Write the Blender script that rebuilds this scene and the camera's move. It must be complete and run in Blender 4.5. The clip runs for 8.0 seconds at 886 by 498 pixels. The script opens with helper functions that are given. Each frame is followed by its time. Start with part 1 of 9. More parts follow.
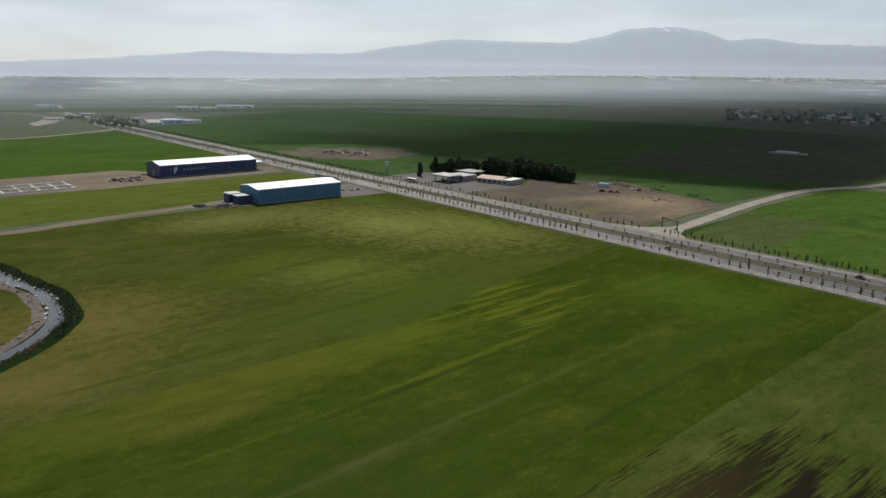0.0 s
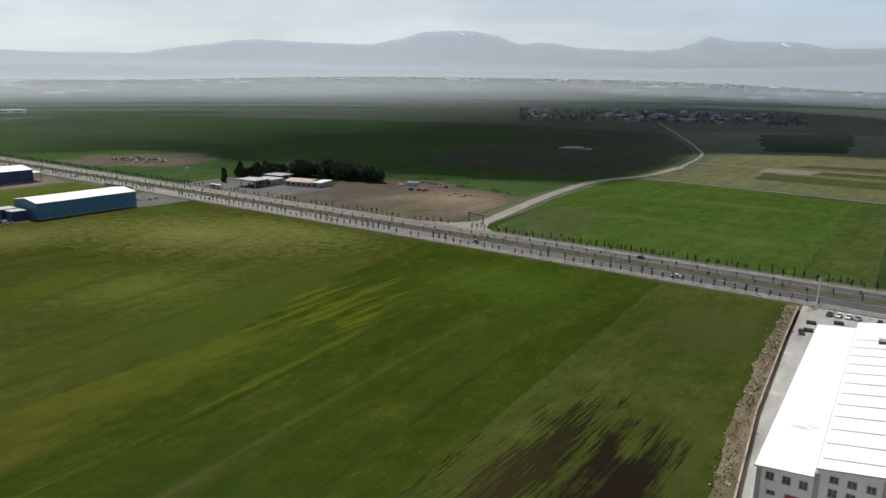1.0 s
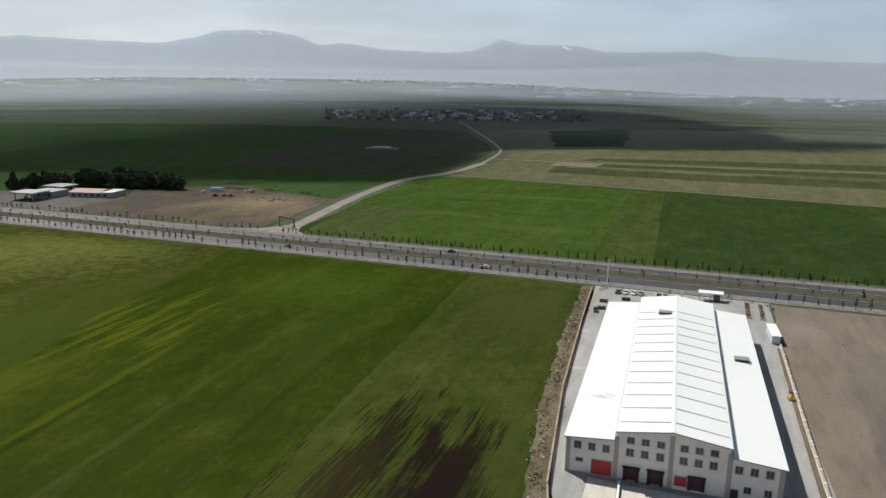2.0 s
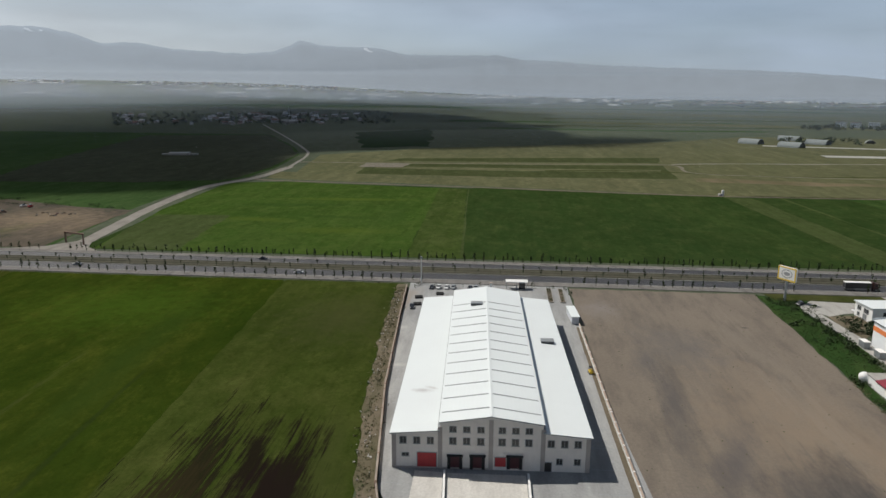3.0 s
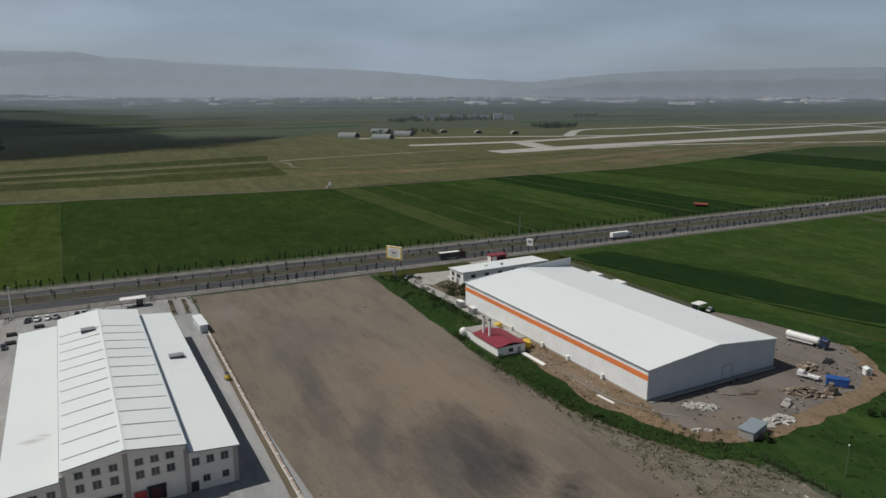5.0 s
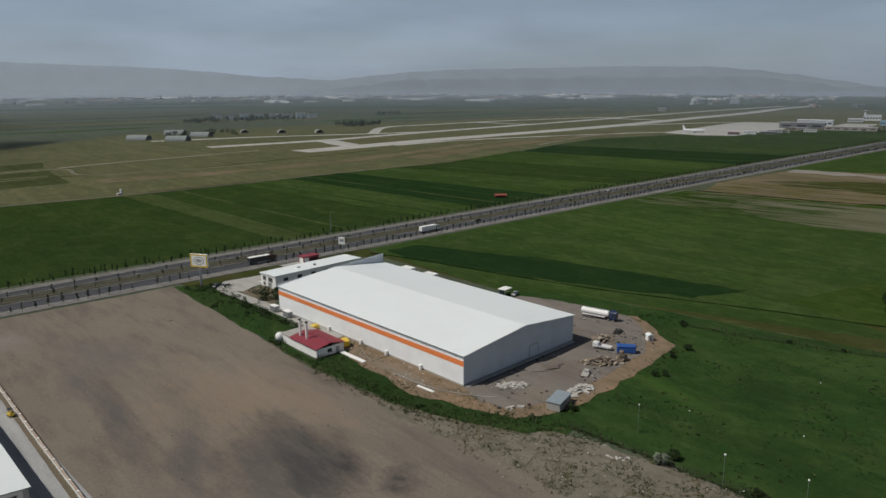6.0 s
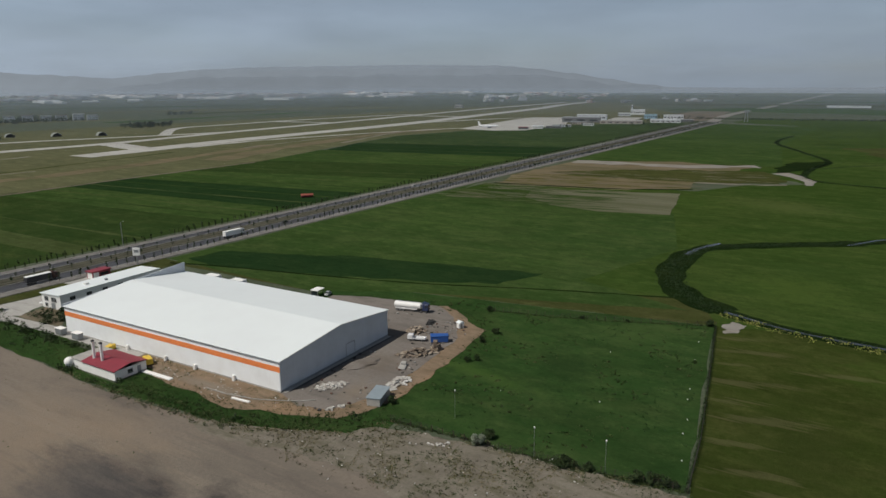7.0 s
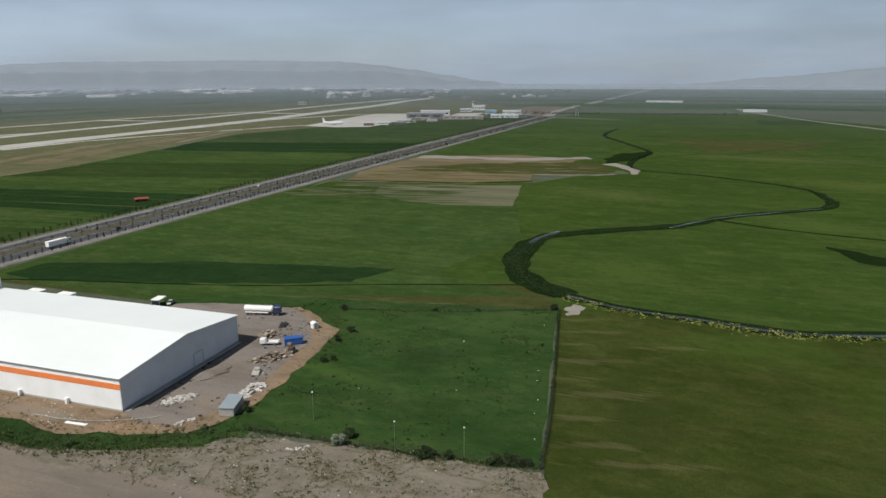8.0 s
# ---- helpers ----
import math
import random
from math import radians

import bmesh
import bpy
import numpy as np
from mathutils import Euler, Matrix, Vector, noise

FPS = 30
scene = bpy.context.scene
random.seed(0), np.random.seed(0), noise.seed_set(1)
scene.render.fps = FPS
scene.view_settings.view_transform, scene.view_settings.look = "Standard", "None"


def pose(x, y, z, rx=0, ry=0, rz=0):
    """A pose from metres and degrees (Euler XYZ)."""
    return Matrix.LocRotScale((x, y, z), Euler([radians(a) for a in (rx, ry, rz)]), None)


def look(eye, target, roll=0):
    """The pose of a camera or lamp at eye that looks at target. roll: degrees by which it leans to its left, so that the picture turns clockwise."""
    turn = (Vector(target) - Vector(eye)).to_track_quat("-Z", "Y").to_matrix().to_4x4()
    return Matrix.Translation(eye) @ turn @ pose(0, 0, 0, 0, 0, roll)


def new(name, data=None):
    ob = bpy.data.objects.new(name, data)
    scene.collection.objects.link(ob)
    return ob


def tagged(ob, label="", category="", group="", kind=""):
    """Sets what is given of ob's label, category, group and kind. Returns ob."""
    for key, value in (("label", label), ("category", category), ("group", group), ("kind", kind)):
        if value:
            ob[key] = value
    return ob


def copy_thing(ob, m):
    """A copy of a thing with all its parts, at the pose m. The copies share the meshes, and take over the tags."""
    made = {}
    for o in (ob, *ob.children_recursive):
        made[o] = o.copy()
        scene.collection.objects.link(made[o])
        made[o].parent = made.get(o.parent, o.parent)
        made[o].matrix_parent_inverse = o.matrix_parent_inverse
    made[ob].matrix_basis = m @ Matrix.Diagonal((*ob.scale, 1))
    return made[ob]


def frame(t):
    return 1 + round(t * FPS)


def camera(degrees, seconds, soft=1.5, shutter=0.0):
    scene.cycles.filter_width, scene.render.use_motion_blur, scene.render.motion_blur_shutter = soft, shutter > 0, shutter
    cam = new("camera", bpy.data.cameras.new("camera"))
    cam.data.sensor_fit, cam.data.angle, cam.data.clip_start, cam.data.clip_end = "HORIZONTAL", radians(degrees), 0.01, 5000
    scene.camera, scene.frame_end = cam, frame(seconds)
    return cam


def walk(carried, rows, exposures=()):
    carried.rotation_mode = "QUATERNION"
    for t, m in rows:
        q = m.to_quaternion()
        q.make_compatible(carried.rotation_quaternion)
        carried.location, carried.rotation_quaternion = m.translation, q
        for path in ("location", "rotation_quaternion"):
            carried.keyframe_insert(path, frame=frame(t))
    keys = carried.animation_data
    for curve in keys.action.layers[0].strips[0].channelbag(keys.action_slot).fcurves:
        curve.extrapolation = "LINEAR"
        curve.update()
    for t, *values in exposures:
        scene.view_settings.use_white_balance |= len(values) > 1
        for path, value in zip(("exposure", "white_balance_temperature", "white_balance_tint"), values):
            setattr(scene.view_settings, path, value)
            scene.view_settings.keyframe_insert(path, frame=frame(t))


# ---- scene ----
EYE = 85.0
cam = camera(64.28, 8.0)
ROWS = (
    (0, 51.51, -13.62, -0.54),
    (0.5, 43.73, -13.51, -0.56),
    (1, 36.08, -13.38, -0.55),
    (1.5, 28.36, -13.29, -0.52),
    (3, 5.18, -12.95, -0.37),
    (3.5, -2.57, -12.88, -0.35),
    (4, -10.31, -12.84, -0.15),
    (4.5, -18.06, -12.90, 0.04),
    (6, -41.42, -13.23, 0.38),
    (6.5, -49.28, -13.33, 0.38),
    (7, -57.17, -13.48, 0.39),
    (7.5, -64.71, -13.65, 0.30),
    (8, -69.52, -13.83, 0.25),
)
walk(cam, [(t, pose(0, 0, EYE, 90 + pitch, roll, yaw)) for t, yaw, pitch, roll in ROWS],
     exposures=((0, 0.21, 6500, 10), (1.5, 0.23, 6500, 10), (2.8, -0.06, 6420, 10), (3.5, -0.3, 6380, 10), (4.5, -0.43, 6380, 10), (6.5, -0.4, 6380, 10), (7.3, -0.18, 6420, 10), (8, 0.12, 6400, 10)))

# ---- light ----
SUN_AZ, SUN_EL = -60.0, 54.0
world = bpy.data.worlds.new("sky")
scene.world = world
world.use_nodes = True
wn, wl = world.node_tree.nodes, world.node_tree.links
bg = wn["Background"]
sky = wn.new("ShaderNodeTexSky")
sky.sky_type, sky.sun_disc = "NISHITA", False
sky.sun_elevation, sky.sun_rotation = radians(SUN_EL), radians(SUN_AZ % 360)
sky.altitude, sky.dust_density, sky.air_density = 1750, 4.0, 1.0
# thin broken cloud and haze over the clear sky
tc = wn.new("ShaderNodeTexCoord")
mp = wn.new("ShaderNodeMapping")
mp.inputs["Scale"].default_value = (1.0, 1.0, 4.5)
nz = wn.new("ShaderNodeTexNoise")
nz.inputs["Scale"].default_value, nz.inputs["Detail"].default_value = 3.2, 9.0
ramp = wn.new("ShaderNodeValToRGB")
ramp.color_ramp.elements[0].position, ramp.color_ramp.elements[1].position = 0.38, 0.72
ramp.color_ramp.elements[0].color, ramp.color_ramp.elements[1].color = (0.62, 0.62, 0.62, 1), (0.95, 0.95, 0.95, 1)
mix = wn.new("ShaderNodeMix")
mix.data_type = "RGBA"

wl.new(tc.outputs["Generated"], mp.inputs["Vector"])
wl.new(mp.outputs["Vector"], nz.inputs["Vector"])
wl.new(nz.outputs["Fac"], ramp.inputs["Fac"])
wl.new(ramp.outputs["Color"], mix.inputs[0])
wl.new(sky.outputs["Color"], mix.inputs[6])
# haze scatters more light on the sun's side
toward = wn.new("ShaderNodeVectorMath")
toward.operation = "DOT_PRODUCT"
toward.inputs[1].default_value = (math.sin(radians(SUN_AZ)), math.cos(radians(SUN_AZ)), 0.25)
wl.new(tc.outputs["Generated"], toward.inputs[0])
glow = wn.new("ShaderNodeMapRange")
glow.interpolation_type = "SMOOTHSTEP"
for key, value in (("From Min", 0.42), ("From Max", 1.05), ("To Min", 0.0), ("To Max", 1.0)):
    glow.inputs[key].default_value = value
wl.new(toward.outputs["Value"], glow.inputs["Value"])
veil = wn.new("ShaderNodeMix")
veil.data_type = "RGBA"
veil.inputs[6].default_value, veil.inputs[7].default_value = (4.15, 5.0, 6.1, 1), (6.4, 6.85, 7.2, 1)
wl.new(glow.outputs["Result"], veil.inputs[0])
# cloud bases: paler and darker swells
swell = wn.new("ShaderNodeTexNoise")
swell.inputs["Scale"].default_value, swell.inputs["Detail"].default_value = 3.6, 8.0
wl.new(mp.outputs["Vector"], swell.inputs["Vector"])
tone = wn.new("ShaderNodeMapRange")
for key, value in (("From Min", 0.34), ("From Max", 0.66), ("To Min", 0.86), ("To Max", 1.16)):
    tone.inputs[key].default_value = value
wl.new(swell.outputs["Fac"], tone.inputs["Value"])
shade = wn.new("ShaderNodeVectorMath")
shade.operation = "SCALE"
wl.new(veil.outputs[2], shade.inputs[0])
wl.new(tone.outputs["Result"], shade.inputs["Scale"])
up = wn.new("ShaderNodeSeparateXYZ")
wl.new(tc.outputs["Generated"], up.inputs[0])
deep = wn.new("ShaderNodeMapRange")
deep.interpolation_type = "SMOOTHSTEP"
for key, value in (("From Min", 0.14), ("From Max", 0.6), ("To Min", 1.0), ("To Max", 0.18)):
    deep.inputs[key].default_value = value
wl.new(up.outputs["Z"], deep.inputs["Value"])
high = wn.new("ShaderNodeVectorMath")
high.operation = "SCALE"
wl.new(shade.outputs[0], high.inputs[0])
wl.new(deep.outputs["Result"], high.inputs["Scale"])
# and less on the far side
away = wn.new("ShaderNodeMapRange")
away.interpolation_type = "SMOOTHSTEP"
for key, value in (("From Min", -0.86), ("From Max", -0.25), ("To Min", 0.78), ("To Max", 1.0)):
    away.inputs[key].default_value = value
wl.new(toward.outputs["Value"], away.inputs["Value"])
dim = wn.new("ShaderNodeVectorMath")
dim.operation = "SCALE"
wl.new(high.outputs[0], dim.inputs[0])
wl.new(away.outputs["Result"], dim.inputs["Scale"])
wl.new(dim.outputs[0], mix.inputs[7])
wl.new(mix.outputs[2], bg.inputs["Color"])
bg.inputs["Strength"].default_value = 0.09

sun = new("sun", bpy.data.lights.new("sun", "SUN"))
sun.data.energy, sun.data.angle, sun.data.color = 4.25, radians(0.6), (1.0, 0.94, 0.85)
sun.matrix_world = look((-math.sin(radians(-SUN_AZ)) * math.cos(radians(SUN_EL)) * 900,
                         math.cos(radians(SUN_AZ)) * math.cos(radians(SUN_EL)) * 900, math.sin(radians(SUN_EL)) * 900), (0, 0, 0))

# ---- materials ----
def material(name, rough=0.8, metal=0.0):
    m = bpy.data.materials.new(name)
    m.use_nodes = True
    b = m.node_tree.nodes["Principled BSDF"]
    b.inputs["Roughness"].default_value, b.inputs["Metallic"].default_value = rough, metal
    return m, m.node_tree.nodes, m.node_tree.links, b


def coords(n, l, scale=1.0, turn=0.0, stretch=(1, 1, 1), world_space=True):
    """World position (or object space), turned about z and stretched."""
    src = n.new("ShaderNodeNewGeometry").outputs["Position"] if world_space else n.new("ShaderNodeTexCoord").outputs["Object"]
    m = n.new("ShaderNodeMapping")
    m.inputs["Rotation"].default_value[2] = radians(turn)
    m.inputs["Scale"].default_value = [scale * s for s in stretch]
    l.new(src, m.inputs["Vector"])
    return m.outputs["Vector"]


def noise_fac(n, l, vec, detail=4.0, rough=0.55, lo=0.3, hi=0.7):
    t = n.new("ShaderNodeTexNoise")
    t.inputs["Scale"].default_value, t.inputs["Detail"].default_value, t.inputs["Roughness"].default_value = 1.0, detail, rough
    l.new(vec, t.inputs["Vector"])
    r = n.new("ShaderNodeMapRange")
    r.inputs["From Min"].default_value, r.inputs["From Max"].default_value = lo, hi
    l.new(t.outputs["Fac"], r.inputs["Value"])
    return r.outputs["Result"]


def blend(n, l, fac, a, b, amount=1.0, mode="MIX"):
    m = n.new("ShaderNodeMix")
    m.data_type, m.blend_type, m.clamp_factor = "RGBA", mode, True
    if amount != 1.0:
        k = n.new("ShaderNodeMath")
        k.operation = "MULTIPLY"
        k.inputs[1].default_value = amount
        l.new(fac, k.inputs[0])
        fac = k.outputs[0]
    l.new(fac, m.inputs[0])
    for value, socket in ((a, m.inputs[6]), (b, m.inputs[7])):
        if isinstance(value, tuple):
            socket.default_value = (*value, 1)
        else:
            l.new(value, socket)
    return m.outputs[2]


def bumped(n, l, b, fac, strength, distance):
    k = n.new("ShaderNodeBump")
    k.inputs["Strength"].default_value, k.inputs["Distance"].default_value = strength, distance
    l.new(fac, k.inputs["Height"])
    l.new(k.outputs["Normal"], b.inputs["Normal"])


def field_mat(name, dark, light, dry, turn=0.0, rows=0.35, patch=0.02, row_width=0.5, dryness=0.6):
    """A crop: soft broad patches, drier blotches, faint rows along the drilling direction, fine leaf grain."""
    m, n, l, b = material(name, 0.6)
    broad = noise_fac(n, l, coords(n, l, patch, turn, (1, 0.4, 1)), 6, 0.6, 0.25, 0.75)
    col = blend(n, l, broad, dark, light)
    blot = noise_fac(n, l, coords(n, l, patch * 2.6, turn + 8, (1, 0.5, 1)), 7, 0.68, 0.42, 0.82)
    col = blend(n, l, blot, col, dry, dryness)
    cloudy = noise_fac(n, l, coords(n, l, patch * 0.6, turn + 40, (1, 0.7, 1)), 4, 0.5, 0.35, 0.75)
    col = blend(n, l, cloudy, col, tuple(c * 0.75 for c in dark), 0.5)
    streak = noise_fac(n, l, coords(n, l, row_width, turn, (1, 0.025, 1)), 4, 0.6, 0.3, 0.75)
    col = blend(n, l, streak, col, tuple(c * 0.5 for c in dark), rows * 0.8)
    wide = noise_fac(n, l, coords(n, l, 0.07, turn, (1, 0.035, 1)), 5, 0.65, 0.35, 0.7)
    col = blend(n, l, wide, col, tuple(c * 0.65 for c in dark), rows * 0.8)
    line = noise_fac(n, l, coords(n, l, row_width * 0.6, turn, (1, 0.008, 1)), 2, 0.5, 0.62, 0.72)
    col = blend(n, l, line, col, dry, rows * 0.6)
    thin = noise_fac(n, l, coords(n, l, 0.085, turn + 20, (1, 0.55, 1)), 8, 0.72, 0.5, 0.72)
    col = blend(n, l, thin, col, tuple(c * 1.25 for c in dry), 0.38)
    thick = noise_fac(n, l, coords(n, l, 0.06, turn - 15, (1, 0.4, 1)), 8, 0.7, 0.46, 0.7)
    col = blend(n, l, thick, col, tuple(c * 0.55 for c in dark), 0.5)
    clump = noise_fac(n, l, coords(n, l, 0.24, turn, (1, 0.55, 1)), 7, 0.78, 0.5, 0.66)
    col = blend(n, l, clump, col, tuple(c * 0.45 for c in dark), 0.42)
    fresh = noise_fac(n, l, coords(n, l, 0.17, turn + 11, (1, 0.5, 1)), 7, 0.78, 0.53, 0.7)
    col = blend(n, l, fresh, col, tuple((c + d) * 0.66 for c, d in zip(light, dry)), 0.4)
    grain = noise_fac(n, l, coords(n, l, 0.8), 6, 0.78, 0.3, 0.7)
    col = blend(n, l, grain, col, tuple(c * 0.35 for c in dark), 0.36)
    l.new(col, b.inputs["Base Color"])
    b.inputs["Specular IOR Level"].default_value = 0.0
    bumped(n, l, b, grain, 0.5, 0.25)
    return m


def earth_mat(name, base, light, dark, turn=0.0, patch=0.04, grain=1.6, stretch=0.5, rough=0.95):
    m, n, l, b = material(name, rough)
    b.inputs["Specular IOR Level"].default_value = 0.1
    f1 = noise_fac(n, l, coords(n, l, patch, turn, (1, stretch, 1)), 6, 0.62, 0.34, 0.66)
    col = blend(n, l, f1, base, light)
    f2 = noise_fac(n, l, coords(n, l, patch * 2.7, turn, (1, stretch * 0.5, 1)), 6, 0.65, 0.48, 0.7)
    col = blend(n, l, f2, col, dark, 0.75)
    f3 = noise_fac(n, l, coords(n, l, grain), 6, 0.75, 0.28, 0.72)
    col = blend(n, l, f3, col, tuple(c * 0.4 for c in base), 0.42)
    l.new(col, b.inputs["Base Color"])
    bumped(n, l, b, f3, 0.5, 0.15)
    return m


def paint_mat(name, base, worn, rough=0.5, metal=0.0, scale=0.25, streaks=0.35, ribs=0.0, rib_axis=0):
    """Painted metal or plaster: faint stains, streaks down the face and, for sheet metal, ribs."""
    m, n, l, b = material(name, rough, metal)
    f1 = noise_fac(n, l, coords(n, l, scale, world_space=False), 6, 0.65, 0.42, 0.75)
    col = blend(n, l, f1, base, worn, 0.6)
    f2 = noise_fac(n, l, coords(n, l, scale * 6, 0, (1, 1, 0.12), world_space=False), 4, 0.6, 0.5, 0.8)
    col = blend(n, l, f2, col, worn, streaks)
    l.new(col, b.inputs["Base Color"])
    if ribs:
        w = n.new("ShaderNodeTexWave")
        w.bands_direction = "XYZ"[rib_axis]
        w.inputs["Scale"].default_value = 0.314 / ribs
        l.new(coords(n, l, 1.0, world_space=False), w.inputs["Vector"])
        bumped(n, l, b, w.outputs["Fac"], 0.25, 0.02)
    return m


def random_mat(name, colours, rough=0.8):
    """Alike pieces that differ: one of several colours by object or island."""
    m, n, l, b = material(name, rough)
    b.inputs["Specular IOR Level"].default_value = 0.15
    geo = n.new("ShaderNodeNewGeometry")
    info = n.new("ShaderNodeObjectInfo")
    add = n.new("ShaderNodeMath")
    add.operation = "ADD"
    l.new(geo.outputs["Random Per Island"], add.inputs[0])
    l.new(info.outputs["Random"], add.inputs[1])
    fr = n.new("ShaderNodeMath")
    fr.operation = "FRACT"
    l.new(add.outputs[0], fr.inputs[0])
    r = n.new("ShaderNodeValToRGB")
    r.color_ramp.interpolation = "CONSTANT"
    while len(r.color_ramp.elements) < len(colours):
        r.color_ramp.elements.new(0.5)
    for i, c in enumerate(colours):
        r.color_ramp.elements[i].position = i / len(colours)
        r.color_ramp.elements[i].color = (*c, 1)
    l.new(fr.outputs[0], r.inputs["Fac"])
    g = noise_fac(n, l, coords(n, l, 2.0), 4, 0.6)
    col = blend(n, l, g, r.outputs["Color"], (0.03, 0.03, 0.03), 0.25)
    l.new(col, b.inputs["Base Color"])
    return m


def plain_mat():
    """Grassland of the plain; its longer strips of dry and green land are painted paler towards the foothills, as haze
    would.
    """
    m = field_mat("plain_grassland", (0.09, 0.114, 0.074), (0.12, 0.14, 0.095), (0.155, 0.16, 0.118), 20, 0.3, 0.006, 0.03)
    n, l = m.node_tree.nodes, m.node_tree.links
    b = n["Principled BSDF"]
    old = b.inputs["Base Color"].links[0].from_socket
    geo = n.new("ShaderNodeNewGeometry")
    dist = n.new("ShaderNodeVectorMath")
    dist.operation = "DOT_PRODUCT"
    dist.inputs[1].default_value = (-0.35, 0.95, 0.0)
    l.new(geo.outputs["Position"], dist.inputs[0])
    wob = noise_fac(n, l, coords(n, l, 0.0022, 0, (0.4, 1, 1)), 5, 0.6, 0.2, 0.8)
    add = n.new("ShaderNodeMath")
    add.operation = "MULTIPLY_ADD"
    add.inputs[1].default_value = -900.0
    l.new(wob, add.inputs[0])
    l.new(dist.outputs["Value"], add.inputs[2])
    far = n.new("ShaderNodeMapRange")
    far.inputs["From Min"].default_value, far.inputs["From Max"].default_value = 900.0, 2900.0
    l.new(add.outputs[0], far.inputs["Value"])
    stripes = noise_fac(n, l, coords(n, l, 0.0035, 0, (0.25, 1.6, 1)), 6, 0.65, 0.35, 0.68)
    # paler far strips carry some of the haze in the base colour
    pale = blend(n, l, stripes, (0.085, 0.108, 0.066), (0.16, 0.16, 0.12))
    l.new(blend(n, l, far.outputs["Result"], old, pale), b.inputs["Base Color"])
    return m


def stained(m, stains):
    """Adds worn stains and other patches of lighter and darker tone, each an uneven ellipse: x, y, half width, half
    length, turn, colour, strength.
    """
    n, l = m.node_tree.nodes, m.node_tree.links
    b = n["Principled BSDF"]
    for x, y, rx, ry, turn, colour, strength in stains:
        old = b.inputs["Base Color"].links[0].from_socket
        geo = n.new("ShaderNodeNewGeometry")
        sh = n.new("ShaderNodeVectorMath")
        sh.operation = "SUBTRACT"
        sh.inputs[1].default_value = (x, y, 0)
        l.new(geo.outputs["Position"], sh.inputs[0])
        mp_ = n.new("ShaderNodeMapping")
        mp_.inputs["Rotation"].default_value[2] = radians(-turn)
        l.new(sh.outputs[0], mp_.inputs["Vector"])
        sc = n.new("ShaderNodeVectorMath")
        sc.operation = "MULTIPLY"
        sc.inputs[1].default_value = (1 / rx, 1 / ry, 0)
        l.new(mp_.outputs["Vector"], sc.inputs[0])
        ln = n.new("ShaderNodeVectorMath")
        ln.operation = "LENGTH"
        l.new(sc.outputs[0], ln.inputs[0])
        wob = noise_fac(n, l, coords(n, l, 0.2, -turn, (1, max(0.14, min(1.0, rx / ry)), 1)), 7, 0.72, 0.2, 0.8)
        ad = n.new("ShaderNodeMath")
        ad.operation = "MULTIPLY_ADD"
        ad.inputs[1].default_value = 1.5
        l.new(wob, ad.inputs[0])
        l.new(ln.outputs["Value"], ad.inputs[2])
        rg = n.new("ShaderNodeMapRange")
        rg.inputs["From Min"].default_value, rg.inputs["From Max"].default_value = 1.75, 0.8
        l.new(ad.outputs[0], rg.inputs["Value"])
        l.new(blend(n, l, rg.outputs["Result"], old, colour, strength), b.inputs["Base Color"])
    return m


def combed(m, patches):
    """Ploughed or yellow patches, solid inside and combed out along the rows: x, y, half width, half length, turn,
    colour, strength, lines per metre, raggedness.
    """
    n, l = m.node_tree.nodes, m.node_tree.links
    b = n["Principled BSDF"]
    for x, y, rx, ry, turn, colour, strength, lines, ragged in patches:
        old = b.inputs["Base Color"].links[0].from_socket
        sh = n.new("ShaderNodeVectorMath")
        sh.operation = "SUBTRACT"
        sh.inputs[1].default_value = (x, y, 0)
        l.new(n.new("ShaderNodeNewGeometry").outputs["Position"], sh.inputs[0])
        tn = n.new("ShaderNodeMapping")
        tn.inputs["Rotation"].default_value[2] = radians(-turn)
        l.new(sh.outputs[0], tn.inputs["Vector"])
        sc = n.new("ShaderNodeVectorMath")
        sc.operation = "MULTIPLY"
        sc.inputs[1].default_value = (1 / rx, 1 / ry, 0)
        l.new(tn.outputs["Vector"], sc.inputs[0])
        ln = n.new("ShaderNodeVectorMath")
        ln.operation = "LENGTH"
        l.new(sc.outputs[0], ln.inputs[0])
        comb = noise_fac(n, l, coords(n, l, lines * 1.3, -turn, (1, 0.045, 1)), 5, 0.65, 0.3, 0.7)
        wob = noise_fac(n, l, coords(n, l, 0.12, -turn, (1, 0.5, 1)), 6, 0.65, 0.25, 0.75)
        total = ln.outputs["Value"]
        for fac, k in ((comb, ragged), (wob, 0.7)):
            ad = n.new("ShaderNodeMath")
            ad.operation = "MULTIPLY_ADD"
            ad.inputs[1].default_value = k
            l.new(fac, ad.inputs[0])
            l.new(total, ad.inputs[2])
            total = ad.outputs[0]
        rg = n.new("ShaderNodeMapRange")
        mid = 1.0 + ragged * 0.5
        rg.inputs["From Min"].default_value, rg.inputs["From Max"].default_value = mid + 0.28, mid - 0.22
        l.new(total, rg.inputs["Value"])
        l.new(blend(n, l, rg.outputs["Result"], old, colour, strength), b.inputs["Base Color"])
    return m


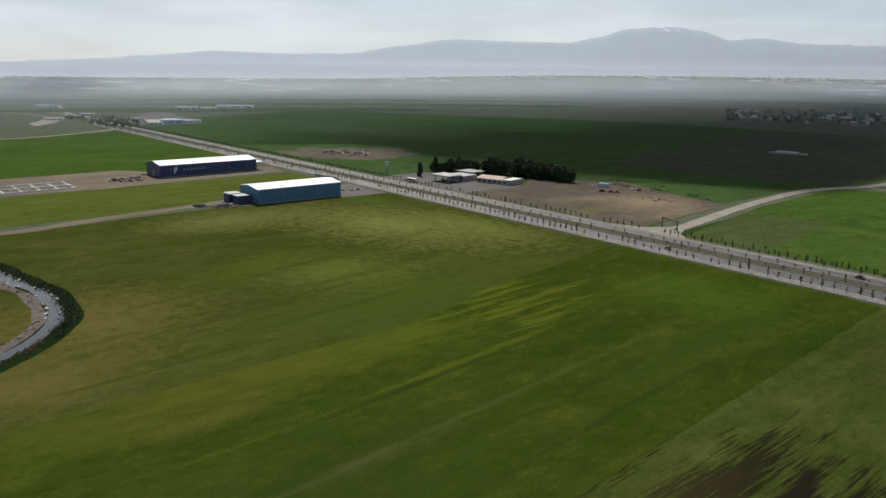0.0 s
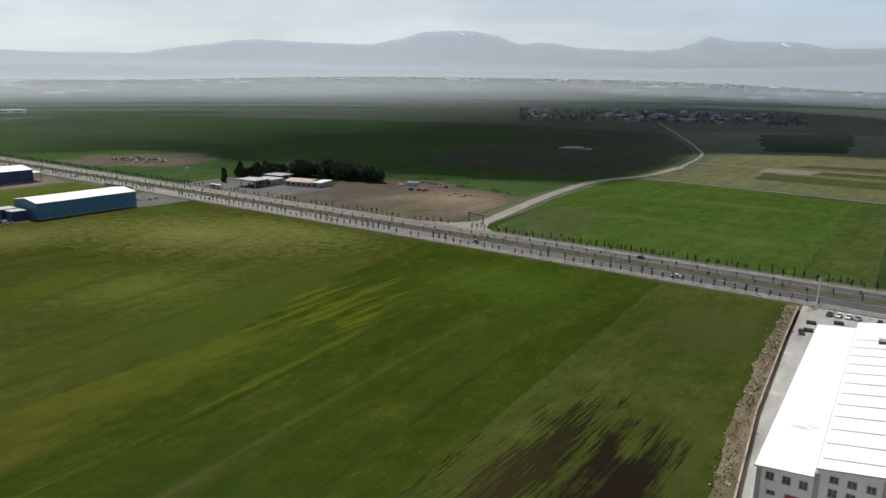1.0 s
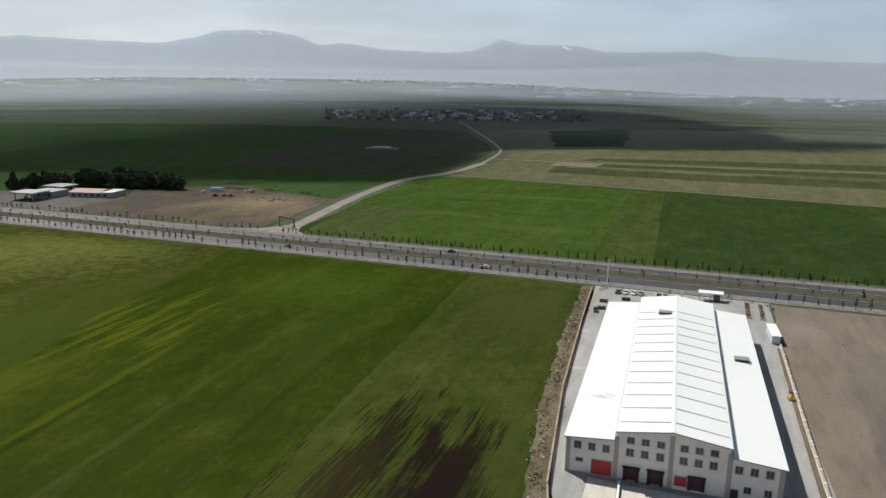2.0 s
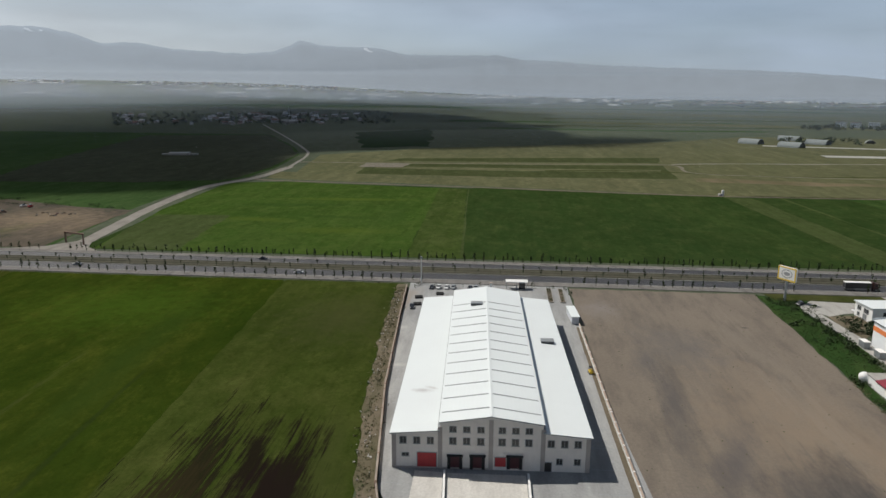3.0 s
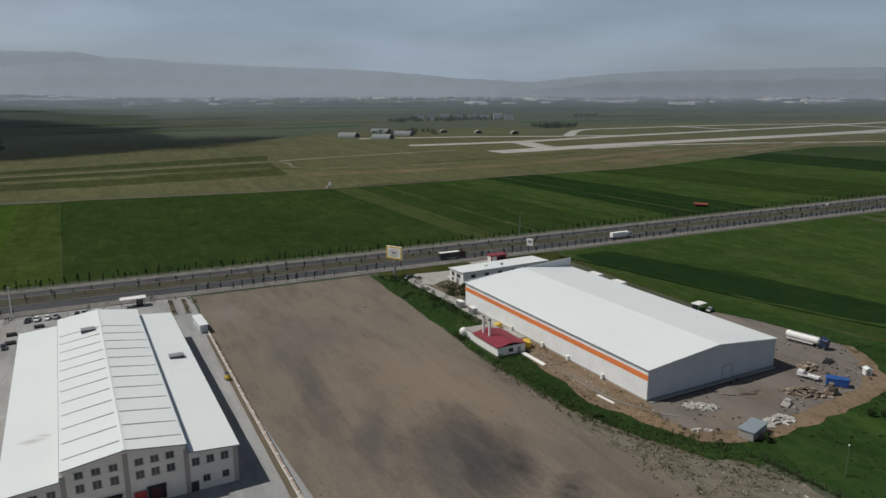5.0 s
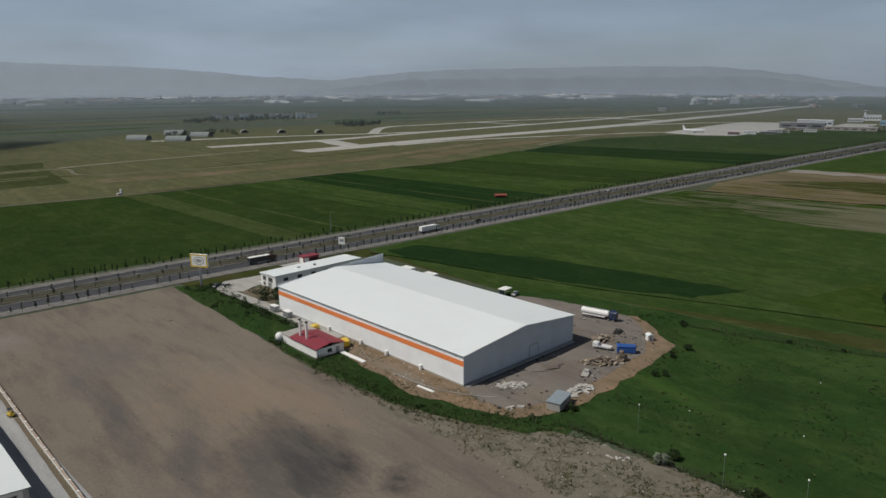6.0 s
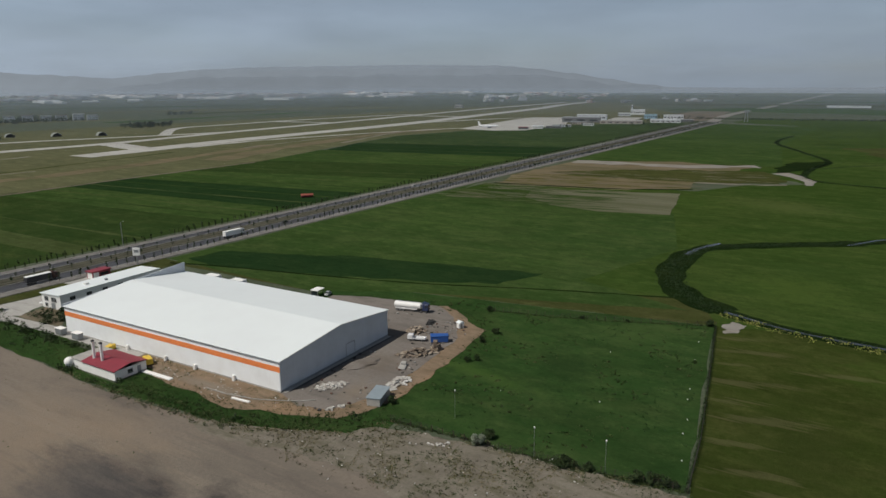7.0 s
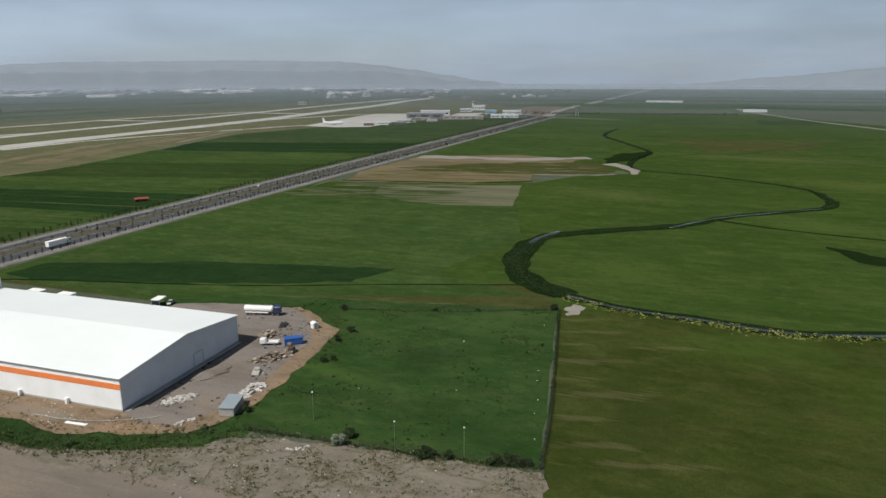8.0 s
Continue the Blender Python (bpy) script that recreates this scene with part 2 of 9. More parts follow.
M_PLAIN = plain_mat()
M_MEADOW = stained(field_mat("meadow", (0.0361, 0.07, 0.0159), (0.0593, 0.0985, 0.0206), (0.0878, 0.1102, 0.0318), 75, 0.3, 0.011, 0.12, 0.75), [(372, -82, 22, 30, 60, (0.02, 0.042, 0.012), 0.6), (520, 60, 60, 30, 70, (0.085, 0.10, 0.035), 0.5), (312, 30, 34, 26, 20, (0.066, 0.10, 0.022), 0.5), (350, 30, 16, 30, 60, (0.034, 0.062, 0.015), 0.5), (400, -120, 60, 26, 70, (0.075, 0.10, 0.024), 0.5), (620, -120, 90, 40, 75, (0.08, 0.105, 0.028), 0.5), (520, 0, 50, 14, 80, (0.036, 0.066, 0.016), 0.5), (800, -60, 120, 40, 80, (0.095, 0.105, 0.042), 0.5), (450, -60, 50, 30, 70, (0.07, 0.105, 0.026), 0.5), (1000, 40, 120, 30, 85, (0.035, 0.06, 0.018), 0.5)])
M_CROP_OLIVE = field_mat("crop_olive", (0.0728, 0.0884, 0.013), (0.1222, 0.1274, 0.0234), (0.1755, 0.1495, 0.0494), -8, 0.3, 0.014, 0.3, 0.8)
M_CROP_GREEN = field_mat("crop_green", (0.0345, 0.0715, 0.019), (0.0642, 0.1059, 0.0282), (0.0938, 0.1174, 0.0425), -8, 0.35, 0.018, 0.35, 0.7)
M_DARK_STRIP = field_mat("dark_crop_strip", (0.0161, 0.0391, 0.0144), (0.0253, 0.0529, 0.0173), (0.0391, 0.0644, 0.023), -14, 0.3, 0.03, 0.3, 0.5)
M_CROP_BRIGHT = field_mat("crop_bright", (0.0438, 0.0869, 0.0162), (0.071, 0.1206, 0.0221), (0.1021, 0.1296, 0.0347), -4, 0.3, 0.022, 0.3, 0.65)
M_CROP_DEEP = field_mat("crop_deep", (0.0273, 0.0541, 0.0163), (0.0477, 0.0807, 0.0218), (0.075, 0.0881, 0.03), -4, 0.3, 0.022, 0.3, 0.55)
M_ROUGH_GRASS = field_mat("rough_grass", (0.0483, 0.0621, 0.0184), (0.0805, 0.092, 0.0299), (0.1242, 0.1104, 0.0506), -6, 0.3, 0.035, 0.4, 0.7)
SOIL_DARK = (0.013, 0.010, 0.0075)
# thin yellow streaks along the rows
YELLOW_STREAKS = [(x, y, w, half, 6, (0.125, 0.138, 0.012), 0.34, 0.5, 2.0) for x, y, w, half in ((-200, 190, 3.0, 26), (-194, 178, 2.4, 22), (-188, 196, 3.4, 30), (-181, 184, 2.8, 26), (-174, 192, 3.0, 24), (-167, 182, 2.2, 22), (-207, 196, 2.0, 18))]
M_GREEN_FIELD = combed(stained(field_mat("crop_green_streaked", (0.0264, 0.0496, 0.0067), (0.0557, 0.0801, 0.0109), (0.083, 0.0879, 0.0149), -6, 0.3, 0.014, 0.3, 0.7),
                               [(-184, 70, 22, 80, 4, (0.07, 0.076, 0.013), 0.85), (-183, 130, 20, 50, 4, (0.07, 0.09, 0.012), 0.7), (-165, 58, 8, 22, 4, (0.085, 0.076, 0.02), 0.5), (-123, 77, 5, 26, 4, (0.085, 0.075, 0.03), 0.45), (-150, 255, 50, 40, 4, (0.045, 0.085, 0.010), 0.6), (-120, 60, 34, 70, 4, (0.024, 0.042, 0.008), 0.7), (-118, 200, 10, 80, 4, (0.028, 0.05, 0.009), 0.6)]),
                       [*YELLOW_STREAKS, (-155, 128, 2.0, 75, 6, (0.10, 0.116, 0.012), 0.32, 0.9, 1.1), (-151, 118, 1.4, 70, 6, (0.02, 0.03, 0.008), 0.6, 0.8, 0.7),
                        (-128, 120, 1.8, 110, 5, (0.08, 0.086, 0.03), 0.25, 0.9, 1.3), (-104, 140, 1.2, 90, 5, (0.02, 0.03, 0.01), 0.4, 0.8, 0.8)])
M_OLIVE_FIELD = combed(stained(field_mat("crop_olive_banded", (0.0422, 0.0563, 0.0097), (0.0719, 0.084, 0.0179), (0.095, 0.094, 0.0333), -8, 0.3, 0.012, 0.3, 0.75),
                               [(-222, 150, 34, 120, 8, (0.046, 0.068, 0.011), 0.85), (-262, 50, 52, 50, 10, (0.105, 0.094, 0.028), 0.8), (-216, 25, 26, 40, 4, (0.10, 0.088, 0.026), 0.8), (-269, 155, 40, 44, 10, (0.088, 0.112, 0.022), 0.7), (-307, 273, 70, 22, 0, (0.10, 0.125, 0.028), 0.6), (-340, 235, 110, 60, 20, (0.135, 0.145, 0.042), 0.8), (-410, 160, 40, 60, 0, (0.12, 0.128, 0.04), 0.7), (-300, 130, 20, 60, 30, (0.062, 0.08, 0.012), 0.6), (-420, 270, 40, 20, 0, (0.05, 0.085, 0.018), 0.7), (-180, 160, 44, 60, 4, (0.04, 0.068, 0.011), 0.85), (-168, 60, 26, 70, 4, (0.056, 0.066, 0.011), 0.8)]),
                       [*YELLOW_STREAKS, (-155, 128, 2.0, 75, 6, (0.10, 0.116, 0.012), 0.32, 0.9, 1.1), (-262, 170, 5, 110, 12, (0.035, 0.05, 0.01), 0.5, 0.15, 1.3), (-300, 190, 7, 90, 16, (0.04, 0.055, 0.01), 0.45, 0.15, 1.3), (-238, 90, 4, 80, 10, (0.035, 0.048, 0.01), 0.5, 0.2, 1.3), (-207, 70, 1.6, 60, 5, (0.03, 0.042, 0.009), 0.55, 0.4, 1.4), (-222, 120, 2.0, 70, 8, (0.032, 0.046, 0.01), 0.5, 0.4, 1.5), (-280, 110, 2.4, 60, 16, (0.04, 0.05, 0.012), 0.5, 0.3, 1.5), (-330, 150, 3.0, 60, 18, (0.04, 0.055, 0.012), 0.45, 0.3, 1.5), (-350, 170, 6, 70, 20, (0.045, 0.055, 0.012), 0.4, 0.15, 1.3)])
M_ROUGH_FIELD = combed(stained(field_mat("rough_field", (0.0376, 0.0577, 0.0114), (0.0685, 0.0909, 0.0196), (0.0939, 0.0996, 0.0293), -3, 0.3, 0.03, 0.35, 0.7),
                               [(-60, 250, 30, 40, 0, (0.05, 0.056, 0.02), 0.7), (-40, 140, 8, 40, 5, (0.045, 0.055, 0.016), 0.7)]),
                       [(-87, 114, 3.4, 26, 2, SOIL_DARK, 0.9, 1.1, 2.0), (-68.5, 136, 9, 37, 3, SOIL_DARK, 0.86, 0.8, 1.6), (-70, 118, 9, 30, 3, (0.03, 0.024, 0.012), 0.7, 0.8, 1.4),
                        (-57, 144, 4.0, 25, 3, SOIL_DARK, 0.95, 0.7, 1.0), (-48, 140, 7.0, 30, 3, SOIL_DARK, 0.95, 0.7, 1.3), (-49, 112, 15, 40, 3, (0.0145, 0.0105, 0.0085), 0.97, 0.5, 0.6), (-40, 118, 5, 22, 3, SOIL_DARK, 0.6, 0.9, 2.2)])
M_PLOT_FIELD = combed(stained(field_mat("dull_olive_field", (0.0335, 0.0511, 0.0117), (0.0576, 0.078, 0.0186), (0.0892, 0.091, 0.0315), -14, 0.3, 0.045, 0.3, 0.8),
                               [(232, -20, 20, 34, 10, (0.05, 0.085, 0.016), 0.6), (200, -60, 40, 30, 30, (0.048, 0.078, 0.015), 0.55), (170, 10, 30, 16, 10, (0.032, 0.042, 0.012), 0.6)]),
                      [(x, y, w, half, 17, (0.13, 0.115, 0.06), 0.3, 0.45, 2.2) for x, y, w, half in ((240, 38, 1.6, 9), (229, 33, 2.2, 12), (216, 36, 1.4, 7), (204, 28, 2.6, 14), (190, 30, 2.0, 9), (181, 22, 2.6, 15), (166, 25, 1.8, 9), (154, 18, 2.2, 13), (222, 8, 1.8, 14), (148, 8, 1.6, 16))])
M_DIRT_YARD = stained(earth_mat("dark_dirt_yard", (0.066, 0.057, 0.044), (0.125, 0.10, 0.072), (0.036, 0.042, 0.022), 60, 0.05, 0.7, 0.8),
                      [(-385, 400, 60, 34, 10, (0.06, 0.055, 0.05), 0.8), (-300, 372, 60, 12, 80, (0.09, 0.095, 0.035), 0.7), (-298, 425, 46, 44, 0, (0.22, 0.165, 0.11), 0.75), (-335, 400, 36, 16, 80, (0.17, 0.135, 0.09), 0.6), (-262, 400, 14, 40, 0, (0.20, 0.15, 0.10), 0.6)])
M_FORECOURT = earth_mat("forecourt_asphalt", (0.11, 0.107, 0.104), (0.15, 0.146, 0.14), (0.065, 0.063, 0.06), 60, 0.05, 1.0, 0.4)
M_MARGIN = earth_mat("rubble_margin", (0.165, 0.148, 0.118), (0.225, 0.203, 0.165), (0.085, 0.085, 0.042), 20, 0.16, 1.3, 0.7)
M_BANKSTONE = earth_mat("bank_stones", (0.115, 0.098, 0.088), (0.16, 0.138, 0.125), (0.05, 0.044, 0.038), 20, 0.3, 1.3, 0.7)
M_TAN_LINE = earth_mat("tan_grass_line", (0.105, 0.10, 0.074), (0.135, 0.128, 0.098), (0.065, 0.066, 0.048), 90, 0.2, 1.0, 0.1)
M_BANDS = field_mat("banded_crop", (0.0312, 0.0614, 0.0242), (0.0652, 0.1018, 0.0335), (0.102, 0.1174, 0.052), -24, 0.55, 0.016, 0.3, 0.7)
M_PALE_GREEN = field_mat("pale_grass_strip", (0.054, 0.08, 0.026), (0.08, 0.104, 0.038), (0.098, 0.114, 0.052), -4, 0.3, 0.04, 0.4, 0.7)
M_NORTH_FIELD = stained(field_mat("crop_bright_mottled", (0.0431, 0.0855, 0.0167), (0.0698, 0.1187, 0.0228), (0.1004, 0.1275, 0.0359), -4, 0.3, 0.022, 0.3, 0.65),
                        [(-205, 380, 40, 30, 0, (0.085, 0.108, 0.04), 0.6), (-150, 500, 70, 9, 5, (0.03, 0.06, 0.014), 0.65), (-110, 455, 50, 7, -4, (0.032, 0.062, 0.014), 0.6), (-120, 530, 60, 9, 3, (0.085, 0.118, 0.019), 0.6), (-100, 410, 44, 12, 2, (0.085, 0.115, 0.019), 0.5), (-160, 440, 34, 9, -6, (0.085, 0.115, 0.019), 0.5), (-75, 470, 14, 60, 0, (0.035, 0.066, 0.015), 0.5)])
M_DULL_NORTH = field_mat("crop_dull_mottled", (0.044, 0.075, 0.018), (0.072, 0.102, 0.026), (0.105, 0.118, 0.045), -4, 0.3, 0.035, 0.3, 0.8)
M_STRIP_WEST = field_mat("crop_strip_west", (0.07, 0.10, 0.02), (0.10, 0.13, 0.028), (0.135, 0.14, 0.045), -8, 0.3, 0.03, 0.3, 0.7)
M_STEPPE_GREEN = field_mat("greener_steppe", (0.063, 0.0796, 0.0316), (0.0852, 0.1014, 0.0442), (0.1111, 0.117, 0.0581), 80, 0.5, 0.012, 0.1, 0.8)
M_DRYLAND = field_mat("dull_fallow_land", (0.064, 0.076, 0.049), (0.084, 0.094, 0.063), (0.108, 0.111, 0.079), 70, 0.35, 0.012, 0.08, 0.7)
M_STEPPE = field_mat("dry_steppe", (0.1177, 0.1277, 0.0646), (0.1617, 0.1653, 0.0918), (0.2149, 0.1988, 0.1147), 80, 0.5, 0.012, 0.08, 0.85)
M_HAZY_CROP = field_mat("far_crop", (0.0446, 0.0889, 0.0288), (0.0679, 0.1186, 0.0396), (0.097, 0.1322, 0.0558), 80, 0.3, 0.01, 0.06, 0.6)
M_PADDOCK = stained(field_mat("paddock_grass", (0.0222, 0.0554, 0.0155), (0.051, 0.0998, 0.0277), (0.0798, 0.1043, 0.0377), 30, 0.1, 0.035, 0.5, 0.7), [(188, 78, 20, 13, 30, (0.0158, 0.0352, 0.0114), 0.7), (160, 60, 14, 10, 60, (0.0176, 0.0405, 0.0114), 0.6), (225, 70, 14, 20, 20, (0.0528, 0.088, 0.0264), 0.5), (170, 98, 24, 6, 80, (0.0528, 0.101, 0.0229), 0.6)])
M_MEDIAN = field_mat("median_grass", (0.076, 0.076, 0.056), (0.10, 0.098, 0.076), (0.125, 0.12, 0.095), 90, 0.3, 0.05, 0.5, 0.6)
M_REEDBED = field_mat("reed_bed", (0.01, 0.022, 0.007), (0.016, 0.03, 0.009), (0.03, 0.038, 0.014), 0, 0.1, 0.1, 0.5, 0.5)
M_FALLOW = earth_mat("fallow_brown", (0.12, 0.101, 0.054), (0.198, 0.156, 0.096), (0.06, 0.0744, 0.024), -78, 0.025, 0.6, 0.3)
M_GREY_PLOT = earth_mat("stubble_grey", (0.0938, 0.1, 0.0525), (0.156, 0.15, 0.1), (0.0562, 0.0775, 0.025), 14, 0.03, 0.6, 0.15)
M_LOT = earth_mat("levelled_gravel", (0.1928, 0.1647, 0.1355), (0.2279, 0.1939, 0.1565), (0.1184, 0.1035, 0.0894), 6, 0.045, 1.1, 0.5)
M_YARD_GRAVEL = stained(earth_mat("yard_gravel", (0.19, 0.172, 0.155), (0.235, 0.21, 0.185), (0.12, 0.108, 0.095), 6, 0.06, 1.1, 0.5), [(160, 126, 12, 8, 30, (0.15, 0.125, 0.10), 0.7), (185, 140, 10, 18, 10, (0.13, 0.11, 0.09), 0.6), (140, 120, 9, 6, 30, (0.21, 0.17, 0.125), 0.6)])
stained(M_LOT, [(79, 138, 4, 14, -8, (0.05, 0.048, 0.05), 0.75), (79, 124, 5, 13, -20, (0.03, 0.029, 0.031), 0.85), (85, 111, 6, 9, -30, (0.04, 0.038, 0.039), 0.8), (69, 130, 3, 14, -10, (0.06, 0.057, 0.058), 0.7), (68, 146, 13, 24, -38, (0.07, 0.066, 0.066), 0.7), (76, 128, 9, 20, -30, (0.055, 0.052, 0.053), 0.75), (46, 216, 6, 22, -10, (0.10, 0.096, 0.096), 0.6), (52, 150, 5, 18, -20, (0.09, 0.085, 0.084), 0.6), (80, 172, 12, 26, -20, (0.24, 0.186, 0.135), 0.5), (68, 180, 26, 52, -14, (0.225, 0.178, 0.132), 0.6), (90, 160, 12, 40, -3, (0.23, 0.18, 0.132), 0.65), (48, 184, 5, 40, -6, (0.085, 0.08, 0.08), 0.75), (72, 134, 7, 34, -14, (0.062, 0.058, 0.058), 0.85), (62, 128, 5, 26, -10, (0.085, 0.08, 0.078), 0.7),
                (56, 156, 6, 24, -20, (0.10, 0.092, 0.09), 0.7), (60, 232, 16, 24, 20, (0.14, 0.128, 0.12), 0.7), (88, 253, 1.6, 1.0, 0, (0.03, 0.03, 0.03), 1.0), (38, 270, 9, 16, 0, (0.23, 0.21, 0.195), 0.6)])
combed(M_LOT, [(58, 225, 10, 60, 8, (0.125, 0.112, 0.098), 0.22, 0.4, 1.6), (84, 215, 8, 70, 2, (0.25, 0.22, 0.18), 0.2, 0.4, 1.6), (44, 150, 6, 40, -8, (0.12, 0.108, 0.096), 0.22, 0.4, 1.6), (95, 120, 14, 40, 35, (0.12, 0.108, 0.092), 0.35, 0.4, 2.0)])
M_VERGE = earth_mat("weedy_verge", (0.125, 0.11, 0.068), (0.205, 0.17, 0.125), (0.045, 0.058, 0.02), 10, 0.10, 0.8, 0.7)
M_BARE = earth_mat("bare_earth", (0.135, 0.115, 0.088), (0.185, 0.15, 0.108), (0.075, 0.075, 0.05), 10, 0.03, 0.9, 0.6)
M_SOIL = stained(earth_mat("orange_soil", (0.215, 0.155, 0.102), (0.275, 0.205, 0.142), (0.10, 0.09, 0.055), 30, 0.16, 1.6, 0.6), [(121, 165, 3, 30, 0, (0.20, 0.18, 0.15), 0.7), (122, 130, 5, 10, 20, (0.30, 0.20, 0.12), 0.6), (160, 108, 30, 2, 0, (0.29, 0.19, 0.115), 0.6)])
M_TRACK = earth_mat("dirt_track", (0.25, 0.232, 0.205), (0.31, 0.29, 0.262), (0.17, 0.155, 0.13), 0, 0.08, 1.5, 0.5)
M_ASPHALT = earth_mat("asphalt", (0.0441, 0.0424, 0.0432), (0.056, 0.0544, 0.0525), (0.0297, 0.0297, 0.0314), 90, 0.08, 2.5, 0.04, 0.5)
M_ASPHALT.node_tree.nodes["Principled BSDF"].inputs["Specular IOR Level"].default_value = 0.5
M_SIDEWALK = earth_mat("sidewalk_gravel", (0.194, 0.184, 0.173), (0.244, 0.234, 0.219), (0.125, 0.121, 0.106), 90, 0.12, 2.0, 0.12, 0.9)
M_CONCRETE = earth_mat("yard_concrete", (0.3312, 0.335, 0.3332), (0.4186, 0.4267, 0.4218), (0.2201, 0.2236, 0.2227), 3, 0.09, 1.8, 0.3, 0.85)
stained(M_CONCRETE, [(-35, 215, 3, 16, 4, (0.46, 0.46, 0.45), 0.6), (-30, 172, 3, 12, 7, (0.17, 0.17, 0.168), 0.6), (26, 200, 2, 24, 0, (0.45, 0.445, 0.43), 0.5), (-36, 262, 3, 14, 3, (0.19, 0.19, 0.185), 0.6), (24, 150, 4, 14, 0, (0.24, 0.24, 0.235), 0.6), (-36.5, 240, 2.4, 3.0, 0, (0.50, 0.49, 0.47), 0.7), (-33, 205, 4, 1.6, 5, (0.48, 0.47, 0.45), 0.6), (-38.6, 272, 1.6, 20, 3, (0.30, 0.25, 0.20), 0.6), (-37, 284, 4, 10, 0, (0.33, 0.29, 0.25), 0.6), (-29, 150, 2.6, 10, 8, (0.30, 0.28, 0.25), 0.6), (22, 130, 6, 5, 0, (0.27, 0.27, 0.265), 0.6), (0, 292, 26, 5, 0, (0.27, 0.26, 0.25), 0.6)])
M_SLAB = earth_mat("pale_slab", (0.40, 0.39, 0.365), (0.47, 0.46, 0.43), (0.31, 0.30, 0.28), 3, 0.15, 1.8, 0.4, 0.85)
M_RUNWAY = earth_mat("runway_concrete", (0.4306, 0.4212, 0.3912), (0.5144, 0.5051, 0.4729), (0.3084, 0.2991, 0.2774), 84, 0.02, 0.4, 0.2, 0.85)
M_ROOF_WHITE = paint_mat("white_roof_sheet", (0.755, 0.80, 0.80), (0.70, 0.735, 0.74), 0.45, 0.0, 0.05, 0.12, 1.0, 0)
M_ROOF_STAINED = stained(paint_mat("stained_roof_sheet", (0.755, 0.80, 0.80), (0.70, 0.735, 0.74), 0.45, 0.0, 0.05, 0.12, 1.0, 0), [(-19.8, 166.7, 3.4, 1.6, -10, (0.36, 0.33, 0.32), 0.6), (-17.6, 168.0, 2.2, 0.8, -30, (0.42, 0.40, 0.38), 0.5)])
M_WALL_PANEL = paint_mat("pale_wall_panel", (0.78, 0.725, 0.67), (0.62, 0.57, 0.52), 0.7, 0.0, 0.3, 0.4)
M_PILASTER = paint_mat("brown_grey_pilaster", (0.40, 0.36, 0.33), (0.30, 0.27, 0.25), 0.8, 0.0, 0.4, 0.4)
M_GREY_TRIM = paint_mat("grey_flashing", (0.30, 0.32, 0.33), (0.20, 0.21, 0.22), 0.5, 0.3, 0.5, 0.3)
M_DARK = paint_mat("dark_opening", (0.03, 0.028, 0.027), (0.05, 0.045, 0.04), 0.6)
M_RED = paint_mat("red_shutter", (0.42, 0.035, 0.04), (0.30, 0.03, 0.03), 0.55, 0.0, 0.5, 0.3, 0.12, 2)
M_WHITE = paint_mat("white_paint", (0.83, 0.83, 0.81), (0.70, 0.69, 0.66), 0.6, 0.0, 0.2, 0.12)
M_ORANGE = paint_mat("orange_band", (0.78, 0.235, 0.07), (0.62, 0.19, 0.07), 0.5)
M_GREY_WALL = paint_mat("grey_white_cladding", (0.57, 0.60, 0.64), (0.45, 0.47, 0.50), 0.55, 0.0, 0.2, 0.3, 0.5, 0)
M_BLUE_WALL = paint_mat("blue_cladding", (0.075, 0.20, 0.31), (0.055, 0.15, 0.23), 0.5, 0.0, 0.2, 0.3, 0.5, 1)
M_NAVY_WALL = paint_mat("navy_cladding", (0.032, 0.048, 0.15), (0.026, 0.04, 0.11), 0.5, 0.0, 0.2, 0.3, 0.5, 1)
M_RED_ROOF = paint_mat("dark_red_roof", (0.24, 0.03, 0.045), (0.17, 0.03, 0.04), 0.55, 0.0, 0.4, 0.4, 0.3, 0)
M_DOCK = paint_mat("maroon_dock_door", (0.085, 0.022, 0.028), (0.05, 0.02, 0.022), 0.6)
M_TEAL_ROOF = paint_mat("blue_grey_roof", (0.25, 0.30, 0.33), (0.19, 0.23, 0.25), 0.5, 0.0, 0.4, 0.4)
M_GREY_ROOF = paint_mat("grey_roof_sheet", (0.30, 0.31, 0.32), (0.22, 0.22, 0.23), 0.6, 0.0, 0.2, 0.4)
M_YARD_SLAB = earth_mat("pale_yard_slab", (0.62, 0.60, 0.56), (0.71, 0.69, 0.645), (0.46, 0.44, 0.41), 3, 0.15, 1.8, 0.4, 0.85)
M_HALL_WHITE = paint_mat("cool_white_cladding", (0.82, 0.845, 0.86), (0.70, 0.71, 0.71), 0.5, 0.0, 0.2, 0.15, 0.5, 1)
M_LIGHT_TRIM = paint_mat("pale_grey_trim", (0.36, 0.38, 0.39), (0.28, 0.29, 0.30), 0.5, 0.0, 0.5, 0.3)
M_YELLOW = paint_mat("yellow_paint", (0.72, 0.50, 0.05), (0.55, 0.38, 0.06), 0.55)
M_BLUE = paint_mat("blue_tarp", (0.02, 0.09, 0.32), (0.02, 0.06, 0.22), 0.6)
M_TYRE = paint_mat("black_rubber", (0.02, 0.02, 0.02), (0.04, 0.038, 0.035), 0.9)
M_STEEL = paint_mat("galvanised_steel", (0.42, 0.43, 0.44), (0.30, 0.30, 0.30), 0.5, 0.6)
M_WOOD = random_mat("pallet_timber", [(0.276, 0.221, 0.166), (0.215, 0.171, 0.132), (0.354, 0.304, 0.243), (0.156, 0.128, 0.106)])
